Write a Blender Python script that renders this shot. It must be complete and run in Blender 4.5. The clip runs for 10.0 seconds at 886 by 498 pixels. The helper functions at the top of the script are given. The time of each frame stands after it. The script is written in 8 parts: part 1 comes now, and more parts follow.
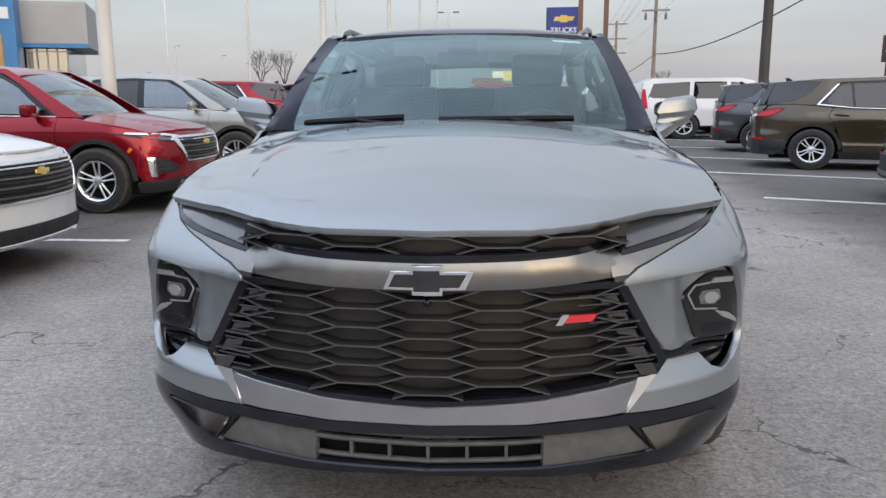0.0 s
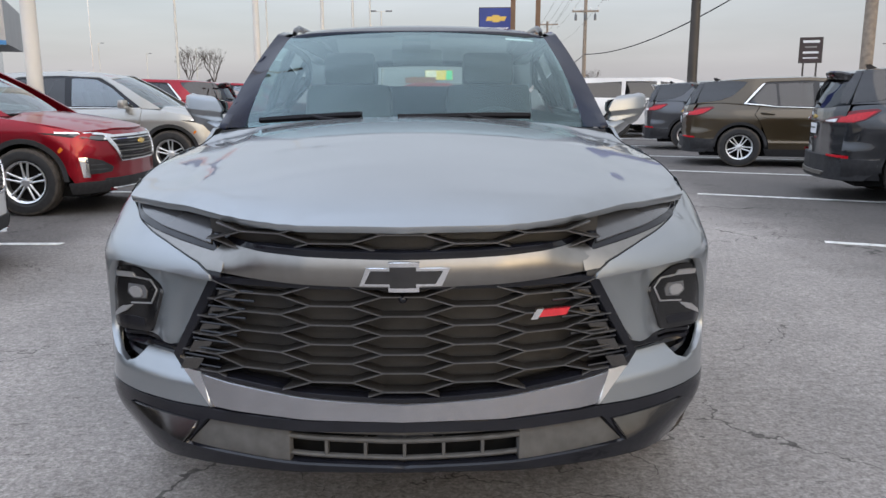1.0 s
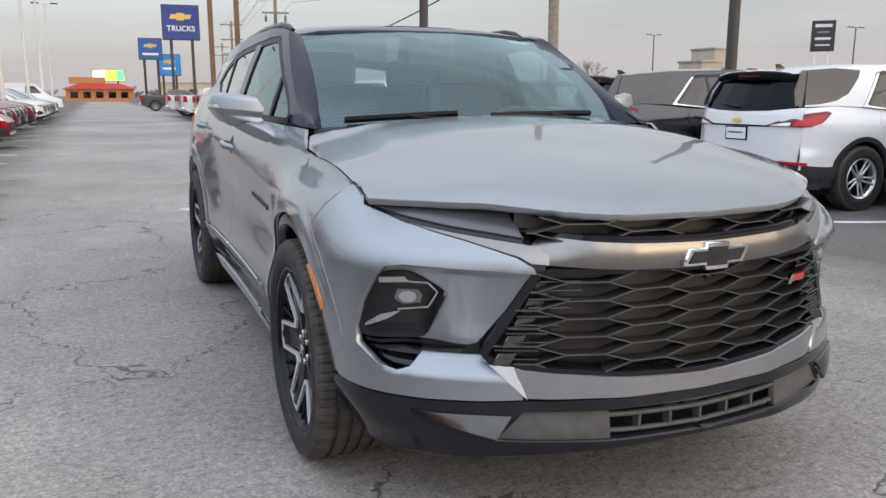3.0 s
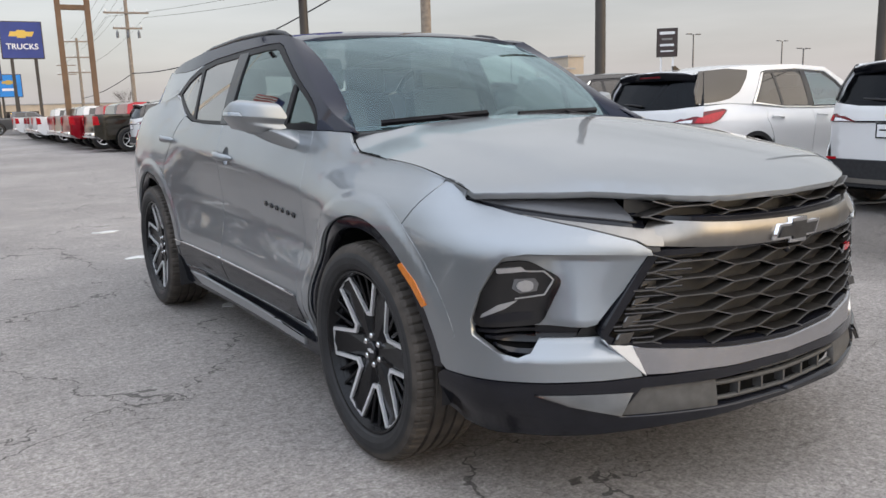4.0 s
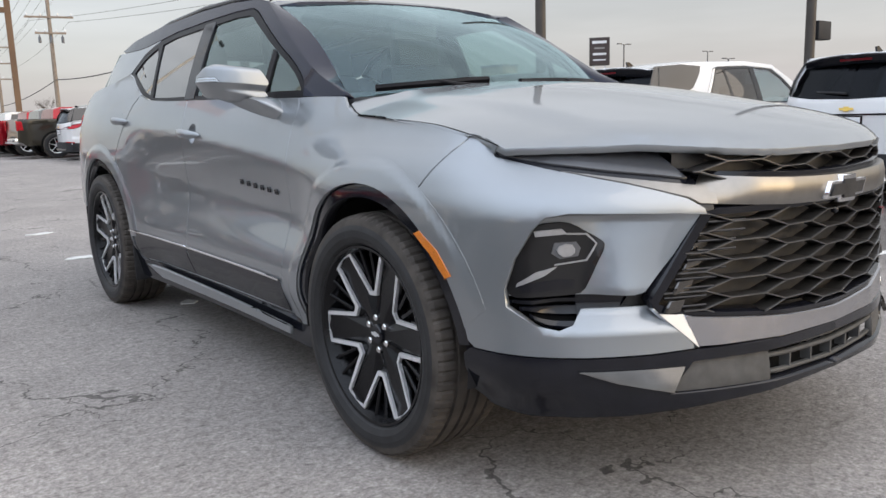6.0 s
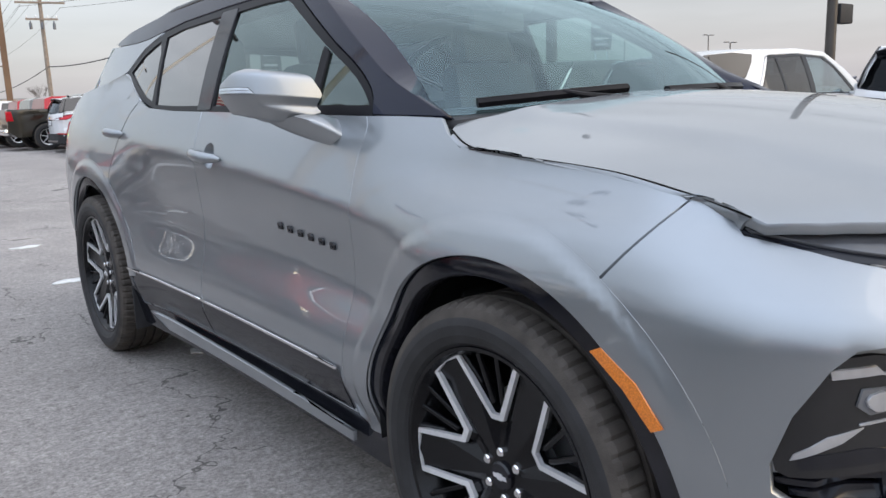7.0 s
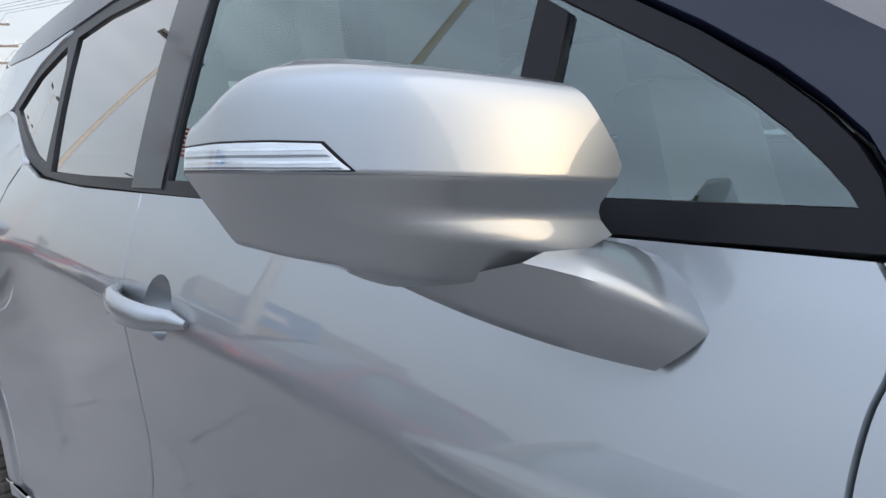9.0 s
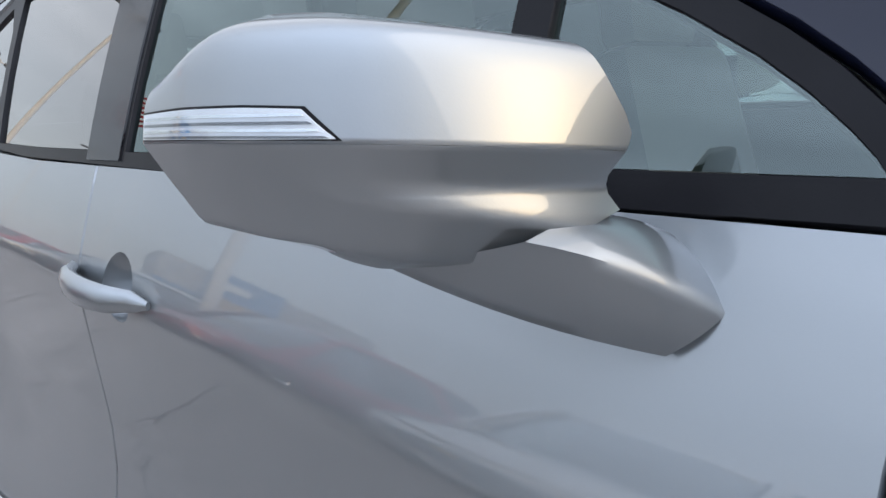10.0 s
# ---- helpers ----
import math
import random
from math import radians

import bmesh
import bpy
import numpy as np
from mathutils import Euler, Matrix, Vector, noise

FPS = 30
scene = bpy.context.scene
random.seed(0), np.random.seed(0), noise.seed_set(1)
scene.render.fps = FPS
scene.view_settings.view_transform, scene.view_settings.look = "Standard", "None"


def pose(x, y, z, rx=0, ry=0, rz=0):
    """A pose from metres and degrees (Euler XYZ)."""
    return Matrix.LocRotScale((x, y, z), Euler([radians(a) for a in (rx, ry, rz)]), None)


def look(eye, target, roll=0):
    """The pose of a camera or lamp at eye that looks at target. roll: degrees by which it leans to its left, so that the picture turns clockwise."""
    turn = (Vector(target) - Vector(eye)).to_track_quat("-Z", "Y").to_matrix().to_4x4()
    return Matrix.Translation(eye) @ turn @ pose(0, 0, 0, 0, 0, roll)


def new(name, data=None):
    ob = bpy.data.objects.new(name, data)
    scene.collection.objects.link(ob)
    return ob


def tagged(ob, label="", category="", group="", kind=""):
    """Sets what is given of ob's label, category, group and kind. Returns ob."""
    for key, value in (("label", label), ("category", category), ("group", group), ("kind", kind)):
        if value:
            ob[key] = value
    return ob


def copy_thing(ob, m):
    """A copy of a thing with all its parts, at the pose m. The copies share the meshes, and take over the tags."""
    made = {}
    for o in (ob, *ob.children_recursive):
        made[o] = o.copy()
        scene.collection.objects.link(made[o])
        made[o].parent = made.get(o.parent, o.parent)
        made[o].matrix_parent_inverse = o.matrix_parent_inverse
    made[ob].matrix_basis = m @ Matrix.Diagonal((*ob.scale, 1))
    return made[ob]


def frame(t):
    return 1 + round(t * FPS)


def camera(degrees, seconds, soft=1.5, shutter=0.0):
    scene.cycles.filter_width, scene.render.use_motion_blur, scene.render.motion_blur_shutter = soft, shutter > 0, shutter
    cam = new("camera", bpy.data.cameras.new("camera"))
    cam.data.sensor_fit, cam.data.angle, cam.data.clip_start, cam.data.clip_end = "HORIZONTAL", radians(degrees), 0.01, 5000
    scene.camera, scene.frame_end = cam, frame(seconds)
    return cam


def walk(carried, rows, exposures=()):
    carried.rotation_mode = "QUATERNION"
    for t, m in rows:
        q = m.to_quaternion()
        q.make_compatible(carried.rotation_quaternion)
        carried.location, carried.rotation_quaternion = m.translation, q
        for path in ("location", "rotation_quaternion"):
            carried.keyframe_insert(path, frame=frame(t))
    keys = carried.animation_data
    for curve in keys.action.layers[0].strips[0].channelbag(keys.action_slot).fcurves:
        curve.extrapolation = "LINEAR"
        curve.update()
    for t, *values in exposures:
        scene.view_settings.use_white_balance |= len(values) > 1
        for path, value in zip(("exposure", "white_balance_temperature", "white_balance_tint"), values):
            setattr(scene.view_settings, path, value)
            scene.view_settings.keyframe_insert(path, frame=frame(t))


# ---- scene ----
cam = camera(58.5, 10.0)
PATH = [
    (0, (0.176, -1.916, 1.275), (0.035, 0.042, 0.891), -0.2),
    (0.5, (0.114, -1.922, 1.271), (0.052, 0.039, 0.887), -0.1),
    (1, (0.077, -1.919, 1.267), (0.1, 0.043, 0.881), -0.1),
    (1.5, (-0.214, -1.933, 1.275), (-0.039, 0.021, 0.886), 0.1),
    (2, (-0.626, -1.881, 1.266), (-0.277, 0.049, 0.876), 0.2),
    (2.5, (-1.08, -1.79, 1.268), (-0.521, 0.09, 0.879), 0.2),
    (3, (-1.508, -1.69, 1.257), (-0.729, 0.112, 0.875), -0.0),
    (3.2, (-1.642, -1.609, 1.251), (-0.786, 0.159, 0.874), -0.2),
    (4.3, (-2.243, -1.372, 1.184), (-1.112, 0.242, 0.844), -1.8),
    (4.5, (-2.275, -1.345, 1.108), (-1.111, 0.25, 0.79), -1.6),
    (5, (-2.293, -1.363, 1.03), (-1.096, 0.211, 0.727), -1.9),
    (6.5, (-2.095, -0.722, 1.119), (-0.886, 0.829, 0.757), -1.6),
    (7, (-1.942, -0.205, 1.178), (-0.733, 1.343, 0.802), -2.0),
    (7.5, (-1.785, 0.326, 1.199), (-0.566, 1.869, 0.834), -2.3),
    (8, (-1.567, 0.793, 1.212), (-0.338, 2.335, 0.877), -2.8),
    (8.5, (-1.401, 1.175, 1.225), (-0.148, 2.702, 0.914), -3.3),
    (9, (-1.28, 1.365, 1.221), (0.006, 2.869, 0.934), -3.0),
    (9.5, (-1.26, 1.404, 1.222), (0.056, 2.878, 0.914), -3.3),
    (10, (-1.261, 1.412, 1.219), (0.08, 2.85, 0.854), -3.1),
]
EXPOSURES = ((0, -0.05, 6500, 10), (2, 0.0, 6550, 10), (4, 0.08, 6900, 10), (5.5, 0.12, 6900, 10), (7, 0.20, 6600, 10), (8, 0.28, 6500, 10), (10, 0.32, 6500, 10))
walk(cam, [(t, look(eye, target, roll)) for t, eye, target, roll in PATH], EXPOSURES)

# ---- light ----
world = bpy.data.worlds.new("overcast_dusk")
scene.world = world
world.use_nodes = True
wn, wl = world.node_tree.nodes, world.node_tree.links
wn.clear()
w_out = wn.new("ShaderNodeOutputWorld")
w_bg = wn.new("ShaderNodeBackground")
w_sky = wn.new("ShaderNodeTexSky")
w_sky.sky_type = "NISHITA"
w_sky.sun_disc = False
w_sky.sun_elevation = radians(9)
w_sky.sun_rotation = radians(150)
w_sky.air_density, w_sky.dust_density, w_sky.ozone_density = 1.0, 3.0, 2.0
w_co = wn.new("ShaderNodeTexCoord")
w_sep = wn.new("ShaderNodeSeparateXYZ")
wl.new(w_co.outputs["Generated"], w_sep.inputs[0])
# the cloud deck: grey-blue overhead, paler and warmer towards the horizon
w_ramp = wn.new("ShaderNodeValToRGB")
wl.new(w_sep.outputs["Z"], w_ramp.inputs[0])
cr = w_ramp.color_ramp
cr.elements[0].position, cr.elements[0].color = 0.0, (0.555, 0.54, 0.575, 1)
cr.elements[1].position, cr.elements[1].color = 1.0, (1.02, 1.06, 1.16, 1)
for p, c in ((0.06, (0.545, 0.54, 0.585, 1)), (0.16, (0.575, 0.58, 0.62, 1)), (0.32, (0.70, 0.71, 0.74, 1)), (0.6, (0.89, 0.92, 0.99, 1))):
    e = cr.elements.new(p)
    e.color = c
# flattened cloud streaks
w_map = wn.new("ShaderNodeMapping")
w_map.inputs["Scale"].default_value = (1.4, 1.4, 9.0)
wl.new(w_co.outputs["Generated"], w_map.inputs["Vector"])
w_noise = wn.new("ShaderNodeTexNoise")
w_noise.inputs["Scale"].default_value = 1.7
w_noise.inputs["Detail"].default_value = 5.0
w_noise.inputs["Roughness"].default_value = 0.5
wl.new(w_map.outputs[0], w_noise.inputs["Vector"])
w_nr = wn.new("ShaderNodeMapRange")
w_nr.inputs["From Min"].default_value, w_nr.inputs["From Max"].default_value = 0.3, 0.7
w_nr.inputs["To Min"].default_value, w_nr.inputs["To Max"].default_value = 0.84, 1.10
wl.new(w_noise.outputs["Fac"], w_nr.inputs["Value"])
w_mul = wn.new("ShaderNodeVectorMath")
w_mul.operation = "SCALE"
wl.new(w_ramp.outputs[0], w_mul.inputs[0])
wl.new(w_nr.outputs[0], w_mul.inputs["Scale"])
w_mix = wn.new("ShaderNodeVectorMath")
w_mix.operation = "MULTIPLY_ADD"
w_mix.inputs[1].default_value = (0.07, 0.07, 0.07)
wl.new(w_sky.outputs[0], w_mix.inputs[0])
# the deck is brighter and bluer on the side away from the set sun
w_dot = wn.new("ShaderNodeVectorMath")
w_dot.operation = "DOT_PRODUCT"
w_dot.inputs[1].default_value = (-0.72, -0.42, 0.55)
wl.new(w_co.outputs["Generated"], w_dot.inputs[0])
w_side = wn.new("ShaderNodeValToRGB")
wl.new(w_dot.outputs["Value"], w_side.inputs[0])
w_side.color_ramp.elements[0].position, w_side.color_ramp.elements[0].color = 0.0, (0.92, 0.92, 0.92, 1)
w_side.color_ramp.elements[1].position, w_side.color_ramp.elements[1].color = 0.95, (1.58, 1.74, 1.98, 1)
w_tint = wn.new("ShaderNodeVectorMath")
w_tint.operation = "MULTIPLY"
wl.new(w_mul.outputs[0], w_tint.inputs[0])
wl.new(w_side.outputs[0], w_tint.inputs[1])
wl.new(w_tint.outputs[0], w_mix.inputs[2])
wl.new(w_mix.outputs[0], w_bg.inputs["Color"])
w_bg.inputs["Strength"].default_value = 1.0
wl.new(w_bg.outputs[0], w_out.inputs["Surface"])

sun_data = bpy.data.lights.new("sun", "SUN")
sun_data.energy, sun_data.angle, sun_data.color = 1.1, radians(70), (1.0, 0.88, 0.75)
sun = new("sun", sun_data)
sun.matrix_world = look((0, 0, 0), (-0.45, 0.85, -0.62))

# ---- tools ----
def curve(points):
    """A smooth monotone curve through (x, y) points, for numpy arrays."""
    px, py = np.array([p[0] for p in points], float), np.array([p[1] for p in points], float)
    h, d = np.diff(px), np.diff(py) / np.diff(px)
    m = np.zeros(len(px))
    m[0], m[-1] = d[0], d[-1]
    for i in range(1, len(px) - 1):
        if d[i - 1] * d[i] > 0:
            w1, w2 = 2 * h[i] + h[i - 1], h[i] + 2 * h[i - 1]
            m[i] = (w1 + w2) / (w1 / d[i - 1] + w2 / d[i])

    def at(x):
        x = np.clip(np.asarray(x, float), px[0], px[-1])
        i = np.clip(np.searchsorted(px, x) - 1, 0, len(px) - 2)
        t = (x - px[i]) / h[i]
        return ((1 + 2 * t) * (1 - t) ** 2 * py[i] + t * (1 - t) ** 2 * h[i] * m[i]
                + t * t * (3 - 2 * t) * py[i + 1] + t * t * (t - 1) * h[i] * m[i + 1])
    return at


def smooth(a, b, x):
    t = np.clip((np.asarray(x, float) - a) / (b - a), 0, 1)
    return t * t * (3 - 2 * t)


def mesh_part(name, me, mat, parent, label=""):
    ob = new(name, me)
    if mat is not None and not me.materials:
        me.materials.append(mat)
    ob.parent = parent
    return tagged(ob, label)


def part(name, bm, mat, parent, label="", soft=40):
    """One mesh object under a thing or a part, smooth but for edges sharper than soft degrees."""
    me = bpy.data.meshes.new(name)
    bmesh.ops.recalc_face_normals(bm, faces=bm.faces)
    for f in bm.faces:
        f.smooth = soft > 0
    for e in bm.edges:
        if len(e.link_faces) == 2 and e.calc_face_angle(0) > radians(soft):
            e.smooth = False
    bm.to_mesh(me)
    bm.free()
    return mesh_part(name, me, mat, parent, label)


def empty(name, m=None):
    ob = new(name)
    ob.empty_display_size = 0.2
    if m is not None:
        ob.matrix_world = m
    return ob


def add_box(bm, c, size, m=None, bevel=0.0, taper=1.0):
    """A box about c; taper narrows its top."""
    g = bmesh.ops.create_cube(bm, size=1.0)["verts"]
    for v in g:
        k = taper if v.co.z > 0 else 1.0
        v.co = Vector((v.co.x * size[0] * k, v.co.y * size[1] * k, v.co.z * size[2]))
    if bevel:
        es = list({e for v in g for e in v.link_edges})
        g = [v for v in bmesh.ops.bevel(bm, geom=es, offset=bevel, segments=2, affect="EDGES", profile=0.6)["verts"]]
        g = list({v for v in g})
    mat4 = Matrix.Translation(c) @ (m if m is not None else Matrix())
    bmesh.ops.transform(bm, matrix=mat4, verts=g)
    return g


def add_tube(bm, path, r, n=8, caps=True, flat=1.0, up=(0, 0, 1)):
    """A tube along points; r is a number or one radius a point; flat squashes it along up."""
    path = [Vector(p) for p in path]
    rs = r if isinstance(r, (list, tuple)) else [r] * len(path)
    rings = []
    for i, p in enumerate(path):
        d = (path[min(i + 1, len(path) - 1)] - path[max(i - 1, 0)]).normalized()
        u = Vector(up)
        if abs(d.dot(u)) > 0.95:
            u = Vector((1, 0, 0))
        s = d.cross(u).normalized()
        u = s.cross(d).normalized()
        rings.append([bm.verts.new(p + rs[i] * (math.cos(2 * math.pi * k / n) * s + flat * math.sin(2 * math.pi * k / n) * u)) for k in range(n)])
    for a, b in zip(rings, rings[1:]):
        for k in range(n):
            bm.faces.new((a[k], a[(k + 1) % n], b[(k + 1) % n], b[k]))
    if caps:
        bm.faces.new(rings[0][::-1])
        bm.faces.new(rings[-1])
    return [v for g in rings for v in g]


def add_lathe(bm, profile, n, axis="x", shape=None, start=0.0, turn=2 * math.pi):
    """Turns (along, radius) points about an axis through the origin. shape(i, j) adds to the radius."""
    full = abs(turn - 2 * math.pi) < 1e-6
    rings = []
    for i in range(n if full else n + 1):
        a = start + turn * i / n
        ring = []
        for j, (h, r) in enumerate(profile):
            q = r + (shape(i, j) if shape else 0)
            c, s = q * math.cos(a), q * math.sin(a)
            ring.append(bm.verts.new((h, c, s) if axis == "x" else (c, s, h)))
        rings.append(ring)
    m = len(rings)
    for i in range(m if full else m - 1):
        a, b = rings[i], rings[(i + 1) % m]
        for j in range(len(profile) - 1):
            bm.faces.new((a[j], a[j + 1], b[j + 1], b[j]))
    return [v for g in rings for v in g]


def add_prism(bm, poly, depth, place):
    """A flat polygon of (u, v) given depth; place(u, v, w) puts a point in space."""
    n = len(poly)
    a = [bm.verts.new(place(u, v, 0.0)) for u, v in poly]
    b = [bm.verts.new(place(u, v, depth)) for u, v in poly]
    bm.faces.new(a)
    bm.faces.new(b[::-1])
    for i in range(n):
        bm.faces.new((a[i], b[i], b[(i + 1) % n], a[(i + 1) % n]))


def inside(poly, x, y):
    px, py = poly[:, 0], poly[:, 1]
    qx, qy = np.roll(px, -1), np.roll(py, -1)
    hit = np.zeros(len(x), bool)
    for a, b, c, d in zip(px, py, qx, qy):
        if b != d:
            hit ^= ((b > y) != (d > y)) & (x < (c - a) * (y - b) / (d - b) + a)
    return hit


def dense(poly, step):
    out = []
    for p, q in zip(poly, list(poly[1:]) + [poly[0]]):
        n = max(1, int(math.hypot(q[0] - p[0], q[1] - p[1]) / step + 0.5))
        out += [(p[0] + (q[0] - p[0]) * k / n, p[1] + (q[1] - p[1]) * k / n) for k in range(n)]
    return out


def arc(cx, cy, r, a0, a1, n=14):
    return [(cx + r * math.cos(radians(a0 + (a1 - a0) * k / n)), cy + r * math.sin(radians(a0 + (a1 - a0) * k / n))) for k in range(n + 1)]


def round_line(pts, n=5):
    """A smooth line through the points."""
    out_pts = []
    for i in range(len(pts) - 1):
        p = [Vector(pts[max(0, min(len(pts) - 1, i + k))]) for k in (-1, 0, 1, 2)]
        for k in range(n):
            t = k / n
            out_pts.append(tuple(0.5 * (2 * p[1] + (p[2] - p[0]) * t + (2 * p[0] - 5 * p[1] + 4 * p[2] - p[3]) * t * t + (3 * p[1] - p[0] - 3 * p[2] + p[3]) * t ** 3)))
    return out_pts + [tuple(pts[-1])]


def panel(name, mat, parent, outline, fn, step=0.05, thick=0.012, holes=(), sx=1, centre=(0, 2.2, 0.7), label="", round_edge=0.5, share=None):
    """A bent sheet: the outline and holes lie in the (u, v) of fn, which maps numpy arrays to points (n, 3).
    Its normals come from fn, and its rim turns inward by thick. sx = -1 mirrors it in x."""
    from mathutils.geometry import delaunay_2d_cdt
    loops = [np.array(dense(l, step)) for l in (outline, *holes)]
    big = loops[0]
    lo, hi = big.min(0), big.max(0)
    gx, gy = np.meshgrid(np.arange(lo[0], hi[0], step), np.arange(lo[1], hi[1], step * 0.87))
    gx = gx + (np.arange(gx.shape[0]) % 2)[:, None] * step / 2
    g = np.stack([gx.ravel(), gy.ravel()], 1)
    keep = inside(big, g[:, 0], g[:, 1])
    for h in loops[1:]:
        keep &= ~inside(h, g[:, 0], g[:, 1])
    rim = np.concatenate(loops)
    g = g[keep]
    if len(g):
        near = np.array([((rim - p) ** 2).sum(1).min() for p in g])
        g = g[near > (0.45 * step) ** 2]
    uv = np.concatenate([rim, g]) if len(g) else rim
    edges, k = [], 0
    for l in loops:
        edges += [(k + i, k + (i + 1) % len(l)) for i in range(len(l))]
        k += len(l)
    co, _, tris, _, _, _ = delaunay_2d_cdt([Vector((float(a), float(b))) for a, b in uv], edges, [], 0, 1e-7)
    co = np.array([tuple(c) for c in co])
    tris = np.array([t for t in tris if len(t) == 3])
    mid = co[tris].mean(1)
    ok = inside(big, mid[:, 0], mid[:, 1])
    for h in loops[1:]:
        ok &= ~inside(h, mid[:, 0], mid[:, 1])
    tris = tris[ok]
    u, v, e = co[:, 0], co[:, 1], 0.004
    p = fn(u, v)
    nrm = np.cross(fn(u + e, v) - fn(u - e, v), fn(u, v + e) - fn(u, v - e))
    nrm /= np.maximum(np.linalg.norm(nrm, axis=1, keepdims=True), 1e-9)
    if ((p - np.array(centre)) * nrm).sum() < 0:
        nrm = -nrm
    if sx < 0:
        p, nrm = p * (-1, 1, 1), nrm * (-1, 1, 1)
    fn3 = np.cross(p[tris[:, 1]] - p[tris[:, 0]], p[tris[:, 2]] - p[tris[:, 0]])
    flip = (fn3 * nrm[tris].mean(1)).sum(1) < 0
    tris[flip] = tris[flip][:, ::-1]
    count = {}
    for t in tris:
        for a, b in ((t[0], t[1]), (t[1], t[2]), (t[2], t[0])):
            count[(a, b)] = count.get((a, b), 0) + 1
    border = [(a, b) for (a, b) in count if (b, a) not in count]
    verts, norms, faces = list(map(tuple, p)), [Vector(n) for n in nrm], [tuple(int(i) for i in t) for t in tris]
    if thick:
        out = {}
        for a, b in border:
            d = p[b] - p[a]
            for i in (a, b):
                o = np.cross(d, nrm[i])
                out[i] = out.get(i, 0) + o / max(np.linalg.norm(o), 1e-9)
        low, top = {}, {}
        for i, o in out.items():
            o = o / max(np.linalg.norm(o), 1e-9)
            top[i] = len(verts)
            verts.append(tuple(p[i]))
            norms.append(Vector(o * 0.8 + nrm[i] * 0.6))
            low[i] = len(verts)
            verts.append(tuple(p[i] - nrm[i] * thick + o * thick * 0.15))
            norms.append(Vector(o))
        faces += [(int(top[b]), int(top[a]), int(low[a]), int(low[b])) for a, b in border]
    me = bpy.data.meshes.new(name)
    me.from_pydata(verts, [], faces)
    me.polygons.foreach_set("use_smooth", [True] * len(me.polygons))
    me.update()
    me.normals_split_custom_set_from_vertices([n.normalized() for n in norms])
    return mesh_part(name, me, mat, parent, label)

# ---- materials ----
def material(name, colour, rough=0.5, metal=0.0, coat=0.0, spec=0.5, noise_scale=0.0, noise_amount=0.0, bump=0.0, bump_scale=200.0, coat_rough=0.03, rough_noise=0.0, coat_ior=1.5):
    """A principled surface with mottling at noise_scale and a fine relief."""
    m = bpy.data.materials.new(name)
    m.use_nodes = True
    nt = m.node_tree
    b = nt.nodes["Principled BSDF"]
    b.inputs["Base Color"].default_value = (*colour, 1)
    b.inputs["Roughness"].default_value = rough
    b.inputs["Metallic"].default_value = metal
    b.inputs["Coat Weight"].default_value = coat
    b.inputs["Coat Roughness"].default_value = coat_rough
    b.inputs["Coat IOR"].default_value = coat_ior
    b.inputs["Specular IOR Level"].default_value = spec
    if noise_amount or bump or rough_noise:
        co = nt.nodes.new("ShaderNodeTexCoord")
    if noise_amount or rough_noise:
        n = nt.nodes.new("ShaderNodeTexNoise")
        n.inputs["Scale"].default_value, n.inputs["Detail"].default_value = noise_scale, 6
        nt.links.new(co.outputs["Object"], n.inputs["Vector"])
    if noise_amount:
        r = nt.nodes.new("ShaderNodeMapRange")
        r.inputs["From Min"].default_value, r.inputs["From Max"].default_value = 0.3, 0.7
        r.inputs["To Min"].default_value, r.inputs["To Max"].default_value = 1 - noise_amount, 1 + noise_amount
        s = nt.nodes.new("ShaderNodeVectorMath")
        s.operation = "SCALE"
        s.inputs[0].default_value = colour
        nt.links.new(n.outputs["Fac"], r.inputs["Value"])
        nt.links.new(r.outputs[0], s.inputs["Scale"])
        nt.links.new(s.outputs[0], b.inputs["Base Color"])
    if rough_noise:
        r2 = nt.nodes.new("ShaderNodeMapRange")
        r2.inputs["From Min"].default_value, r2.inputs["From Max"].default_value = 0.3, 0.7
        r2.inputs["To Min"].default_value, r2.inputs["To Max"].default_value = max(rough - rough_noise, 0), rough + rough_noise
        nt.links.new(n.outputs["Fac"], r2.inputs["Value"])
        nt.links.new(r2.outputs[0], b.inputs["Roughness"])
    if bump:
        n2 = nt.nodes.new("ShaderNodeTexNoise")
        n2.inputs["Scale"].default_value, n2.inputs["Detail"].default_value = bump_scale, 3
        nt.links.new(co.outputs["Object"], n2.inputs["Vector"])
        bp = nt.nodes.new("ShaderNodeBump")
        bp.inputs["Strength"].default_value, bp.inputs["Distance"].default_value = bump, 0.002
        nt.links.new(n2.outputs["Fac"], bp.inputs["Height"])
        nt.links.new(bp.outputs[0], b.inputs["Normal"])
    return m


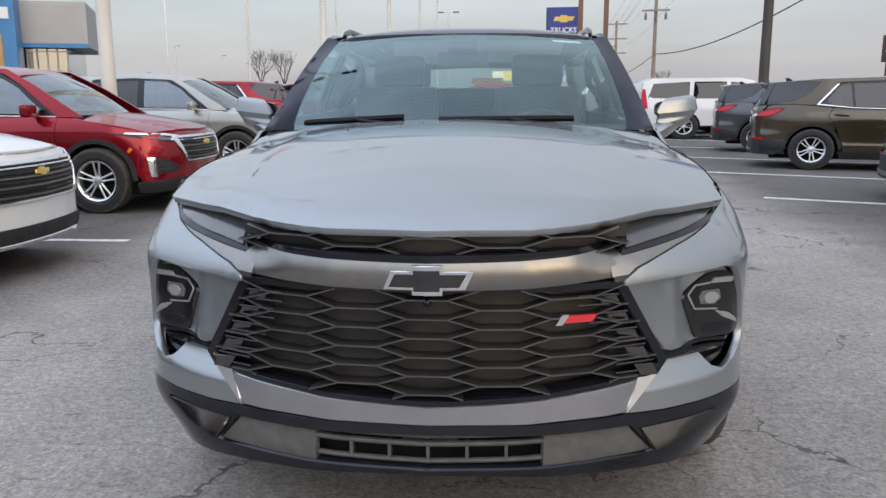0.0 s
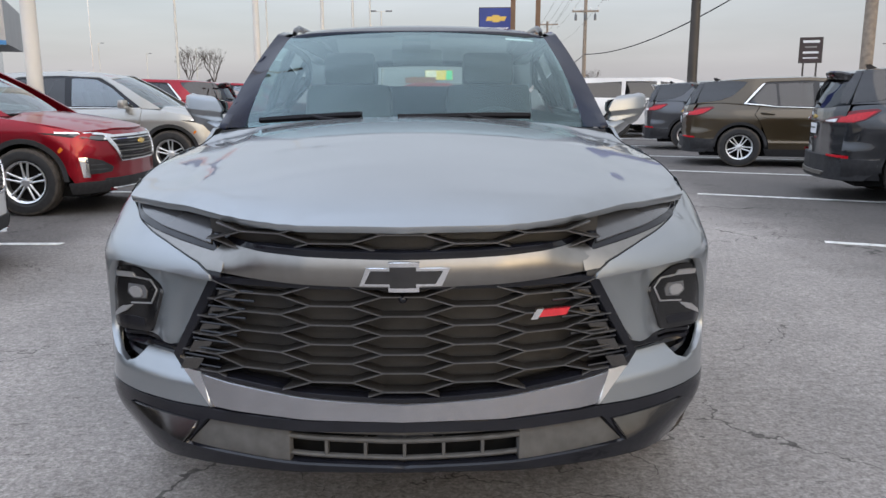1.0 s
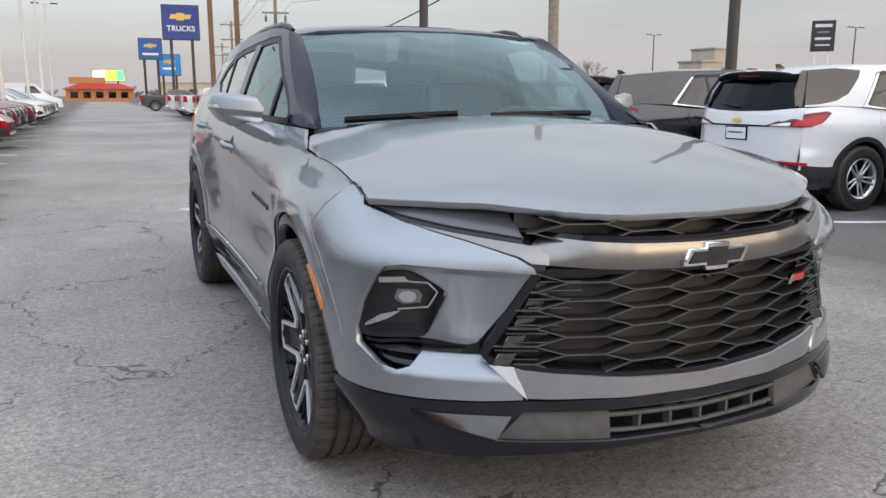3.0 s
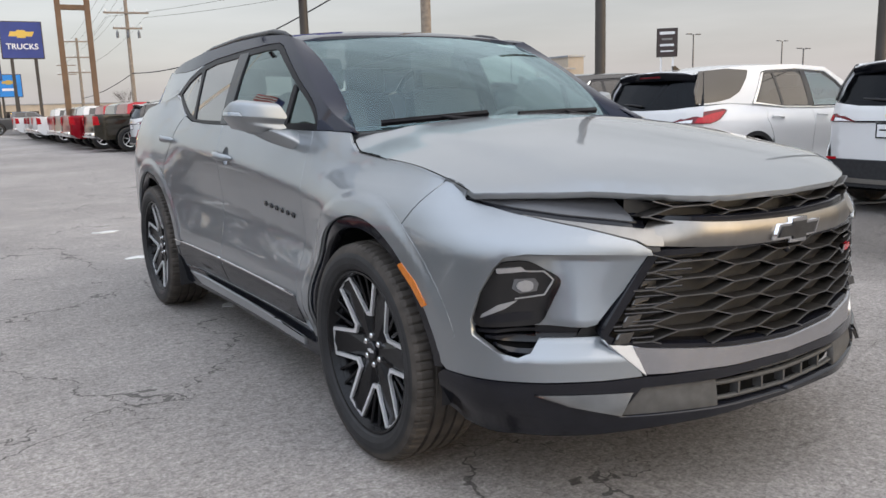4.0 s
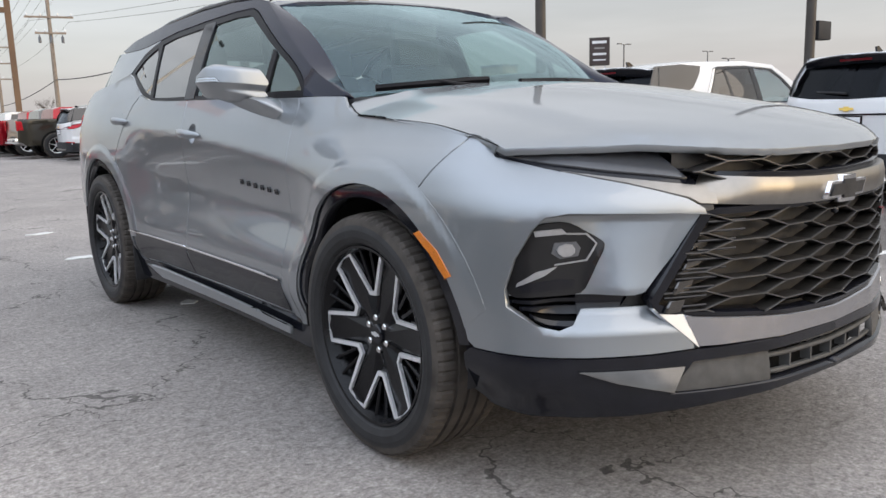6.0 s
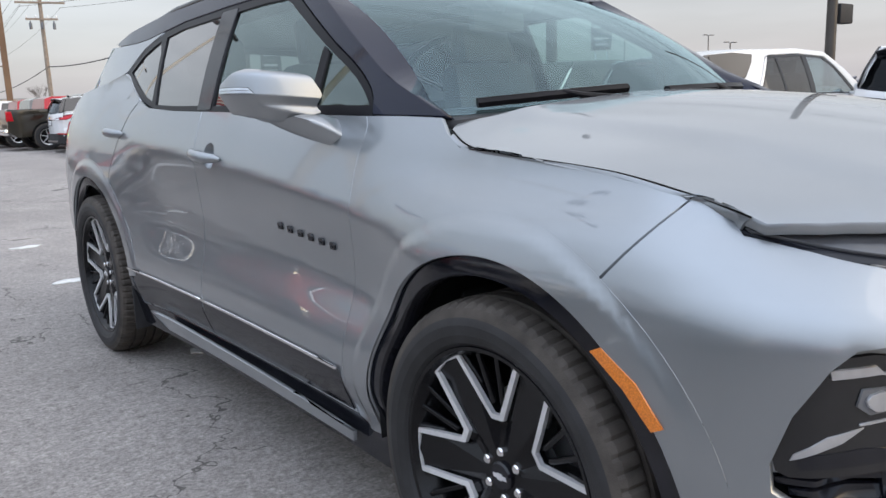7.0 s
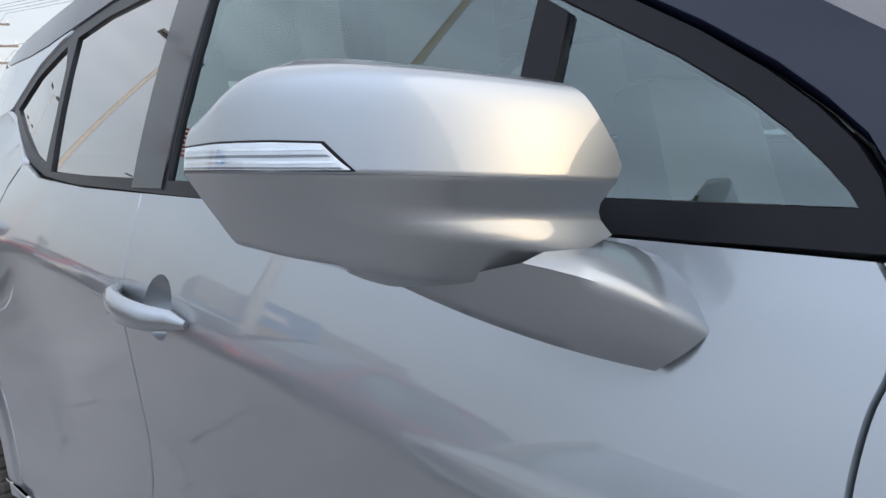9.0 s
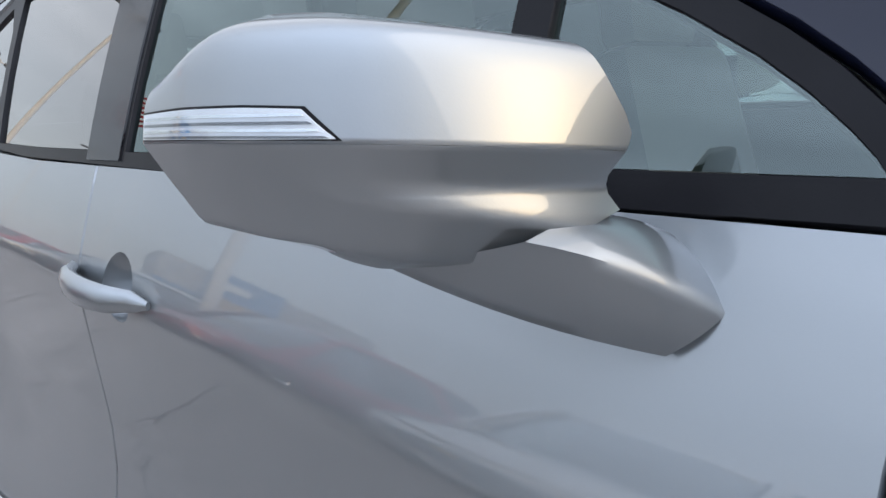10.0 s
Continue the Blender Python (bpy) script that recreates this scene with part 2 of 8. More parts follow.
def glass(name, colour, rough=0.0, alpha_mix=0.0, shine=(0.92, 0.97, 1.0)):
    """A tinted pane: part clear, part mirror, as thin glass is."""
    m = bpy.data.materials.new(name)
    m.use_nodes = True
    nt = m.node_tree
    nt.nodes.clear()
    out = nt.nodes.new("ShaderNodeOutputMaterial")
    tr = nt.nodes.new("ShaderNodeBsdfTransparent")
    tr.inputs[0].default_value = (*colour, 1)
    gl = nt.nodes.new("ShaderNodeBsdfGlossy")
    gl.inputs["Roughness"].default_value = rough
    gl.inputs["Color"].default_value = (*shine, 1)
    lw = nt.nodes.new("ShaderNodeLayerWeight")
    lw.inputs["Blend"].default_value = 0.5
    pw = nt.nodes.new("ShaderNodeMath")
    pw.operation = "POWER"
    pw.inputs[1].default_value = 4.0
    nt.links.new(lw.outputs["Facing"], pw.inputs[0])
    mx = nt.nodes.new("ShaderNodeMixShader")
    mr = nt.nodes.new("ShaderNodeMath")
    mr.operation = "MULTIPLY_ADD"
    mr.inputs[1].default_value, mr.inputs[2].default_value = 0.88, 0.06 + alpha_mix
    nt.links.new(pw.outputs[0], mr.inputs[0])
    nt.links.new(mr.outputs[0], mx.inputs[0])
    nt.links.new(tr.outputs[0], mx.inputs[1])
    nt.links.new(gl.outputs[0], mx.inputs[2])
    nt.links.new(mx.outputs[0], out.inputs["Surface"])
    return m


PAINT = material("sterling_paint", (0.275, 0.296, 0.314), 0.40, 0.80, 1.0, 0.5, 3.0, 0.03, 0.03, 900.0, 0.02, coat_ior=1.65)
PAINT_RED = material("red_paint", (0.25, 0.003, 0.012), 0.30, 0.72, 0.7, 0.3, 3.0, 0.04)
PAINT_WHITE = material("white_paint", (0.68, 0.68, 0.68), 0.35, 0.0, 1.0, 0.4, 2.0, 0.02)
PAINT_SILVER = material("pale_silver_paint", (0.36, 0.355, 0.335), 0.32, 0.6, 1.0, 0.5, 3.0, 0.03)
PAINT_BROWN = material("bronze_paint", (0.062, 0.045, 0.024), 0.28, 0.6, 1.0, 0.4, 3.0, 0.04)
PAINT_BLACK = material("black_paint", (0.012, 0.014, 0.018), 0.25, 0.2, 1.0, 0.4, 3.0, 0.05)
PAINT_GREY = material("dark_grey_paint", (0.06, 0.062, 0.068), 0.28, 0.6, 1.0, 0.5, 3.0, 0.04)
GLOSS_BLACK = material("gloss_black_plastic", (0.008, 0.0085, 0.012), 0.10, 0.0, 0.0, 0.42, 14.0, 0.25, rough_noise=0.04)
ROOF_BLACK = material("gloss_black_roof_paint", (0.007, 0.009, 0.022), 0.06, 0.0, 0.0, 0.32, 4.0, 0.1)
MATT_BLACK = material("matt_black_plastic", (0.024, 0.024, 0.026), 0.6, 0.0, 0.0, 0.3, 25.0, 0.25, 0.25, 420.0)
GRAIN_GREY = material("grained_charcoal_plastic", (0.078, 0.076, 0.073), 0.6, 0.0, 0.0, 0.25, 25.0, 0.2, 0.3, 420.0)
SHUTTER = material("brown_black_radiator_shutter", (0.027, 0.025, 0.023), 0.45, 0, 0, 0.45, 12.0, 0.3, 0.4, 90.0)
VOID = material("black_liner_felt", (0.008, 0.008, 0.008), 0.9, 0.0, 0.0, 0.1, 20.0, 0.3)
CHROME = material("bright_chrome", (0.80, 0.80, 0.81), 0.10, 1.0, 0, 0.5, 40.0, 0.03)
DARK_CHROME = material("satin_dark_chrome", (0.27, 0.26, 0.245), 0.34, 1.0, 0, 0.5, 30.0, 0.05)
STRIP_GREY = material("satin_grey_strip", (0.36, 0.36, 0.38), 0.24, 0.85, 0, 0.4, 30.0, 0.05)
MACHINED = material("machined_aluminium", (0.74, 0.74, 0.75), 0.40, 0.55, 0, 0.5, 60.0, 0.06, 0.1, 900.0)
ALLOY = material("silver_alloy", (0.72, 0.73, 0.74), 0.30, 0.85, 0.3, 0.5, 30.0, 0.05)
WHEEL_BLACK = material("gloss_black_wheel_paint", (0.006, 0.006, 0.007), 0.22, 0.0, 0.0, 0.25, 30.0, 0.2)
RUBBER = material("tyre_rubber", (0.058, 0.050, 0.043), 0.72, 0.0, 0.0, 0.3, 18.0, 0.35, 0.35, 260.0)
SIDEWALL = material("tyre_sidewall", (0.022, 0.022, 0.023), 0.55, 0.0, 0.0, 0.35, 18.0, 0.25, 0.2, 300.0)
GLASS_WS = glass("windscreen_glass", (0.66, 0.82, 0.80), 0.0, 0.04, (0.78, 1.0, 1.05))
GLASS_SIDE = glass("front_door_glass", (0.36, 0.46, 0.45), 0.0, 0.05, (0.85, 1.0, 1.0))
GLASS_BACK = glass("rear_window_glass", (0.50, 0.55, 0.55), 0.0, 0.02)
GLASS_TINT = glass("privacy_glass", (0.05, 0.055, 0.06), 0.0, 0.20, (1.0, 0.98, 0.96))
GLASS_DARK = glass("dark_car_glass", (0.08, 0.085, 0.09), 0.0, 0.02, (0.90, 0.88, 0.87))
GLASS_SCREEN = glass("parked_car_windscreen_glass", (0.40, 0.52, 0.52), 0.0, 0.14)
GLASS_REAR = glass("dark_rear_window_glass", (0.03, 0.035, 0.05), 0.0, -0.04, (0.62, 0.66, 0.72))
LENS = glass("lamp_cover", (0.86, 0.88, 0.90), 0.02, 0.03)
LAMP_GREY = material("frosted_lamp_guide", (0.115, 0.118, 0.125), 0.28, 0.0, 0.0, 0.4, 40.0, 0.05)
LAMP_SILVER = material("silvered_lamp_reflector", (0.42, 0.42, 0.43), 0.3, 0.6, 0.0, 0.4, 60.0, 0.06)
LAMP_CLEAR = material("frosted_clear_guide", (0.72, 0.73, 0.75), 0.25, 0.0, 1.0, 0.5, 60.0, 0.06)
DRL_GUIDE = material("clear_slit_lamp_guide", (0.062, 0.064, 0.070), 0.22, 0.0, 0.8, 0.5, 40.0, 0.05)
LAMP_DARK = material("dark_lamp_interior", (0.010, 0.010, 0.011), 0.14, 0.0, 0.3, 0.4, 60.0, 0.2)
AMBER = material("amber_reflector", (0.62, 0.17, 0.012), 0.22, 0.0, 0.9, 0.5, 300.0, 0.25, 0.4, 700.0)
RED_LENS = material("red_lamp_lens", (0.42, 0.006, 0.014), 0.15, 0.0, 0.2, 0.3, 60.0, 0.25)
RED_DARK = material("smoked_red_lamp_lens", (0.12, 0.005, 0.010), 0.15, 0.0, 0.2, 0.3, 60.0, 0.25)
RED_TRIM = material("red_badge_enamel", (0.55, 0.02, 0.03), 0.25, 0.0, 0.8, 0.5, 80.0, 0.1)
CABIN = material("dark_cabin_trim", (0.045, 0.048, 0.052), 0.65, 0.0, 0.0, 0.4, 30.0, 0.2)
SEAT = material("black_seat_leather", (0.045, 0.047, 0.05), 0.5, 0.0, 0.0, 0.4, 20.0, 0.2)
PAPER = material("paper_sticker", (0.70, 0.74, 0.70), 0.7, 0.0, 0.0, 0.3, 50.0, 0.04)
GOLD = material("gold_badge", (0.70, 0.48, 0.12), 0.3, 0.8, 0.3, 0.5, 50.0, 0.05)
STEEL_DARK = material("dark_brown_painted_steel", (0.060, 0.052, 0.045), 0.5, 0.2, 0, 0.4, 1.5, 0.2, 0.2, 60.0)
WOOD_POLE = material("weathered_wooden_pole", (0.27, 0.22, 0.175), 0.85, 0, 0, 0.3, 6.0, 0.25, 0.5, 60.0)
POLE_WHITE = material("off_white_pole_paint", (0.62, 0.60, 0.55), 0.5, 0.0, 0, 0.4, 1.2, 0.08, 0.15, 40.0)
BROWN_STEEL = material("rust_brown_sign_steel", (0.16, 0.095, 0.055), 0.6, 0.1, 0, 0.4, 1.0, 0.2, 0.2, 30.0)
LINE_WHITE = material("worn_white_line_paint", (0.62, 0.62, 0.60), 0.75, 0, 0, 0.3, 14.0, 0.28, 0.4, 160.0)
SIGN_BLUE = material("blue_sign_face", (0.025, 0.10, 0.33), 0.4, 0, 0.2, 0.4, 1.0, 0.1)
SIGN_NAVY = material("navy_sign_face", (0.03, 0.05, 0.22), 0.4, 0, 0.2, 0.4, 1.0, 0.1)
SIGN_DARK = material("dark_sign_face", (0.045, 0.030, 0.028), 0.5, 0, 0.1, 0.4, 1.0, 0.15)
SIGN_WHITE = material("white_sign_face", (0.72, 0.73, 0.74), 0.5, 0, 0, 0.4, 2.0, 0.06)
# bare branches far off, with the distance haze mixed into their colour
HAZE_TREE = material("haze_tinted_branches", (0.30, 0.295, 0.31), 0.95, 0, 0, 0.1, 0.05, 0.1)

SATIN_BLACK = material("satin_black_window_trim", (0.009, 0.009, 0.011), 0.34, 0.0, 0.0, 0.12, 12.0, 0.2, 0.05, 300.0)
PAINT_OLIVE = material("dark_olive_paint", (0.028, 0.024, 0.016), 0.28, 0.5, 1.0, 0.4, 3.0, 0.04)
# lighter than the grille walls: the highlight on their front edges is in this colour
GRILLE_HIGHLIGHT = material("satin_grille_edge_highlight", (0.16, 0.158, 0.16), 0.32, 0.7, 0, 0.4, 20.0, 0.1)
FACET_DARK = material("polished_dark_facet", (0.13, 0.125, 0.12), 0.14, 0.95, 0, 0.4, 20.0, 0.1)

# ---- ground ----
def asphalt():
    m = bpy.data.materials.new("weathered_asphalt")
    m.use_nodes = True
    nt = m.node_tree
    N, L = nt.nodes, nt.links
    b = N["Principled BSDF"]
    co = N.new("ShaderNodeTexCoord")

    def tex(kind, scale, detail=4, rough=0.55, vec=None):
        t = N.new(kind)
        t.inputs["Scale"].default_value = scale
        if "Detail" in t.inputs:
            t.inputs["Detail"].default_value = detail
            t.inputs["Roughness"].default_value = rough
        L.new(vec if vec is not None else co.outputs["Object"], t.inputs["Vector"])
        return t

    def span(sock, a, c, d, e):
        r = N.new("ShaderNodeMapRange")
        r.inputs["From Min"].default_value, r.inputs["From Max"].default_value = a, c
        r.inputs["To Min"].default_value, r.inputs["To Max"].default_value = d, e
        L.new(sock, r.inputs["Value"])
        return r.outputs[0]

    def mul(p, q):
        t = N.new("ShaderNodeMath")
        t.operation = "MULTIPLY"
        L.new(p, t.inputs[0])
        L.new(q, t.inputs[1])
        return t.outputs[0]

    big = tex("ShaderNodeTexNoise", 0.22, 5)
    mid = tex("ShaderNodeTexNoise", 2.3, 6, 0.6)
    fine = tex("ShaderNodeTexNoise", 70.0, 5, 0.75)
    grit = tex("ShaderNodeTexVoronoi", 95.0)
    # cracks: bent cell borders, broken up by a second noise
    wob = tex("ShaderNodeTexNoise", 1.1, 5, 0.6)
    off = N.new("ShaderNodeVectorMath")
    off.operation = "MULTIPLY_ADD"
    off.inputs[1].default_value = (1.5, 1.5, 0.0)
    L.new(wob.outputs["Color"], off.inputs[0])
    L.new(co.outputs["Object"], off.inputs[2])
    cell = N.new("ShaderNodeTexVoronoi")
    cell.feature = "DISTANCE_TO_EDGE"
    cell.inputs["Scale"].default_value = 0.55
    L.new(off.outputs[0], cell.inputs["Vector"])
    wide = tex("ShaderNodeTexNoise", 0.9, 3)
    cw = span(wide.outputs["Fac"], 0.40, 0.62, 0.0, 0.0058)
    gap = N.new("ShaderNodeMath")
    gap.operation = "LESS_THAN"
    L.new(cell.outputs["Distance"], gap.inputs[0])
    L.new(cw, gap.inputs[1])
    # short splits, like the skin of old asphalt
    st = N.new("ShaderNodeMapping")
    st.inputs["Scale"].default_value = (1.0, 3.2, 1.0)
    st.inputs["Rotation"].default_value = (0, 0, 0.25)
    L.new(co.outputs["Object"], st.inputs["Vector"])
    sn = tex("ShaderNodeTexNoise", 9.0, 6, 0.62, st.outputs[0])
    split = span(sn.outputs["Fac"], 0.30, 0.40, 0.55, 1.0)
    k = mul(span(big.outputs["Fac"], 0.3, 0.7, 0.74, 1.20), span(mid.outputs["Fac"], 0.3, 0.7, 0.85, 1.13))
    k = mul(k, span(fine.outputs["Fac"], 0.30, 0.70, 0.50, 1.50))
    k = mul(k, span(grit.outputs["Distance"], 0.0, 0.7, 1.30, 0.68))
    k = mul(k, split)
    spk = tex("ShaderNodeTexNoise", 26.0, 4, 0.7)
    k = mul(k, span(spk.outputs["Fac"], 0.34, 0.66, 0.76, 1.24))
    k = mul(k, span(gap.outputs[0], 0.0, 1.0, 1.0, 0.42))
    # the parking bays on both sides are darker than the aisle
    ax = N.new("ShaderNodeSeparateXYZ")
    L.new(co.outputs["Object"], ax.inputs[0])
    sh = N.new("ShaderNodeMath")
    sh.operation = "ADD"
    L.new(ax.outputs["X"], sh.inputs[0])
    L.new(span(wob.outputs["Fac"], 0.0, 1.0, -0.9, 0.5), sh.inputs[1])
    ab = N.new("ShaderNodeMath")
    ab.operation = "ABSOLUTE"
    L.new(sh.outputs[0], ab.inputs[0])
    k = mul(k, span(ab.outputs[0], 2.6, 3.7, 1.0, 0.45))
    s = N.new("ShaderNodeVectorMath")
    s.operation = "SCALE"
    s.inputs[0].default_value = (0.455, 0.42, 0.395)
    L.new(k, s.inputs["Scale"])
    L.new(s.outputs[0], b.inputs["Base Color"])
    b.inputs["Specular IOR Level"].default_value = 0.18
    L.new(span(mid.outputs["Fac"], 0.3, 0.7, 0.62, 0.82), b.inputs["Roughness"])
    h = N.new("ShaderNodeMath")
    h.operation = "ADD"
    L.new(fine.outputs["Fac"], h.inputs[0])
    L.new(mul(gap.outputs[0], span(gap.outputs[0], 0, 1, 0, -3.0)), h.inputs[1])
    h2 = N.new("ShaderNodeMath")
    h2.operation = "ADD"
    L.new(h.outputs[0], h2.inputs[0])
    L.new(split, h2.inputs[1])
    bp = N.new("ShaderNodeBump")
    bp.inputs["Strength"].default_value, bp.inputs["Distance"].default_value = 0.8, 0.006
    L.new(h2.outputs[0], bp.inputs["Height"])
    L.new(bp.outputs[0], b.inputs["Normal"])
    return m


ASPHALT = asphalt()
bm = bmesh.new()
bmesh.ops.create_grid(bm, x_segments=8, y_segments=8, size=900)
ground = part("ground", bm, ASPHALT, None)
tagged(ground, "grey weathered asphalt of a large car lot with cracks", "ground", kind="structure")


def stripe(a, b, width=0.10):
    """A painted line on the ground from a to b."""
    a, b = Vector((*a, 0)), Vector((*b, 0))
    bm = bmesh.new()
    d = (b - a)
    add_box(bm, (0, 0, 0), (d.length, width, 0.004))
    bmesh.ops.transform(bm, matrix=Matrix.Translation((a + b) / 2 + Vector((0, 0, 0.004))) @ Matrix.Rotation(math.atan2(d.y, d.x), 4, "Z"), verts=bm.verts)
    ob = part("parking_line", bm, LINE_WHITE, None)
    return tagged(ob, "worn white painted parking line on the asphalt", "line", "parking lines", "structure")


for y in (2.0, 4.8, 8.48, 9.47, 12.4, 15.1, 17.5, 20.8, 23.6, 26.4, 29.2, 32.0):
    stripe((-8.6, y), (-3.12, y))
stripe((-3.12, 8.46), (-2.98, 9.5))
for k in range(-2, 7):
    stripe((3.45, 8.1 + 3.35 * k), (8.2, 6.0 + 3.35 * k))

# ---- the grey SUV in the aisle ----
hero = empty("parked_suv")
tagged(hero, "silver-grey mid-size SUV with black roof, parked in the aisle", "car")
HUB_F, HUB_R, HUB_Z = 0.955, 3.818, 0.386

PLAN = [(0.0, -0.045), (0.25, -0.028), (0.45, 0.030), (0.62, 0.112), (0.78, 0.225), (0.86, 0.315), (0.905, 0.41), (0.93, 0.53),
        (0.942, 0.70), (0.944, 0.95), (0.934, 1.25), (0.917, 1.6), (0.907, 2.3), (0.912, 3.0), (0.93, 3.45), (0.94, 3.82),
        (0.925, 4.2), (0.88, 4.5), (0.74, 4.72), (0.40, 4.80), (0.0, 4.82)]
_l = np.concatenate([[0], np.cumsum([math.hypot(b[0] - a[0], b[1] - a[1]) for a, b in zip(PLAN, PLAN[1:])])])
_l = _l - np.interp(2.0, [p[1] for p in PLAN[9:17]], _l[9:17]) + 2.0
plan_w = curve([(s, p[0]) for s, p in zip(_l, PLAN)])
plan_y = curve([(s, p[1]) for s, p in zip(_l, PLAN)])
S_MIN, S_MAX = _l[0], _l[-1]


def s_of_w(w):
    """The place along the nose's outline at half-width w."""
    return float(np.interp(w, [p[0] for p in PLAN[:9]], _l[:9]))


def s_of_y(y):
    return float(np.interp(y, [p[1] for p in PLAN], _l))


D_NOSE = curve([(0.15, 0.06), (0.25, 0.012), (0.35, -0.015), (0.44, -0.005), (0.5, 0.0), (0.62, 0.004), (0.805, 0.0), (0.835, 0.008), (0.88, 0.042), (0.93, 0.10), (0.98, 0.17)])
D_FENDER = curve([(0.15, 0.08), (0.4, 0.02), (0.47, 0.012), (0.6, 0.0), (0.82, 0.002), (0.9, 0.018), (0.96, 0.052), (1.01, 0.095), (1.07, 0.118), (1.16, 0.16)])
D_HAUNCH = curve([(0.2, 0.06), (0.32, 0.03), (0.45, 0.0), (0.85, 0.0), (0.98, 0.014), (1.08, 0.036), (1.2, 0.085), (1.3, 0.14)])
D_TAIL = curve([(0.2, 0.08), (0.4, 0.0), (0.7, 0.0), (0.78, 0.05), (1.0, 0.06), (1.2, 0.12), (1.3, 0.16)])
CREST = curve([(1.2, 0.70), (1.6, 0.77), (2.0, 0.87), (2.4, 0.955), (3.0, 1.0), (3.6, 1.03)])

EDGE = curve([(1.2, 0.86), (1.6, 0.912), (2.0, 0.958), (2.4, 0.993), (3.0, 1.03), (3.6, 1.05)])  # the sharp crease below the handles


def d_door(s, z):
    zc, ze = CREST(s), EDGE(s)
    above = 0.5 * (z - ze + np.sqrt((z - ze) ** 2 + 0.011 ** 2))
    base = 0.10 * (ze - zc) + 0.55 * (ze - zc) ** 2
    d = base + 0.27 * above + 0.25 * above ** 2 + 0.12 * np.minimum(above - (z - ze), 0.22)
    d = d * (1 - smooth(0.74, 0.50, z)) + 0.0 * z
    return d + 0.05 * smooth(0.47, 0.30, z)


def body_offset(s, z):
    s, z = np.asarray(s, float), np.asarray(z, float)
    a, b = smooth(0.28, 0.62, s), smooth(1.12, 1.5, s)
    c, d = smooth(2.9, 3.5, s), smooth(4.35, 4.75, s)
    o = D_NOSE(z) * (1 - a) + D_FENDER(z) * a * (1 - b) + d_door(s, z) * b * (1 - c) + D_HAUNCH(z) * c * (1 - d) + D_TAIL(z) * d
    # the silver blade under the lamp pods leans back to its top edge
    o = o + 0.042 * smooth(0.505, 0.57, z) * smooth(0.66, 0.60, z) * smooth(s_of_w(0.855), s_of_w(0.80), s)
    # the skirt draws in under the corners
    o = o + 0.050 * smooth(0.43, 0.28, z) * smooth(s_of_w(0.60), s_of_w(0.86), s) * smooth(0.62, 0.45, s)
    return o


def flank(s, z):
    """The body's side, from the nose round to the tail: x is positive."""
    w, y = plan_w(s), plan_y(s)
    e = 0.01
    tw, ty = plan_w(s + e) - plan_w(s - e), plan_y(s + e) - plan_y(s - e)
    l = np.maximum(np.hypot(tw, ty), 1e-9)
    o = body_offset(s, z)
    return np.stack([w - o * ty / l, y + o * tw / l, z + 0 * s], 1)


HOOD_C = curve([(-0.05, 0.970), (0.02, 0.994), (0.1, 1.018), (0.3, 1.063), (0.6, 1.115), (0.9, 1.153), (1.25, 1.176)])
HOOD_E = curve([(-0.05, 0.915), (0.165, 0.945), (0.437, 0.982), (0.55, 1.008), (0.72, 1.038), (0.98, 1.058), (1.14, 1.070), (1.27, 1.115)])
HOOD_FRONT = curve([(0.0, -0.03), (0.25, -0.01), (0.42, 0.055), (0.545, 0.150), (0.70, 0.290), (0.83, 0.437), (0.9, 0.55)])


def hood_z(x, y):
    t = np.abs(x) / 0.832
    c, e = HOOD_C(y), HOOD_E(y)
    z = c - (c - e) * np.clip(t, 0, 1.1) ** 2.1 + 0.010 * smooth(0.80, 0.66, t) * smooth(0.0, 0.35, y)
    lip = y - HOOD_FRONT(np.abs(x))
    return z - (0.028 - 0.018 * smooth(0.48, 0.86, np.abs(x))) * np.exp(-np.maximum(lip, 0) / 0.035)


def hood_fn(x, y):
    return np.stack([x, y, hood_z(x, y)], 1)


BELT = curve([(1.2, 0.765), (1.55, 0.802), (2.0, 0.835), (2.5, 0.852), (3.2, 0.855), (3.7, 0.835), (4.1, 0.80), (4.5, 0.74)])


def cabin_w(y, z):
    h = np.maximum(np.asarray(z, float) - 1.15, -0.1)
    return BELT(y) - 0.32 * h - 0.25 * h * np.abs(h)


def cabin_fn(y, z):
    return np.stack([cabin_w(y, z), y, z + 0 * y], 1)


def inset(fn, d):
    """The same surface with x drawn in by d."""
    def f(u, v):
        p = fn(u, v)
        p[:, 0] -= d
        return p
    return f


# windscreen: bowed across, lofted from cowl to roof edge
def screen_fn(x, t):
    base = 1.17 + 0.30 * np.abs(x / 0.71) ** 2.2 * 0.72
    top = 1.95 + 0.09 * np.abs(x / 0.62) ** 2.2
    y = base + (top - base) * t - 0.035 * np.sin(np.pi * np.clip(t, 0, 1))
    zb, zt = 1.150 - 0.02 * (x / 0.71) ** 2, 1.555 - 0.024 * (x / 0.62) ** 2
    return np.stack([x, y, zb + (zt - zb) * t + 0.028 * np.sin(np.pi * np.clip(t, 0, 1))], 1)


ROOF_C = curve([(1.9, 1.545), (2.05, 1.583), (2.4, 1.615), (2.8, 1.622), (3.3, 1.605), (3.9, 1.555), (4.25, 1.50)])


def roof_fn(x, y):
    t = np.abs(x) / 0.66
    return np.stack([x, y, ROOF_C(y) - 0.045 * t ** 2.4 - 0.04 * np.clip(t - 0.82, 0, 1) * 2], 1)


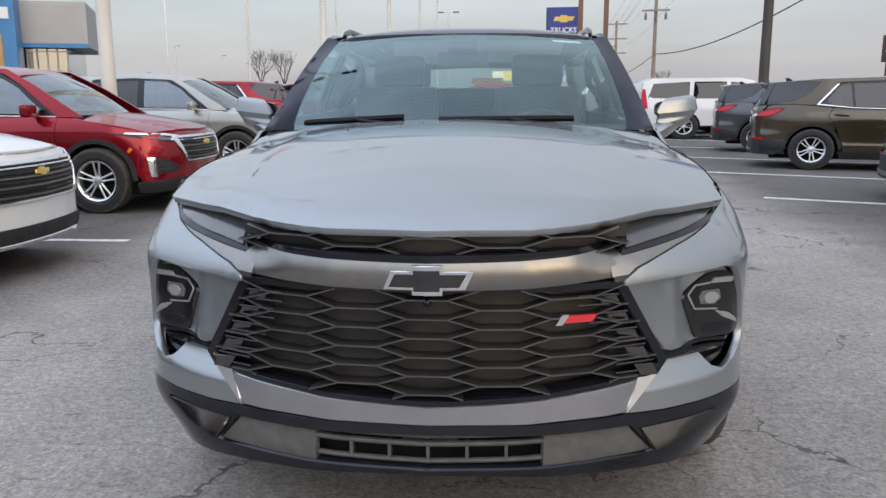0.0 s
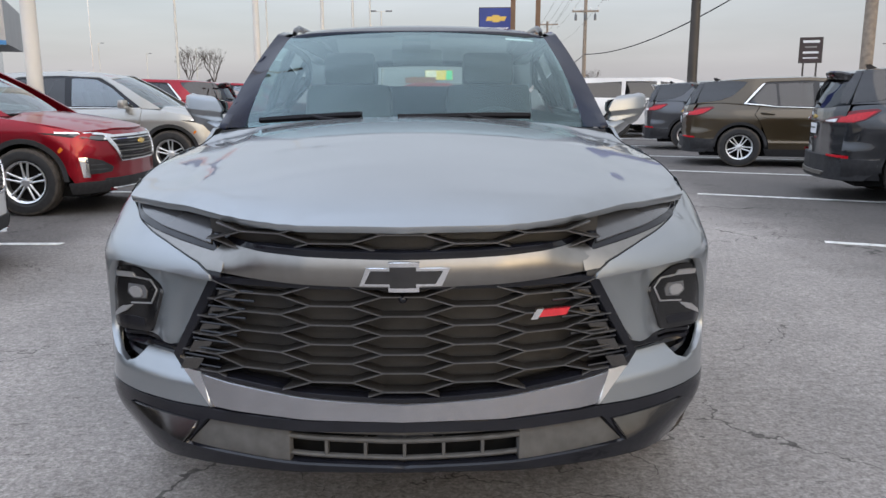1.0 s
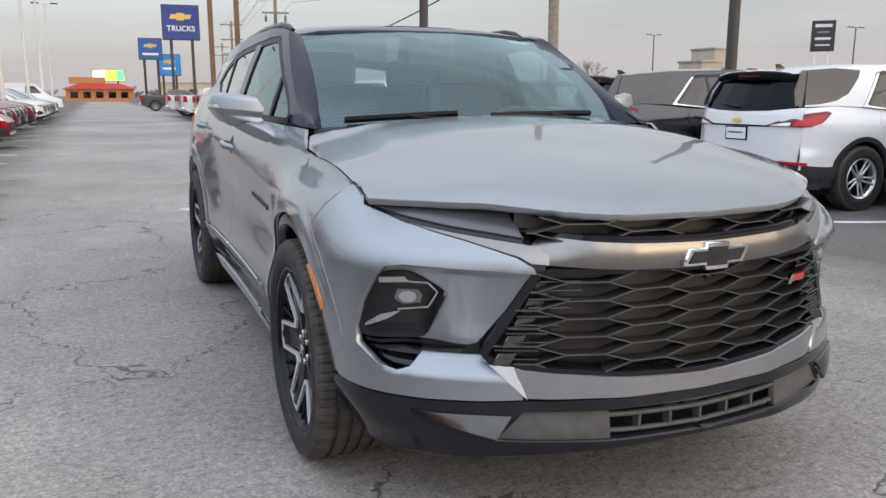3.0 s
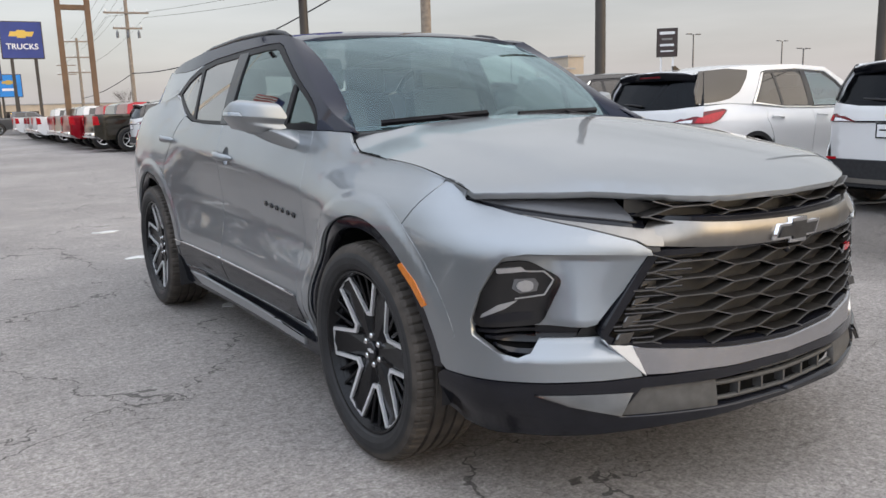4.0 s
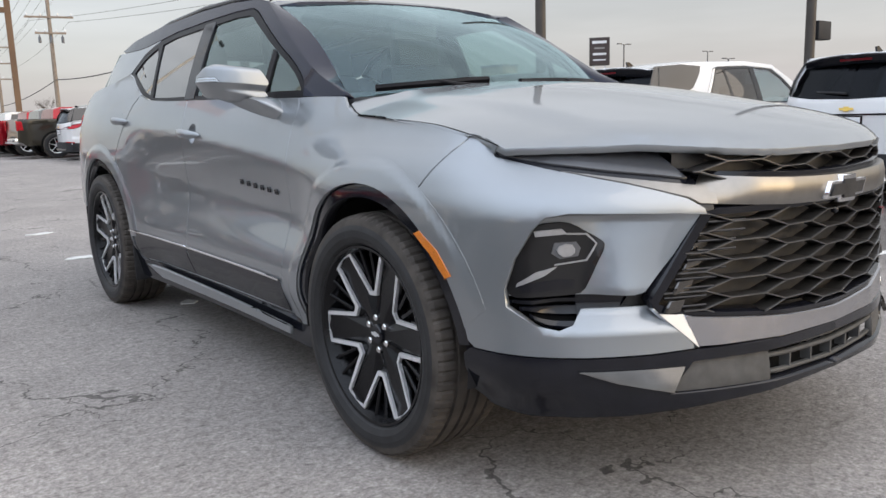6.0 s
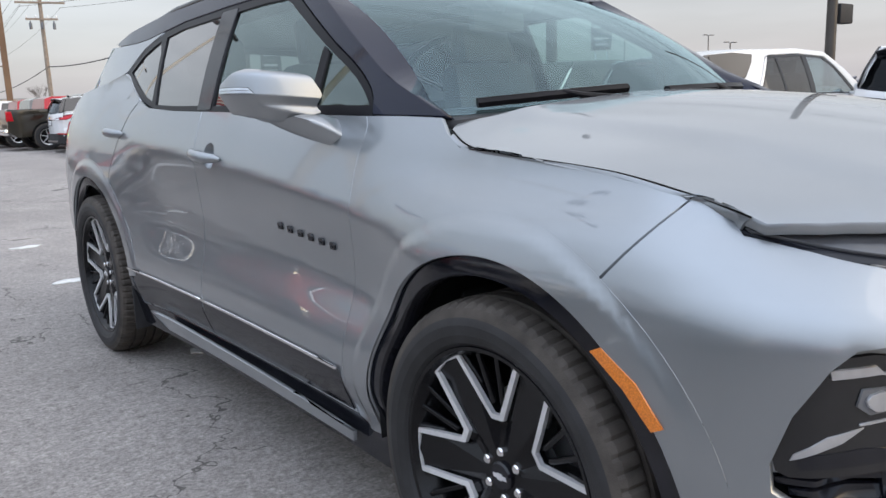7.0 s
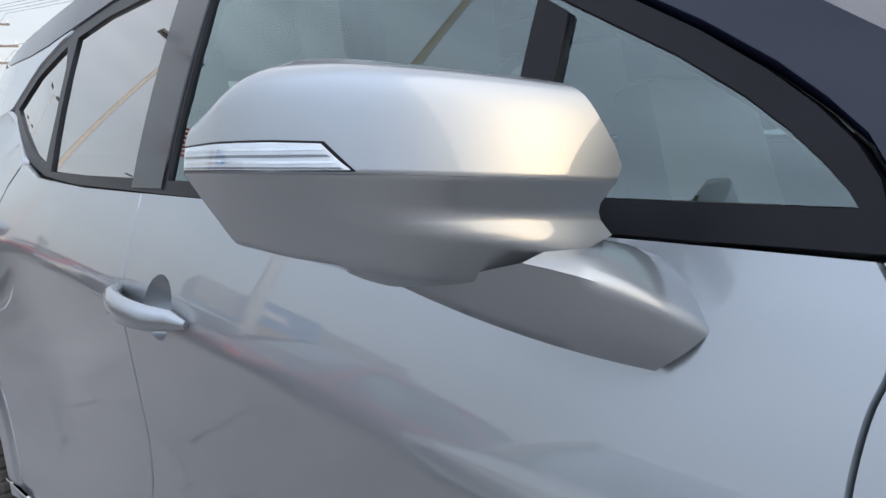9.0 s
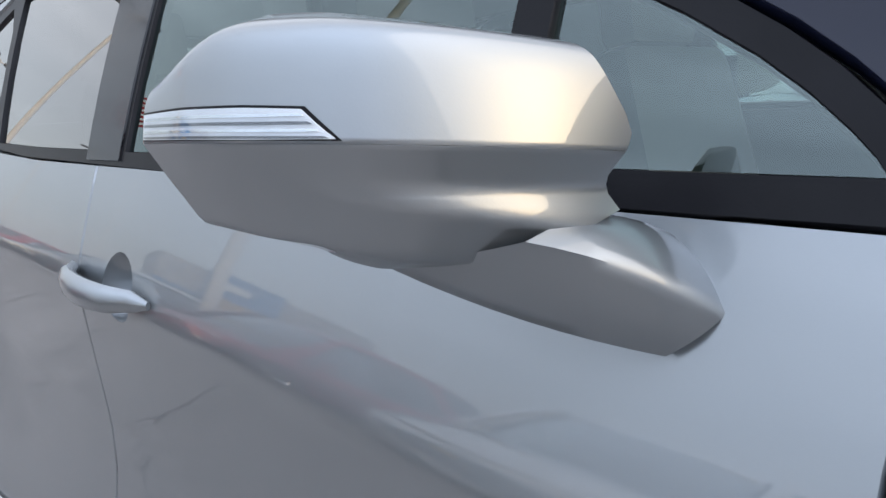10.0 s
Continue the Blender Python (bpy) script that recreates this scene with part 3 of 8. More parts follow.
def both(name, mat, parent, outline, fn, label="", **k):
    return [panel(name, mat, parent, outline, fn, sx=sx, label=label, **k) for sx in (-1, 1)]


hood = panel("hood", PAINT, hero, [(x, float(HOOD_FRONT(abs(x)))) for x in np.linspace(-0.822, 0.822, 33)]
             + [(0.829, 0.55), (0.830, 0.75), (0.831, 0.95), (0.824, 1.09), (0.808, 1.155), (0.785, 1.225), (0.74, 1.250)]
             + [(x, 1.255 - 0.10 * (1 - (x / 0.74) ** 2)) for x in np.linspace(0.6, -0.6, 9)]
             + [(-0.74, 1.250), (-0.785, 1.225), (-0.808, 1.155), (-0.824, 1.09), (-0.831, 0.95), (-0.830, 0.75), (-0.829, 0.55)],
             hood_fn, step=0.035, thick=0.020)

top_f = [(s_of_y(0.56), float(HOOD_E(0.56)) - 0.006)] + [(y, float(HOOD_E(y)) - 0.006) for y in (0.64, 0.72, 0.82, 0.95, 1.08)] + [(1.165, 1.068), (1.222, 1.098), (1.258, 1.132)]
SEAM = round_line([(1.538, 1.138), (1.524, 1.115), (1.523, 1.085), (1.530, 1.056), (1.533, 1.01), (1.529, 0.94), (1.530, 0.86), (1.538, 0.78), (1.549, 0.69), (1.556, 0.55), (1.559, 0.43), (1.560, 0.31)], 4)
fender = [(s_of_y(0.548), 0.999)] + top_f + [(1.40, 1.137)] + SEAM + [(1.425, 0.31)] \
    + arc(HUB_F, HUB_Z, 0.482, -5, 113, 24) + [(0.70, 0.828)]
HOOD_SIDE = curve([(0.44, 0.823), (0.55, 0.829), (0.75, 0.830), (0.95, 0.831), (1.09, 0.824), (1.155, 0.808), (1.225, 0.785)])
for sx in (-1, 1):
    ys = np.linspace(0.45, 1.222, 40)
    xs = HOOD_SIDE(ys) + 0.0025
    bm = bmesh.new()
    add_tube(bm, [(sx * float(x), float(y), float(z)) for x, y, z in zip(xs, ys, hood_z(xs, ys) + 0.0002)], 0.0018, 6)
    part("hood_gap", bm, VOID, hero, "dark shut line beside the hood")
def edge_fill(y, v):
    """The fender's top, turned in from its crown to the hood's edge."""
    zt = np.where(y < 0.56, np.interp(y, [0.44, 0.475, 0.51, 0.542, 0.56], [0.950, 0.981, 0.994, 1.0, 1.004]), HOOD_E(y) - 0.006)
    zt = np.where(y > 1.08, np.interp(y, [1.08, 1.165, 1.222], [float(HOOD_E(1.08)) - 0.006, 1.068, 1.098]), zt)
    a = flank(np.interp(y, [p[1] for p in PLAN], _l), zt)
    x = HOOD_SIDE(y) + 0.0035
    b = np.stack([x, y, hood_z(x, y) - 0.002], 1)
    return a + (b - a) * v[:, None] + np.stack([0 * y, 0 * y, 0.004 * np.sin(np.pi * np.clip(v, 0, 1))], 1)


both("fender_edge", PAINT, hero, [(y, 0.0) for y in np.linspace(0.45, 1.205, 28)] + [(y, 1.0) for y in np.linspace(1.205, 0.45, 28)], edge_fill, step=0.03, thick=0.006)
fenders = both("fender", PAINT, hero, fender, flank, step=0.04)

F_DOOR = [(y + 0.0042, z) for y, z in SEAM if z > 0.345] + [(1.566, 0.335),
          (2.0, 0.335), (2.555, 0.335), (2.560, 0.48), (2.548, 0.8), (2.535, 1.0), (2.532, 1.158), (2.2, 1.152), (1.8, 1.143)]
R_DOOR = [(2.539, 1.158), (2.542, 1.0), (2.555, 0.8), (2.567, 0.48), (2.562, 0.335), (3.20, 0.335)] \
    + arc(HUB_R, HUB_Z, 0.520, 178, 138, 8) + [(3.49, 0.90), (3.42, 1.0), (3.36, 1.08), (3.30, 1.155), (3.22, 1.205), (3.09, 1.178), (2.8, 1.163)]
QUARTER = [(3.228, 1.21), (3.307, 1.16), (3.367, 1.085), (3.427, 1.005), (3.497, 0.905)] + arc(HUB_R, HUB_Z, 0.482, 130, 20, 16) \
    + [(4.33, 0.56), (4.45, 0.60), (4.50, 0.72), (4.54, 0.85), (4.54, 0.93), (4.49, 1.05), (4.40, 1.18), (4.25, 1.26), (4.08, 1.275), (3.80, 1.30), (3.545, 1.33), (3.40, 1.27)]
CUP_F, CUP_R = (2.410, 1.010), (3.420, 1.076)
doors_f = both("front_door", PAINT, hero, F_DOOR, flank, step=0.022, holes=[arc(*CUP_F, 0.0445, 0, 345, 20)])
doors_r = both("rear_door", PAINT, hero, R_DOOR, flank, step=0.026, holes=[arc(*CUP_R, 0.0445, 0, 345, 20)])
both("quarter_panel", PAINT, hero, QUARTER, flank, step=0.045)


# the nose: silver cover with the blades round the lamp pods
def sw(*pts):
    return [(s_of_w(w), z) for w, z in pts]


cover = sw((0.497, 0.815), (0.518, 0.829), (0.537, 0.841), (0.60, 0.861), (0.665, 0.880), (0.772, 0.906), (0.83, 0.920)) + [(s_of_y(0.44), 0.950), (s_of_y(0.475), 0.981), (s_of_y(0.51), 0.994), (s_of_y(0.542), 1.0), (0.695, 0.824)] \
    + arc(HUB_F, HUB_Z, 0.482, 114, 170, 12) + [(s_of_y(0.46), 0.454)] + sw((0.86, 0.452), (0.75, 0.450), (0.62, 0.452), (0.517, 0.458), (0.524, 0.485), (0.545, 0.546), (0.575, 0.561), (0.608, 0.566),
                                                                     (0.69, 0.566), (0.762, 0.566), (0.782, 0.530), (0.806, 0.518), (0.845, 0.530), (0.884, 0.575), (0.886, 0.62), (0.874, 0.70), (0.850, 0.775), (0.828, 0.806), (0.79, 0.816), (0.68, 0.812), (0.56, 0.806), (0.492, 0.800))
both("bumper_cover", PAINT, hero, cover, flank, step=0.028, thick=0.02)


def pod_fn(s, z):
    """The hollow between the blades that holds the lamp pod."""
    w = plan_w(s)
    fall = 1 - 0.70 * np.clip((0.80 - z) / 0.19, 0, 1)
    deep = 0.072 * np.clip((w - 0.485) / 0.22, 0, 1) * smooth(0.846, 0.800, z) * (fall + (1 - fall) * smooth(0.66, 0.78, w)) * (0.30 + 0.70 * np.clip((0.86 - w) / 0.14, 0, 1)) + 0.004
    q = flank(s, np.clip(z, 0.665, 0.80))
    q[:, 2] = z
    q[:, 1] += deep * 0.9
    q[:, 0] -= deep * 0.45
    return q


both("lamp_hollow", PAINT, hero, sw((0.492, 0.806), (0.56, 0.813), (0.68, 0.819), (0.79, 0.823), (0.83, 0.813), (0.856, 0.775), (0.88, 0.70), (0.893, 0.62), (0.89, 0.600), (0.71, 0.600), (0.650, 0.600), (0.628, 0.608), (0.560, 0.702)), pod_fn, step=0.026, thick=0.03)


def out(fn, d):
    """The surface moved along its normal by d, outward."""
    def f(u, v):
        e = 0.004
        p = fn(u, v)
        n = np.cross(fn(u + e, v) - fn(u - e, v), fn(u, v + e) - fn(u, v - e))
        n /= np.maximum(np.linalg.norm(n, axis=1, keepdims=True), 1e-9)
        if (n[:, 0] * p[:, 0]).sum() < 0:
            n = -n
        return p + n * d
    return f


FOG = sw((0.820, 0.787), (0.795, 0.789), (0.775, 0.785), (0.755, 0.774), (0.706, 0.738), (0.700, 0.728), (0.702, 0.714), (0.740, 0.618), (0.750, 0.606), (0.765, 0.602), (0.868, 0.598), (0.876, 0.606), (0.880, 0.64), (0.875, 0.68), (0.864, 0.725), (0.846, 0.770), (0.836, 0.782))
for sx in (-1, 1):
    pod = panel("lamp_pod", LAMP_DARK, hero, FOG, out(pod_fn, 0.008), step=0.03, thick=0.03, sx=sx, label="black headlamp pod with a clear square lens")
    panel("light_bar", LAMP_SILVER, pod, sw((0.840, 0.770), (0.792, 0.773), (0.782, 0.760), (0.838, 0.756)), out(pod_fn, 0.013), step=0.02, thick=0.006, sx=sx, label="clear frosted light guide")
    panel("light_line", LAMP_SILVER, pod, sw((0.784, 0.762), (0.738, 0.758), (0.714, 0.731), (0.737, 0.688), (0.805, 0.680), (0.805, 0.6832), (0.7395, 0.6912), (0.7185, 0.731), (0.740, 0.7545), (0.784, 0.758)), out(pod_fn, 0.011), step=0.02, thick=0.005, sx=sx)
    panel("projector", LAMP_GREY, pod, sw((0.805, 0.738), (0.762, 0.738), (0.752, 0.722), (0.758, 0.702), (0.795, 0.697), (0.810, 0.712)), out(pod_fn, 0.012), step=0.015, thick=0.008, sx=sx)
    panel("projector_lens", LAMP_SILVER, pod, sw((0.797, 0.730), (0.785, 0.734), (0.772, 0.731), (0.766, 0.722), (0.767, 0.711), (0.776, 0.704), (0.790, 0.703), (0.799, 0.711), (0.802, 0.721)), out(pod_fn, 0.017), step=0.01, thick=0.006, sx=sx)
    panel("bezel", LAMP_SILVER, pod, sw((0.800, 0.677), (0.838, 0.664), (0.866, 0.636), (0.868, 0.626), (0.822, 0.655)), out(pod_fn, 0.011), step=0.02, thick=0.004, sx=sx)
    panel("lower_lens", GLOSS_BLACK, pod, sw((0.866, 0.632), (0.80, 0.643), (0.764, 0.640), (0.770, 0.618), (0.862, 0.612)), out(pod_fn, 0.010), step=0.03, thick=0.004, sx=sx)
    for k in range(3):
        z = 0.588 - 0.018 * k
        panel("slat", GLOSS_BLACK, pod, sw((0.886 - 0.012 * k, z), (0.762 + 0.004 * k, z), (0.762 + 0.004 * k, z - 0.009), (0.885 - 0.012 * k, z - 0.009)), out(flank, -0.030 - 0.004 * k), step=0.03, thick=0.02, sx=sx)
    panel("duct", VOID, hero, sw((0.893, 0.63), (0.68, 0.63), (0.70, 0.54), (0.80, 0.505), (0.885, 0.54)), out(flank, -0.062), step=0.04, thick=0, sx=sx)
    # black bar that parts the hollow from the lower blade
    panel("divider", GLOSS_BLACK, hero, sw((0.775, 0.606), (0.655, 0.606), (0.625, 0.612), (0.602, 0.575), (0.605, 0.556), (0.69, 0.558), (0.770, 0.558)), out(flank, -0.030), step=0.03, thick=0.02, sx=sx)

# daytime lamp slits under the hood's corners
for sx in (-1, 1):
    drl = panel("slit_lamp_frame", GLOSS_BLACK, hero, sw((0.496, 0.872), (0.53, 0.958), (0.60, 0.974), (0.70, 0.990)) + [(s_of_y(0.40), 0.996), (s_of_y(0.485), 0.984), (s_of_y(0.46), 0.962)] + sw((0.87, 0.930), (0.82, 0.920), (0.72, 0.904), (0.60, 0.887)), out(flank, -0.003), step=0.03, thick=0.03, sx=sx, label="slim smoked daytime running lamp with black frame")
    panel("light_guide", DRL_GUIDE, drl, sw((0.520, 0.887), (0.562, 0.946), (0.64, 0.960), (0.74, 0.976)) + [(s_of_y(0.40), 0.988), (s_of_y(0.468), 0.976), (s_of_y(0.43), 0.955)] + sw((0.85, 0.936), (0.77, 0.923), (0.70, 0.912), (0.60, 0.899)), out(flank, 0.003), step=0.03, thick=0.006, sx=sx)
    # the bar's wing runs on under the slit lamp, parted from the cover by a dark joint
    panel("bar_wing", DARK_CHROME, hero, sw((0.462, 0.824), (0.505, 0.828), (0.530, 0.844), (0.60, 0.865), (0.665, 0.884), (0.772, 0.909), (0.80, 0.915), (0.72, 0.902), (0.60, 0.884), (0.505, 0.871), (0.462, 0.868)), out(flank, 0.0), step=0.022, thick=0.012, sx=sx, label="satin dark chrome wing of the nose bar")
    panel("wing_joint", GLOSS_BLACK, hero, sw((0.470, 0.795), (0.500, 0.806), (0.530, 0.830), (0.60, 0.850), (0.665, 0.870), (0.78, 0.898), (0.80, 0.912), (0.665, 0.892), (0.60, 0.872), (0.520, 0.850), (0.470, 0.835)), out(flank, -0.007), step=0.025, thick=0.012, sx=sx)


# bar, emblem and grille
def nose_y(x):
    return plan_y(np.array([s_of_w(min(abs(float(v)), 0.9)) for v in np.atleast_1d(x)]))


def bar_fn(x, z):
    y = np.interp(np.abs(x), [p[0] for p in PLAN[:9]], plan_y(np.array(_l[:9])))
    c = 0.842 + 0.05 * np.abs(x) ** 2
    return np.stack([x, y - 0.012 + 6.0 * (z - c) ** 2 + (0.014 + D_NOSE(z)) * smooth(0.34, 0.49, np.abs(x)), z + 0 * x], 1)


def nose_fn(x, z):
    y = np.interp(np.abs(x), [p[0] for p in PLAN[:9]], plan_y(np.array(_l[:9])))
    return np.stack([x, y + 0 * z, z + 0 * x], 1)


def back(fn, d):
    def f(u, v):
        p = fn(u, v)
        p[:, 1] += d
        return p
    return f


panel("nose_bar", DARK_CHROME, hero, [(x, 0.802 + 0.02 * (x / 0.45) ** 2) for x in np.linspace(-0.475, 0.475, 17)] + [(0.494, 0.834), (0.500, 0.862)]
      + [(x, 0.872 + 0.022 * (x / 0.46) ** 2) for x in np.linspace(0.46, -0.46, 17)] + [(-0.500, 0.862), (-0.494, 0.834)], bar_fn, step=0.03, thick=0.03, label="satin dark chrome bar across the nose")
panel("nose_ledge", GLOSS_BLACK, hero, [(x, 0.862 + 0.022 * (x / 0.46) ** 2) for x in np.linspace(-0.5, 0.5, 13)] + [(x, 0.885 + 0.02 * (x / 0.46) ** 2) for x in np.linspace(0.5, -0.5, 13)], lambda x, z: back(nose_fn, 0.014)(x, z) + np.stack([0 * x, (0.010 + D_NOSE(z)) * smooth(0.34, 0.49, np.abs(x)), 0 * x], 1), step=0.03, thick=0.03)
tie = [(-0.108, -0.022), (-0.037, -0.022), (-0.037, -0.036), (0.037, -0.036), (0.037, -0.022), (0.092, -0.022), (0.112, 0.022), (0.037, 0.022), (0.037, 0.036), (-0.037, 0.036), (-0.037, 0.022), (-0.090, 0.022)]
panel("emblem", CHROME, hero, [(0.004 + x, 0.832 + z) for x, z in tie], back(nose_fn, -0.022), step=0.03, thick=0.02, label="chrome-edged black cross-shaped badge")
panel("emblem_face", MATT_BLACK, hero, [(0.004 + x * 0.86 - 0.002, 0.832 + z * 0.70) for x, z in tie], back(nose_fn, -0.026), step=0.03, thick=0.006)

panel("grille_backing", SHUTTER, hero, [(-0.47, 0.83), (0.47, 0.83), (0.64, 0.56), (0.55, 0.46), (-0.55, 0.46), (-0.64, 0.56)], back(nose_fn, 0.075), step=0.08, thick=0)
panel("upper_grille_backing", SHUTTER, hero, [(-0.51, 0.985), (0.51, 0.985), (0.51, 0.86), (-0.51, 0.86)], back(nose_fn, 0.085), step=0.08, thick=0)


def grille_edge(z):
    """Half-width of the grille's opening at height z."""
    return float(np.interp(z, [0.50, 0.56, 0.80], [0.565, 0.605, 0.472]))


def grille_low(x):
    return 0.512 + 0.045 * (abs(x) / 0.56) ** 1.6


frame_pts = [(x, grille_low(x)) for x in np.linspace(-0.57, 0.57, 15)]
outer = [(x, grille_low(x) - 0.010) for x in np.linspace(-0.60, 0.60, 15)] + [(0.622, 0.585), (0.498, 0.805), (0.452, 0.812)] + [(-0.452, 0.812), (-0.498, 0.805), (-0.622, 0.585)]
hole = [(x, grille_low(x)) for x in np.linspace(-0.555, 0.555, 15)] + [(0.603, 0.578), (0.476, 0.796)] + [(-0.476, 0.796), (-0.603, 0.578)]
panel("grille_frame", GLOSS_BLACK, hero, outer, back(nose_fn, 0.004), step=0.04, thick=0.05, holes=[hole], label="gloss black grille surround")


def honeycomb(name, z0, rows, row_h, limit, low, high, depth, xmax, parent, label):
    """Flat six-sided cells in staggered columns, each wall a thin bar with a highlight painted on its front edge."""
    bm = bmesh.new()
    col, flat = 0.180, 0.102

    def bar(p, q):
        (x0, a), (x1, b) = p, q
        if max(abs(x0), abs(x1)) > limit((a + b) / 2) or min(a, b) < max(low(x0), low(x1)) or max(a, b) > high:
            n = 6
            pts = [(x0 + (x1 - x0) * k / n, a + (b - a) * k / n) for k in range(n + 1)]
            for u, v in zip(pts, pts[1:]):
                m = ((u[0] + v[0]) / 2, (u[1] + v[1]) / 2)
                if abs(m[0]) <= limit(m[1]) and m[1] >= low(m[0]) and m[1] <= high:
                    strip(u, v)
            return
        strip(p, q)

    def strip(p, q):
        (x0, a), (x1, b) = p, q
        y0, y1 = nose_y(x0)[0] + depth, nose_y(x1)[0] + depth
        h = 0.0010
        vs = [[bm.verts.new((x, y + dy, z + dz)) for dy, dz in ((-0.012, -h), (-0.012, h), (-0.008, h + 0.0014), (0.040, h * 1.5), (0.040, -h * 1.5), (-0.008, -h - 0.0014))] for x, y, z in ((x0, y0, a), (x1, y1, b))]
        for k in range(6):
            f = bm.faces.new((vs[0][k], vs[0][(k + 1) % 6], vs[1][(k + 1) % 6], vs[1][k]))
            f.material_index = 1 if k in (0, 1, 5) else 0

    ncol = int(xmax / col) + 2
    for c in range(-ncol, ncol + 1):
        x = c * col
        shift = 0 if c % 2 == 0 else row_h / 2
        for r in range(-1, rows + 2):
            z = z0 - r * row_h + shift
            bar((x - flat / 2, z), (x + flat / 2, z))
            for dz in (-row_h / 2, row_h / 2):
                bar((x + flat / 2, z), (x + col - flat / 2, z + dz))
    ob = part(name, bm, SHUTTER, parent, label, soft=30)
    ob.data.materials.append(GRILLE_HIGHLIGHT)
    return ob


honeycomb("grille_mesh", 0.7761, 6, 0.0494, lambda z: grille_edge(z) + 0.01, lambda x: grille_low(x), 0.80, 0.016, 0.60, hero, "black honeycomb grille")
honeycomb("upper_grille_mesh", 0.927, 3, 0.046, lambda z: 0.50, lambda x: 0.880, 0.946, 0.040, 0.5, hero, "black honeycomb upper grille")

def flare(hub):
    """The side swelling towards a wheel arch."""
    def f(s, z):
        r = np.hypot(s - hub, z - HUB_Z)
        p = flank(s, z)
        a = np.degrees(np.arctan2(z - HUB_Z, s - hub))
        p[:, 0] += 0.0008 + 0.006 * smooth(0.564, 0.530, r) * (smooth(168, 135, a) if hub == HUB_F else smooth(22, 45, a))
        return p
    return f


# blunt ends of the grille bars and the shutter's slats behind them
for sx in (-1, 1):
    for k in range(5):
        z = 0.772 - 0.047 * k
        x0 = grille_edge(z) - 0.012
        panel("grille_facet", FACET_DARK, hero, [(x0, z), (x0 - 0.050, z), (x0 - 0.030, z - 0.030), (x0 + 0.016, z - 0.030)], lambda x, zz: back(nose_fn, 0.020)(x, zz) + np.stack([0 * x, 0.35 * np.clip(0.5 - np.abs(x), -0.1, 0.1), 0 * x], 1), step=0.03, thick=0.01, sx=sx, label="dark chrome facet at the end of a grille bar")
        for dz in (0.006, -0.018):
            bm = bmesh.new()
            xs = [x0 - 0.10, x0 - 0.05, x0 + 0.004]
            add_tube(bm, [(sx * x, float(nose_y(x)[0]) + 0.012, z + dz) for x in xs], 0.0032, 6)
            part("grille_bar", bm, GLOSS_BLACK, hero)
    # facet that ends the lower blade; bright alloy stands in for its sky reflection
    panel("blade_tip", ALLOY, hero, [(0.512, 0.460), (0.612, 0.566), (0.578, 0.562), (0.538, 0.545)], lambda x, z: back(nose_fn, -0.013)(x, z) + np.stack([0 * x, 0.20 * (z - 0.462), 0 * x], 1), step=0.02, thick=0.02, sx=sx, label="facet at the end of the bumper blade, brightened for its sky reflection")
    panel("arch_flare", PAINT, hero, arc(HUB_F, HUB_Z, 0.566, -8, 162, 44) + arc(HUB_F, HUB_Z, 0.480, 166, -8, 40), flare(HUB_F), step=0.018, thick=0.002, sx=sx, label="raised body-colour wheel arch flare")
    panel("arch_flare", PAINT, hero, arc(HUB_R, HUB_Z, 0.566, 22, 172, 34) + arc(HUB_R, HUB_Z, 0.480, 172, 22, 30), flare(HUB_R), step=0.018, thick=0.002, sx=sx, label="raised body-colour wheel arch flare")
# grey strip and lower skirt
panel("bumper_strip", STRIP_GREY, hero, [(x, 0.455 + 0.006 * (x / 0.5) ** 2) for x in np.linspace(-0.514, 0.514, 13)] + [(0.540, 0.545)] + [(x, grille_low(x) - 0.014) for x in np.linspace(0.52, -0.52, 15)] + [(-0.540, 0.545)],
      lambda x, z: nose_fn(x, z) + np.stack([0 * x, -0.006 + 0.05 * (z - 0.455), 0 * x], 1), step=0.03, thick=0.03, label="grey satin strip under the grille")
SK = [(s_of_w(0.0), 0.452), (s_of_w(0.517), 0.453)] + sw((0.62, 0.447), (0.75, 0.445), (0.86, 0.447)) + [(s_of_y(0.475), 0.449), (s_of_y(0.50), 0.43), (s_of_y(0.51), 0.32), (s_of_y(0.45), 0.278)] \
    + sw((0.86, 0.270), (0.75, 0.279), (0.60, 0.296), (0.40, 0.310), (0.2, 0.319), (0.0, 0.322), (0.0, 0.334), (0.44, 0.342), (0.585, 0.345), (0.52, 0.425), (0.29, 0.425), (0.0, 0.428))
for sx in (-1, 1):
    panel("skirt", GLOSS_BLACK, hero, SK, flank, step=0.035, thick=0.03, sx=sx, label="gloss black lower bumper skirt with dirt specks")
    panel("skirt_insert", GRAIN_GREY, hero, sw((0.296, 0.425), (0.515, 0.423), (0.578, 0.348), (0.44, 0.345), (0.292, 0.342)), out(flank, -0.010), step=0.04, thick=0.02, sx=sx, label="charcoal grained plastic insert")
for sx in (-1, 1):
    panel("skirt_facet", FACET_DARK, hero, sw((0.545, 0.415), (0.585, 0.356), (0.70, 0.385), (0.775, 0.415)), lambda s, z: out(flank, 0.006)(s, z) + np.stack([0 * s, 0.25 * (z - 0.42), 0 * s], 1), step=0.03, thick=0.012, sx=sx, label="grey facet of the lower skirt")
panel("lower_intake_backing", VOID, hero, [(-0.56, 0.445), (0.56, 0.445), (0.56, 0.33), (0.40, 0.32), (-0.40, 0.32), (-0.56, 0.33)], back(nose_fn, 0.06), step=0.08, thick=0)
bm = bmesh.new()
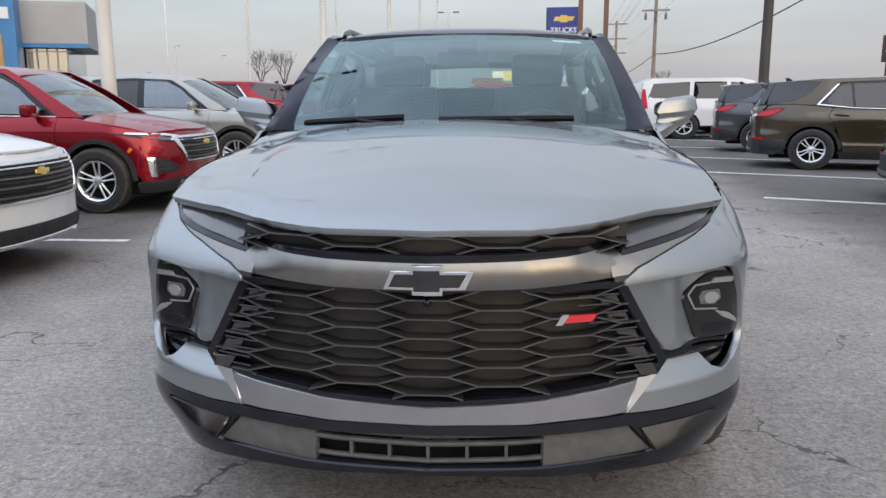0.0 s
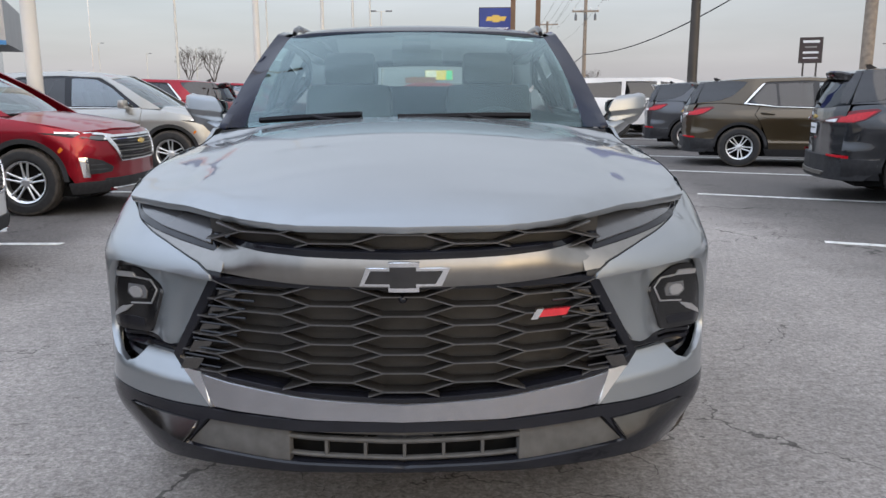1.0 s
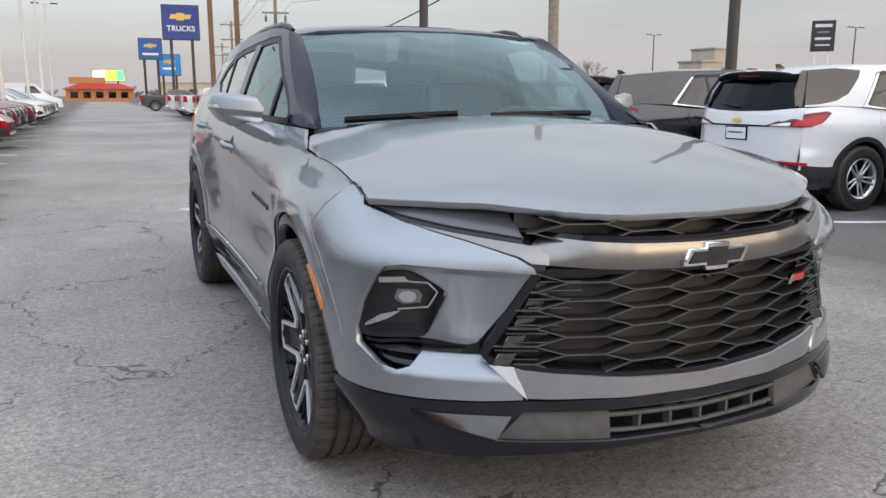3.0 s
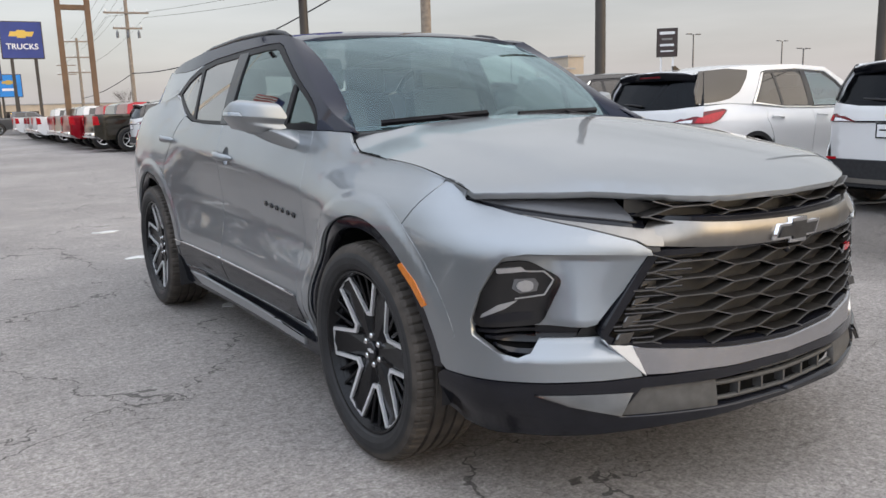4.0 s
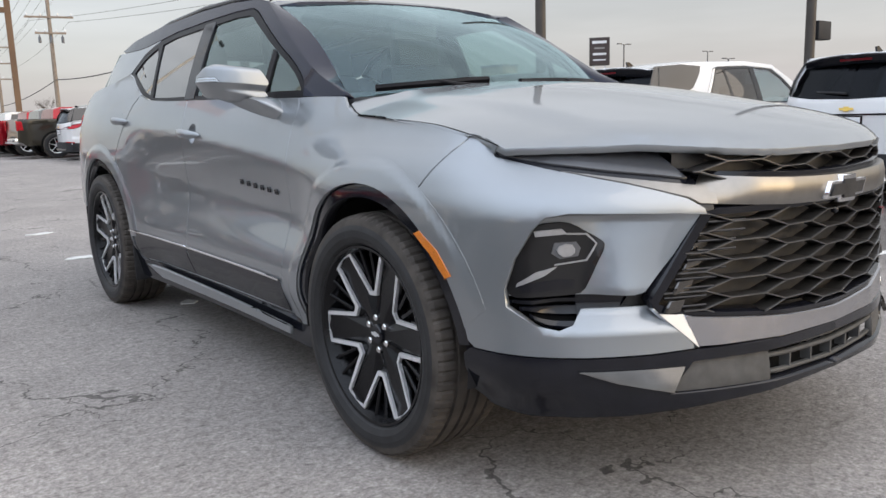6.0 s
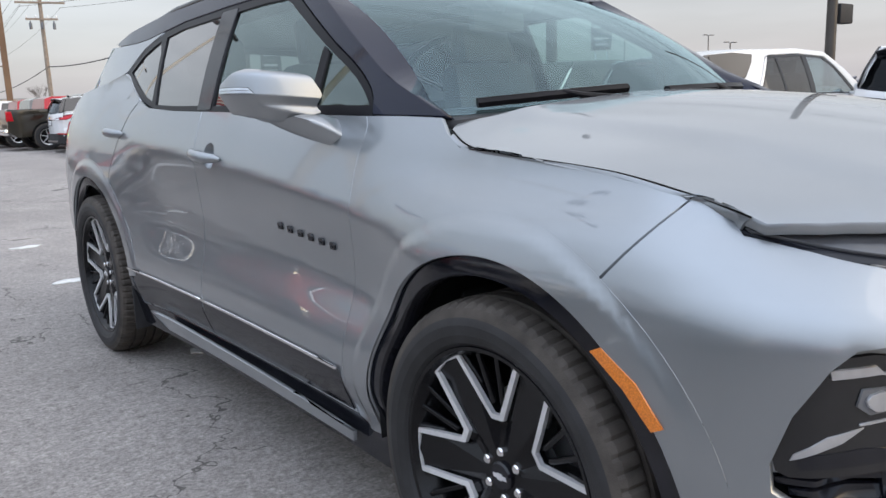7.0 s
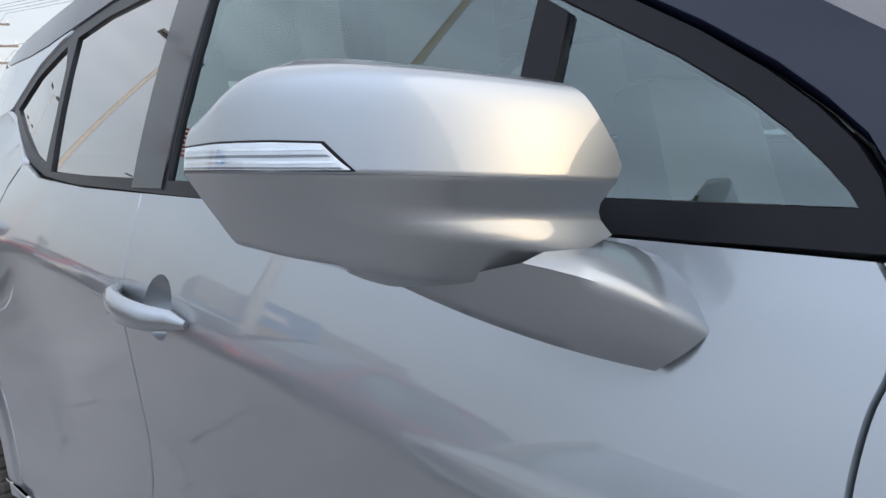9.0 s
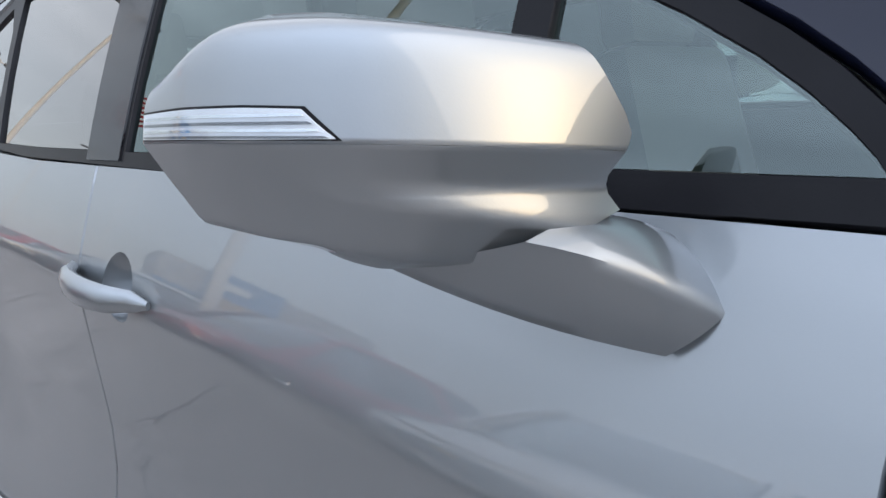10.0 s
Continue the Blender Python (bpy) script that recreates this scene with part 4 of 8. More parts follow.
for z, h in ((0.418, 0.010), (0.398, 0.016), (0.352, 0.014)):
    xs = np.linspace(-0.296, 0.296, 13)
    add_tube(bm, [(x, nose_y(x)[0] + 0.012, z + 0.008 * (x / 0.3) ** 2) for x in xs], h * 0.6, 8, flat=0.8)
for x in (-0.2, -0.1, 0.0, 0.1, 0.2):
    add_box(bm, (x, nose_y(x)[0] + 0.02, 0.378), (0.008, 0.03, 0.045))
part("intake_slats", bm, GRAIN_GREY, hero, "charcoal plastic intake slats")
bm = bmesh.new()
add_box(bm, (0.0, 0.02, 0.384), (0.15, 0.012, 0.026), bevel=0.004)
part("radar_cover", bm, GLOSS_BLACK, hero)
# small red and silver badge on the grille
bm = bmesh.new()
for k, (u, w) in enumerate(((0.345, 0.03), (0.385, 0.026))):
    add_prism(bm, [(u - 0.015, 0.716), (u + w, 0.716), (u + w + 0.012, 0.734), (u, 0.734)], 0.012, lambda a, b, d: (a, nose_y(a)[0] - 0.002 + d, b))
badge = part("grille_badge", bm, RED_TRIM, hero, "small slanted red and silver badge")
bm = bmesh.new()
add_prism(bm, [(0.318, 0.712), (0.336, 0.712), (0.352, 0.738), (0.334, 0.738)], 0.014, lambda a, b, d: (a, nose_y(a)[0] - 0.004 + d, b))
part("badge_stripe", bm, CHROME, badge)
bm = bmesh.new()
bmesh.ops.create_uvsphere(bm, u_segments=12, v_segments=8, radius=0.011, matrix=Matrix.Translation((0.0, -0.03, 0.770)))
part("front_camera", bm, GLOSS_BLACK, hero)
# underside
bm = bmesh.new()
add_box(bm, (0, 2.5, 0.31), (1.30, 4.2, 0.14), bevel=0.03)
part("underbody", bm, VOID, hero)


# arches, liners, rockers
def ring(hub, r0, r1, a0, a1, n=30):
    return arc(hub, HUB_Z, r1, a0, a1, n) + arc(hub, HUB_Z, r0, a1, a0, n)


for sx in (-1, 1):
    panel("arch_trim", GLOSS_BLACK, hero, ring(HUB_F, 0.438, 0.479, -12, 172), out(flank, -0.006), step=0.03, thick=0.04, sx=sx, label="gloss black wheel arch trim")
    panel("arch_trim", GLOSS_BLACK, hero, ring(HUB_R, 0.438, 0.479, 8, 190), out(flank, -0.006), step=0.03, thick=0.04, sx=sx, label="gloss black wheel arch trim")
    for hub in (HUB_F, HUB_R):
        bm = bmesh.new()
        add_lathe(bm, [(0.0, 0.455), (0.09, 0.462), (0.12, 0.452), (0.16, 0.462), (0.36, 0.462), (0.36, 0.02)], 40, start=radians(-8), turn=radians(196))
        bmesh.ops.transform(bm, matrix=Matrix.Translation((sx * 0.905, hub, HUB_Z)) @ Matrix.Diagonal((-sx, 1, 1, 1)), verts=bm.verts)
        part("wheel_liner", bm, MATT_BLACK, hero)
    panel("rocker", GLOSS_BLACK, hero, [(1.452, 0.330), (3.30, 0.330), (3.335, 0.42), (3.36, 0.47), (3.36, 0.23), (3.20, 0.225), (1.40, 0.225), (1.39, 0.30)], flank, step=0.06, thick=0.03, sx=sx)
    panel("door_cladding", GLOSS_BLACK, hero, [(1.574, 0.469), (2.555, 0.478), (2.555, 0.345), (1.578, 0.345)], out(flank, 0.004), step=0.05, thick=0.012, sx=sx, label="gloss black lower door cladding")
    panel("door_cladding", GLOSS_BLACK, hero, [(2.568, 0.478), (3.30, 0.482), (3.30, 0.40), (3.27, 0.345), (2.568, 0.345)], out(flank, 0.004), step=0.05, thick=0.012, sx=sx, label="gloss black lower door cladding")
    panel("sill_strip", CHROME, hero, [(1.585, 0.475), (2.555, 0.486), (2.555, 0.479), (1.585, 0.468)], out(flank, 0.010), step=0.05, thick=0.006, sx=sx)
    panel("sill_strip", CHROME, hero, [(2.570, 0.486), (3.36, 0.490), (3.36, 0.484), (2.570, 0.479)], out(flank, 0.010), step=0.05, thick=0.006, sx=sx)
    panel("rocker_blade", PAINT, hero, [(1.56, 0.290), (2.90, 0.320), (3.18, 0.326), (3.0, 0.268), (1.56, 0.262)], out(flank, 0.030), step=0.06, thick=0.012, sx=sx)
    panel("side_marker", AMBER, hero, [(0.668, 0.742), (0.645, 0.752), (0.575, 0.705), (0.525, 0.640), (0.545, 0.630), (0.60, 0.690)], out(flank, 0.009), step=0.02, thick=0.012, sx=sx, label="amber side marker reflector")
    bm = bmesh.new()
    add_box(bm, (sx * 0.84, 3.37, 0.30), (0.16, 0.012, 0.20), bevel=0.005)
    part("mud_flap", bm, MATT_BLACK, hero)

# roof, rails, glass
panel("roof", ROOF_BLACK, hero, [(x, 1.945 + 0.09 * abs(x / 0.62) ** 2.2) for x in np.linspace(-0.62, 0.62, 15)] + [(0.67, 2.2), (0.675, 2.7), (0.66, 3.3), (0.63, 3.9), (0.60, 4.22), (0.3, 4.28), (-0.3, 4.28), (-0.60, 4.22), (-0.63, 3.9), (-0.66, 3.3), (-0.675, 2.7), (-0.67, 2.2)], roof_fn, step=0.08, thick=0.03)
screen = panel("windscreen", GLASS_WS, hero, [(-0.70, 0.0), (-0.35, 0.0), (0, 0.0), (0.35, 0.0), (0.70, 0.0), (0.612, 1.0), (0, 1.0), (-0.612, 1.0)], screen_fn, step=0.06, thick=0.0, label="windscreen with a pale paper sticker")
screen.visible_shadow = False
panel("screen_band", GLOSS_BLACK, hero, [(-0.70, -0.01), (0.70, -0.01), (0.695, 0.045), (-0.695, 0.045)], lambda x, t: screen_fn(x, t) + np.array([0, 0.006, -0.004]), step=0.06, thick=0.0)
panel("screen_header", GLOSS_BLACK, hero, [(-0.615, 0.955), (-0.11, 0.955), (-0.09, 0.86), (0.09, 0.86), (0.11, 0.955), (0.615, 0.955), (0.612, 1.01), (-0.612, 1.01)], lambda x, t: screen_fn(x, t) + np.array([0, 0.006, -0.004]), step=0.06, thick=0.0)
panel("windscreen_sticker", PAPER, screen, [(0.42, 0.915), (0.555, 0.915), (0.545, 0.945), (0.415, 0.945)], lambda x, t: screen_fn(x, t) + np.array([0, 0.004, -0.003]), step=0.05, thick=0.0)

DLO_F = [(1.556, 1.165), (2.0, 1.172), (2.475, 1.176), (2.485, 1.35), (2.50, 1.497), (2.30, 1.505), (2.165, 1.503), (2.12, 1.49), (1.80, 1.322), (1.695, 1.270), (1.640, 1.238), (1.606, 1.214), (1.580, 1.192), (1.565, 1.177)]
DLO_R = [(2.60, 1.178), (2.85, 1.181), (3.06, 1.188), (3.10, 1.30), (3.16, 1.462), (3.0, 1.482), (2.64, 1.496), (2.615, 1.35)]
DLO_Q = [(3.11, 1.20), (3.22, 1.225), (3.36, 1.275), (3.52, 1.335), (3.40, 1.40), (3.22, 1.452), (3.17, 1.40), (3.13, 1.30)]
HEAD = [(1.535, 1.140), (2.0, 1.147), (2.52, 1.158), (2.9, 1.166), (3.10, 1.180), (3.24, 1.208), (3.42, 1.268), (3.575, 1.335), (3.42, 1.425), (3.2, 1.487), (3.0, 1.508), (2.6, 1.524), (2.3, 1.530), (2.15, 1.528), (2.09, 1.508), (1.78, 1.336), (1.68, 1.285), (1.625, 1.252), (1.59, 1.227), (1.563, 1.203), (1.547, 1.182), (1.540, 1.162)]
APILLAR = [(1.262, 1.136), (1.528, 1.142), (1.533, 1.163), (1.540, 1.186), (1.556, 1.209), (1.583, 1.232), (1.618, 1.257), (1.674, 1.290), (1.774, 1.341), (2.08, 1.512), (2.145, 1.533), (2.3, 1.536), (2.6, 1.530), (3.0, 1.514), (3.2, 1.493), (3.40, 1.476), (3.60, 1.472), (3.95, 1.482), (4.05, 1.495), (3.8, 1.535), (3.3, 1.568), (2.8, 1.585), (2.4, 1.583), (2.15, 1.567), (2.03, 1.548), (1.85, 1.445), (1.5, 1.235)]
CPILLAR = [(3.22, 1.486), (3.42, 1.431), (3.585, 1.342), (3.80, 1.308), (4.08, 1.283), (4.27, 1.268), (4.22, 1.38), (4.06, 1.482), (3.95, 1.476), (3.60, 1.466), (3.40, 1.470)]
side_window = []
for sx in (-1, 1):
    panel("rear_pillar", PAINT, hero, CPILLAR, cabin_fn, step=0.05, thick=0.03, sx=sx)
    panel("windscreen_pillar", ROOF_BLACK, hero, APILLAR, cabin_fn, step=0.05, thick=0.03, sx=sx, label="gloss black windscreen pillar and roof side")
    panel("window_surround", SATIN_BLACK, hero, HEAD, inset(cabin_fn, 0.004), step=0.05, thick=0.02, holes=[DLO_F, DLO_R, DLO_Q], sx=sx, label="satin black window surround")
    for nm, outl, g in (("door_window", DLO_F, GLASS_SIDE), ("rear_door_window", DLO_R, GLASS_TINT), ("quarter_window", DLO_Q, GLASS_TINT)):
        w = panel(nm, g, hero, outl, inset(cabin_fn, 0.010), step=0.07, thick=0.0, sx=sx)
        w.visible_shadow = False
    panel("window_divider", SATIN_BLACK, hero, [(1.80, 1.16), (1.835, 1.16), (1.835, 1.335), (1.80, 1.315)], inset(cabin_fn, 0.002), step=0.05, thick=0.01, sx=sx)
    panel("pillar_cover", GLOSS_BLACK, hero, [(2.485, 1.165), (2.60, 1.165), (2.632, 1.51), (2.505, 1.512)], inset(cabin_fn, 0.001), step=0.05, thick=0.01, sx=sx)
    PA = [(1.262, 1.136), (1.5, 1.235), (1.85, 1.445), (2.03, 1.548)]

    def pillar_face(u, v):
        yy, zz = np.interp(u, [0, 0.3, 0.75, 1], [p[0] for p in PA]), np.interp(u, [0, 0.3, 0.75, 1], [p[1] for p in PA])
        a, b = cabin_fn(yy, zz), screen_fn(0.70 - 0.088 * u, u)
        return a + (b - a) * v[:, None] * 1.02
    panel("pillar_face", ROOF_BLACK, hero, [(0, 0), (0.25, 0), (0.5, 0), (0.75, 0), (1, 0), (1, 1), (0.5, 1), (0, 1)], pillar_face, step=0.08, thick=0.0, sx=sx)
    bm = bmesh.new()
    rail = [(sx * 0.615, 2.18, 1.562), (sx * 0.618, 2.24, 1.580), (sx * 0.62, 2.36, 1.598), (sx * 0.625, 2.8, 1.604), (sx * 0.622, 3.3, 1.587), (sx * 0.612, 3.62, 1.560), (sx * 0.605, 3.75, 1.535)]
    add_tube(bm, rail, [0.010, 0.015, 0.016, 0.016, 0.016, 0.014, 0.010], 10)
    part("roof_rail", bm, GLOSS_BLACK, hero, "black roof rail")

# tail
def tail_fn(x, z):
    y = np.interp(np.abs(x), [p[0] for p in PLAN[:15:-1]], [p[1] for p in PLAN[:15:-1]])
    return np.stack([x, y - 0.05 - 0.62 * np.maximum(z - 1.08, 0), z + 0 * x], 1)


panel("tailgate", PAINT, hero, [(-0.72, 0.62), (0.72, 0.62), (0.76, 1.06), (0.72, 1.22), (-0.72, 1.22), (-0.76, 1.06)], tail_fn, step=0.08)
panel("rear_window", GLASS_BACK, hero, [(-0.69, 1.23), (0.69, 1.23), (0.60, 1.50), (-0.60, 1.50)], lambda x, z: tail_fn(x, z) + np.stack([0 * x, -0.35 * np.maximum(z - 1.23, 0), 0 * x], 1), step=0.08, thick=0.01)
panel("rear_bumper", GLOSS_BLACK, hero, [(-0.86, 0.30), (0.86, 0.30), (0.86, 0.60), (-0.86, 0.60)], lambda x, z: tail_fn(x, z) + np.array([0, 0.05, 0]), step=0.08)
for sx in (-1, 1):
    panel("tail_lamp", RED_LENS, hero, [(s_of_y(4.36), 1.12), (s_of_y(4.66), 1.09), (s_of_y(4.62), 0.99), (s_of_y(4.40), 1.06)], out(flank, 0.004), step=0.05, sx=sx)


# wheels
def tyre_mesh(R, rim_r, width, n=240):
    bm = bmesh.new()
    h = width / 2
    prof = [(-h * 0.86, rim_r + 0.002), (-h * 0.95, rim_r + 0.012), (-h * 1.02, rim_r + 0.03), (-h * 1.03, (R + rim_r) / 2), (-h * 1.0, R - 0.035), (-h * 0.95, R - 0.016), (-h * 0.86, R - 0.006)]
    for g in (-0.52, -0.16, 0.16, 0.52):
        prof += [(h * (g - 0.055), R), (h * (g - 0.045), R - 0.009), (h * (g + 0.045), R - 0.009), (h * (g + 0.055), R)]
    prof += [(-a, r) for a, r in prof[6::-1]]

    def cut(i, j):
        jj = j if j < len(prof) / 2 else len(prof) - 1 - j
        if jj in (6, 7) and i % 4 == 0:
            return -0.006
        return 0.0
    add_lathe(bm, prof, n, shape=cut)
    me = bpy.data.meshes.new("tyre")
    bmesh.ops.recalc_face_normals(bm, faces=bm.faces)
    for f in bm.faces:
        f.smooth = True
        f.material_index = 0 if max(math.hypot(v.co.y, v.co.z) for v in f.verts) > R - 0.02 else 1
    for e in bm.edges:
        if len(e.link_faces) == 2 and e.calc_face_angle(0) > radians(16):
            e.smooth = False
    bm.to_mesh(me)
    bm.free()
    me.materials.append(RUBBER)
    me.materials.append(SIDEWALL)
    return me


def bm_mesh(name, bm, mat, soft=35):
    me = bpy.data.meshes.new(name)
    bmesh.ops.recalc_face_normals(bm, faces=bm.faces)
    for f in bm.faces:
        f.smooth = soft > 0
    for e in bm.edges:
        if len(e.link_faces) == 2 and e.calc_face_angle(0) > radians(max(soft, 1)):
            e.smooth = False
    bm.to_mesh(me)
    bm.free()
    me.materials.append(mat)
    return me


def polar(r, a):
    return r * math.cos(radians(a)), r * math.sin(radians(a))


STAR = []
for k in range(6):
    a = 60 * k - 5
    STAR += [(0.262, a - 11), (0.265, a), (0.262, a + 11), (0.128, a + 25), (0.128, a + 35)]


def star(scale_r, dr):
    return [polar(max(r * scale_r + dr, 0.02), a) for r, a in STAR]


def hero_wheel_meshes():
    out_x = -0.118
    m = {"tyre": tyre_mesh(0.386, 0.284, 0.265, 320)}
    bm = bmesh.new()
    add_lathe(bm, [(0.11, 0.262), (0.118, 0.272), (0.10, 0.255), (0.05, 0.235), (-0.06, 0.240), (-0.105, 0.258), (-0.118, 0.272), (-0.121, 0.270), (-0.119, 0.262), (-0.095, 0.250)], 72)
    m["barrel"] = bm_mesh("barrel", bm, WHEEL_BLACK)
    # six broad spokes: a dished plate with the star's outline
    bm = bmesh.new()
    o = star(1.0, 0.0)
    c = [polar(0.055, a) for r, a in STAR]
    n = len(o)

    def depth_at(p):
        r = math.hypot(*p)
        return out_x + 0.016 + 0.045 * (1 - smooth(0.05, 0.25, r)) * 0.6
    for layer in (0,):
        top_o = [bm.verts.new((float(depth_at(p)), p[0], p[1])) for p in o]
        top_m = [bm.verts.new((float(depth_at(p)) + 0.016, p[0], p[1])) for p in [(q[0] * 0.84, q[1] * 0.84) for q in o]]
        top_c = [bm.verts.new((out_x + 0.038, p[0], p[1])) for p in c]
        low_o = [bm.verts.new((float(depth_at(p)) + 0.05, p[0] * 0.97, p[1] * 0.97)) for p in o]
        for i in range(n):
            j = (i + 1) % n
            bm.faces.new((top_o[i], top_o[j], top_m[j], top_m[i]))
            bm.faces.new((top_m[i], top_m[j], top_c[j], top_c[i]))
            bm.faces.new((low_o[i], low_o[j], top_o[j], top_o[i]))
        bm.faces.new(top_c)
    m["spoke"] = bm_mesh("spoke_plate", bm, WHEEL_BLACK, 25)
    # bright machined edge along the star
    bm = bmesh.new()
    a = [bm.verts.new((float(depth_at(p)) - 0.003, p[0], p[1])) for p in star(1.0, 0.001)]
    inner = []
    ring_o = star(1.0, 0.0)
    for i in range(n):
        p, q, r = (Vector(ring_o[k % n]) for k in (i - 1, i, i + 1))
        d0, d1 = (q - p).normalized(), (r - q).normalized()
        n0, n1 = Vector((-d0.y, d0.x)), Vector((-d1.y, d1.x))
        mid = (n0 + n1).normalized()
        inner.append(tuple(q + mid * (0.0112 / max(mid.dot(n0), 0.4))))
    b = [bm.verts.new((float(depth_at(p)) - 0.002, p[0], p[1])) for p in inner]
    a2 = [bm.verts.new((float(depth_at(p)) + 0.008, p[0], p[1])) for p in star(1.0, 0.001)]
    b2 = [bm.verts.new((float(depth_at(p)) + 0.008, p[0], p[1])) for p in inner]
    for i in range(n):
        j = (i + 1) % n
        bm.faces.new((a[i], a[j], b[j], b[i]))
        bm.faces.new((a2[i], a2[j], a[j], a[i]))
        bm.faces.new((b[i], b[j], b2[j], b2[i]))
    m["edge"] = bm_mesh("machined_edge", bm, MACHINED, 20)
    # thin black fins in the gaps
    for i, (da, r0) in enumerate(((-5, 0.150), (5, 0.150), (-14, 0.19), (14, 0.19))):
        bm = bmesh.new()
        p, q = polar(r0, 25 + da), polar(0.262, 25 + da * 1.25)
        add_tube(bm, [(out_x + 0.042, *p), (out_x + 0.020, *q)], 0.0065, 6)
        m["fin%d" % i] = bm_mesh("fin", bm, WHEEL_BLACK, 60)
    bm = bmesh.new()
    add_lathe(bm, [(out_x + 0.028, 0.001), (out_x + 0.028, 0.026), (out_x + 0.032, 0.030), (out_x + 0.055, 0.031)], 32)
    m["cap"] = bm_mesh("centre_cap", bm, GLOSS_BLACK)
    bm = bmesh.new()
    add_prism(bm, [(-0.02, -0.004), (-0.007, -0.004), (-0.007, -0.007), (0.007, -0.007), (0.007, -0.004), (0.017, -0.004), (0.02, 0.004), (0.007, 0.004), (0.007, 0.007), (-0.007, 0.007), (-0.007, 0.004), (-0.017, 0.004)], 0.003, lambda u, v, d: (out_x + 0.0265 + d, u, v))
    m["badge"] = bm_mesh("cap_badge", bm, MACHINED)
    bm = bmesh.new()
    add_lathe(bm, [(out_x + 0.031, 0.001), (out_x + 0.031, 0.007), (out_x + 0.034, 0.010), (out_x + 0.055, 0.011)], 12)
    m["nut"] = bm_mesh("wheel_nut", bm, CHROME)
    bm = bmesh.new()
    add_lathe(bm, [(0.0, 0.06), (0.0, 0.165), (0.022, 0.165), (0.022, 0.06)], 48)
    m["disc"] = bm_mesh("brake_disc", bm, ALLOY)
    bm = bmesh.new()
    add_box(bm, (0.0, 0.135, 0.03), (0.09, 0.07, 0.17), bevel=0.015)
    m["caliper"] = bm_mesh("brake_caliper", bm, DARK_CHROME)
    bm = bmesh.new()
    add_lathe(bm, [(0.06, 0.05), (0.06, 0.255)], 36)
    m["back"] = bm_mesh("dust_shield", bm, VOID)
    for k, me in m.items():
        if k != "tyre":
            me.transform(Matrix.Diagonal((1, 1.06, 1.06, 1)))
    return m


HW = hero_wheel_meshes()


def hero_wheel(x, y, spin):
    """One alloy wheel; its outer face looks away from the car's middle."""
    turn = Matrix.Translation((x, y, HUB_Z)) @ (Matrix() if x < 0 else Matrix.Rotation(math.pi, 4, "Z")) @ Matrix.Rotation(radians(spin), 4, "X")
    wh = mesh_part("wheel", HW["barrel"], None, hero, "black alloy wheel with bright machined star-shaped edges")
    wh.matrix_world = turn
    for nm, key in (("tyre", "tyre"), ("spoke_plate", "spoke"), ("machined_edge", "edge"), ("centre_cap", "cap"), ("cap_badge", "badge"), ("brake_disc", "disc"), ("dust_shield", "back"), ("brake_caliper", "caliper")):
        mesh_part(nm, HW[key], None, wh)
    for k in range(6):
        for i in range(4):
            mesh_part("fin", HW["fin%d" % i], None, wh).matrix_basis = Matrix.Rotation(radians(60 * k), 4, "X")
        nut = mesh_part("wheel_nut", HW["nut"], None, wh)
        nut.matrix_basis = Matrix.Translation((0, *polar(0.052, 60 * k + 25)))


for sx in (-1, 1):
    hero_wheel(sx * 0.815, HUB_F, 0)
    hero_wheel(sx * 0.815, HUB_R, 22)


# door mirrors: a shell swept along its plan line, with a profile over and under the crease
MI_LINE = [(0.840, 1.676), (0.862, 1.678), (0.92, 1.685), (0.975, 1.698), (1.02, 1.722), (1.043, 1.755), (1.055, 1.79), (1.060, 1.83), (1.061, 1.87)]
_m = np.concatenate([[0], np.cumsum([math.hypot(b[0] - a[0], b[1] - a[1]) for a, b in zip(MI_LINE, MI_LINE[1:])])])
mirror_x = curve([(s, p[0]) for s, p in zip(_m, MI_LINE)])
mirror_y = curve([(s, p[1]) for s, p in zip(_m, MI_LINE)])
MI_BACK = [(0.860, 1.222), (0.872, 1.250), (0.92, 1.262), (1.0, 1.262), (1.05, 1.250), (1.068, 1.225), (1.068, 1.185), (1.05, 1.156), (0.99, 1.145), (0.93, 1.148), (0.868, 1.160)]


def ramp_up(x, e):
    """0 below zero, x above it, with a soft corner."""
    return 0.5 * (x + np.sqrt(x * x + e * e)) - 0.5 * e


def stretch(x, w, e):
    return ramp_up(x, e) - ramp_up(x - w, e)


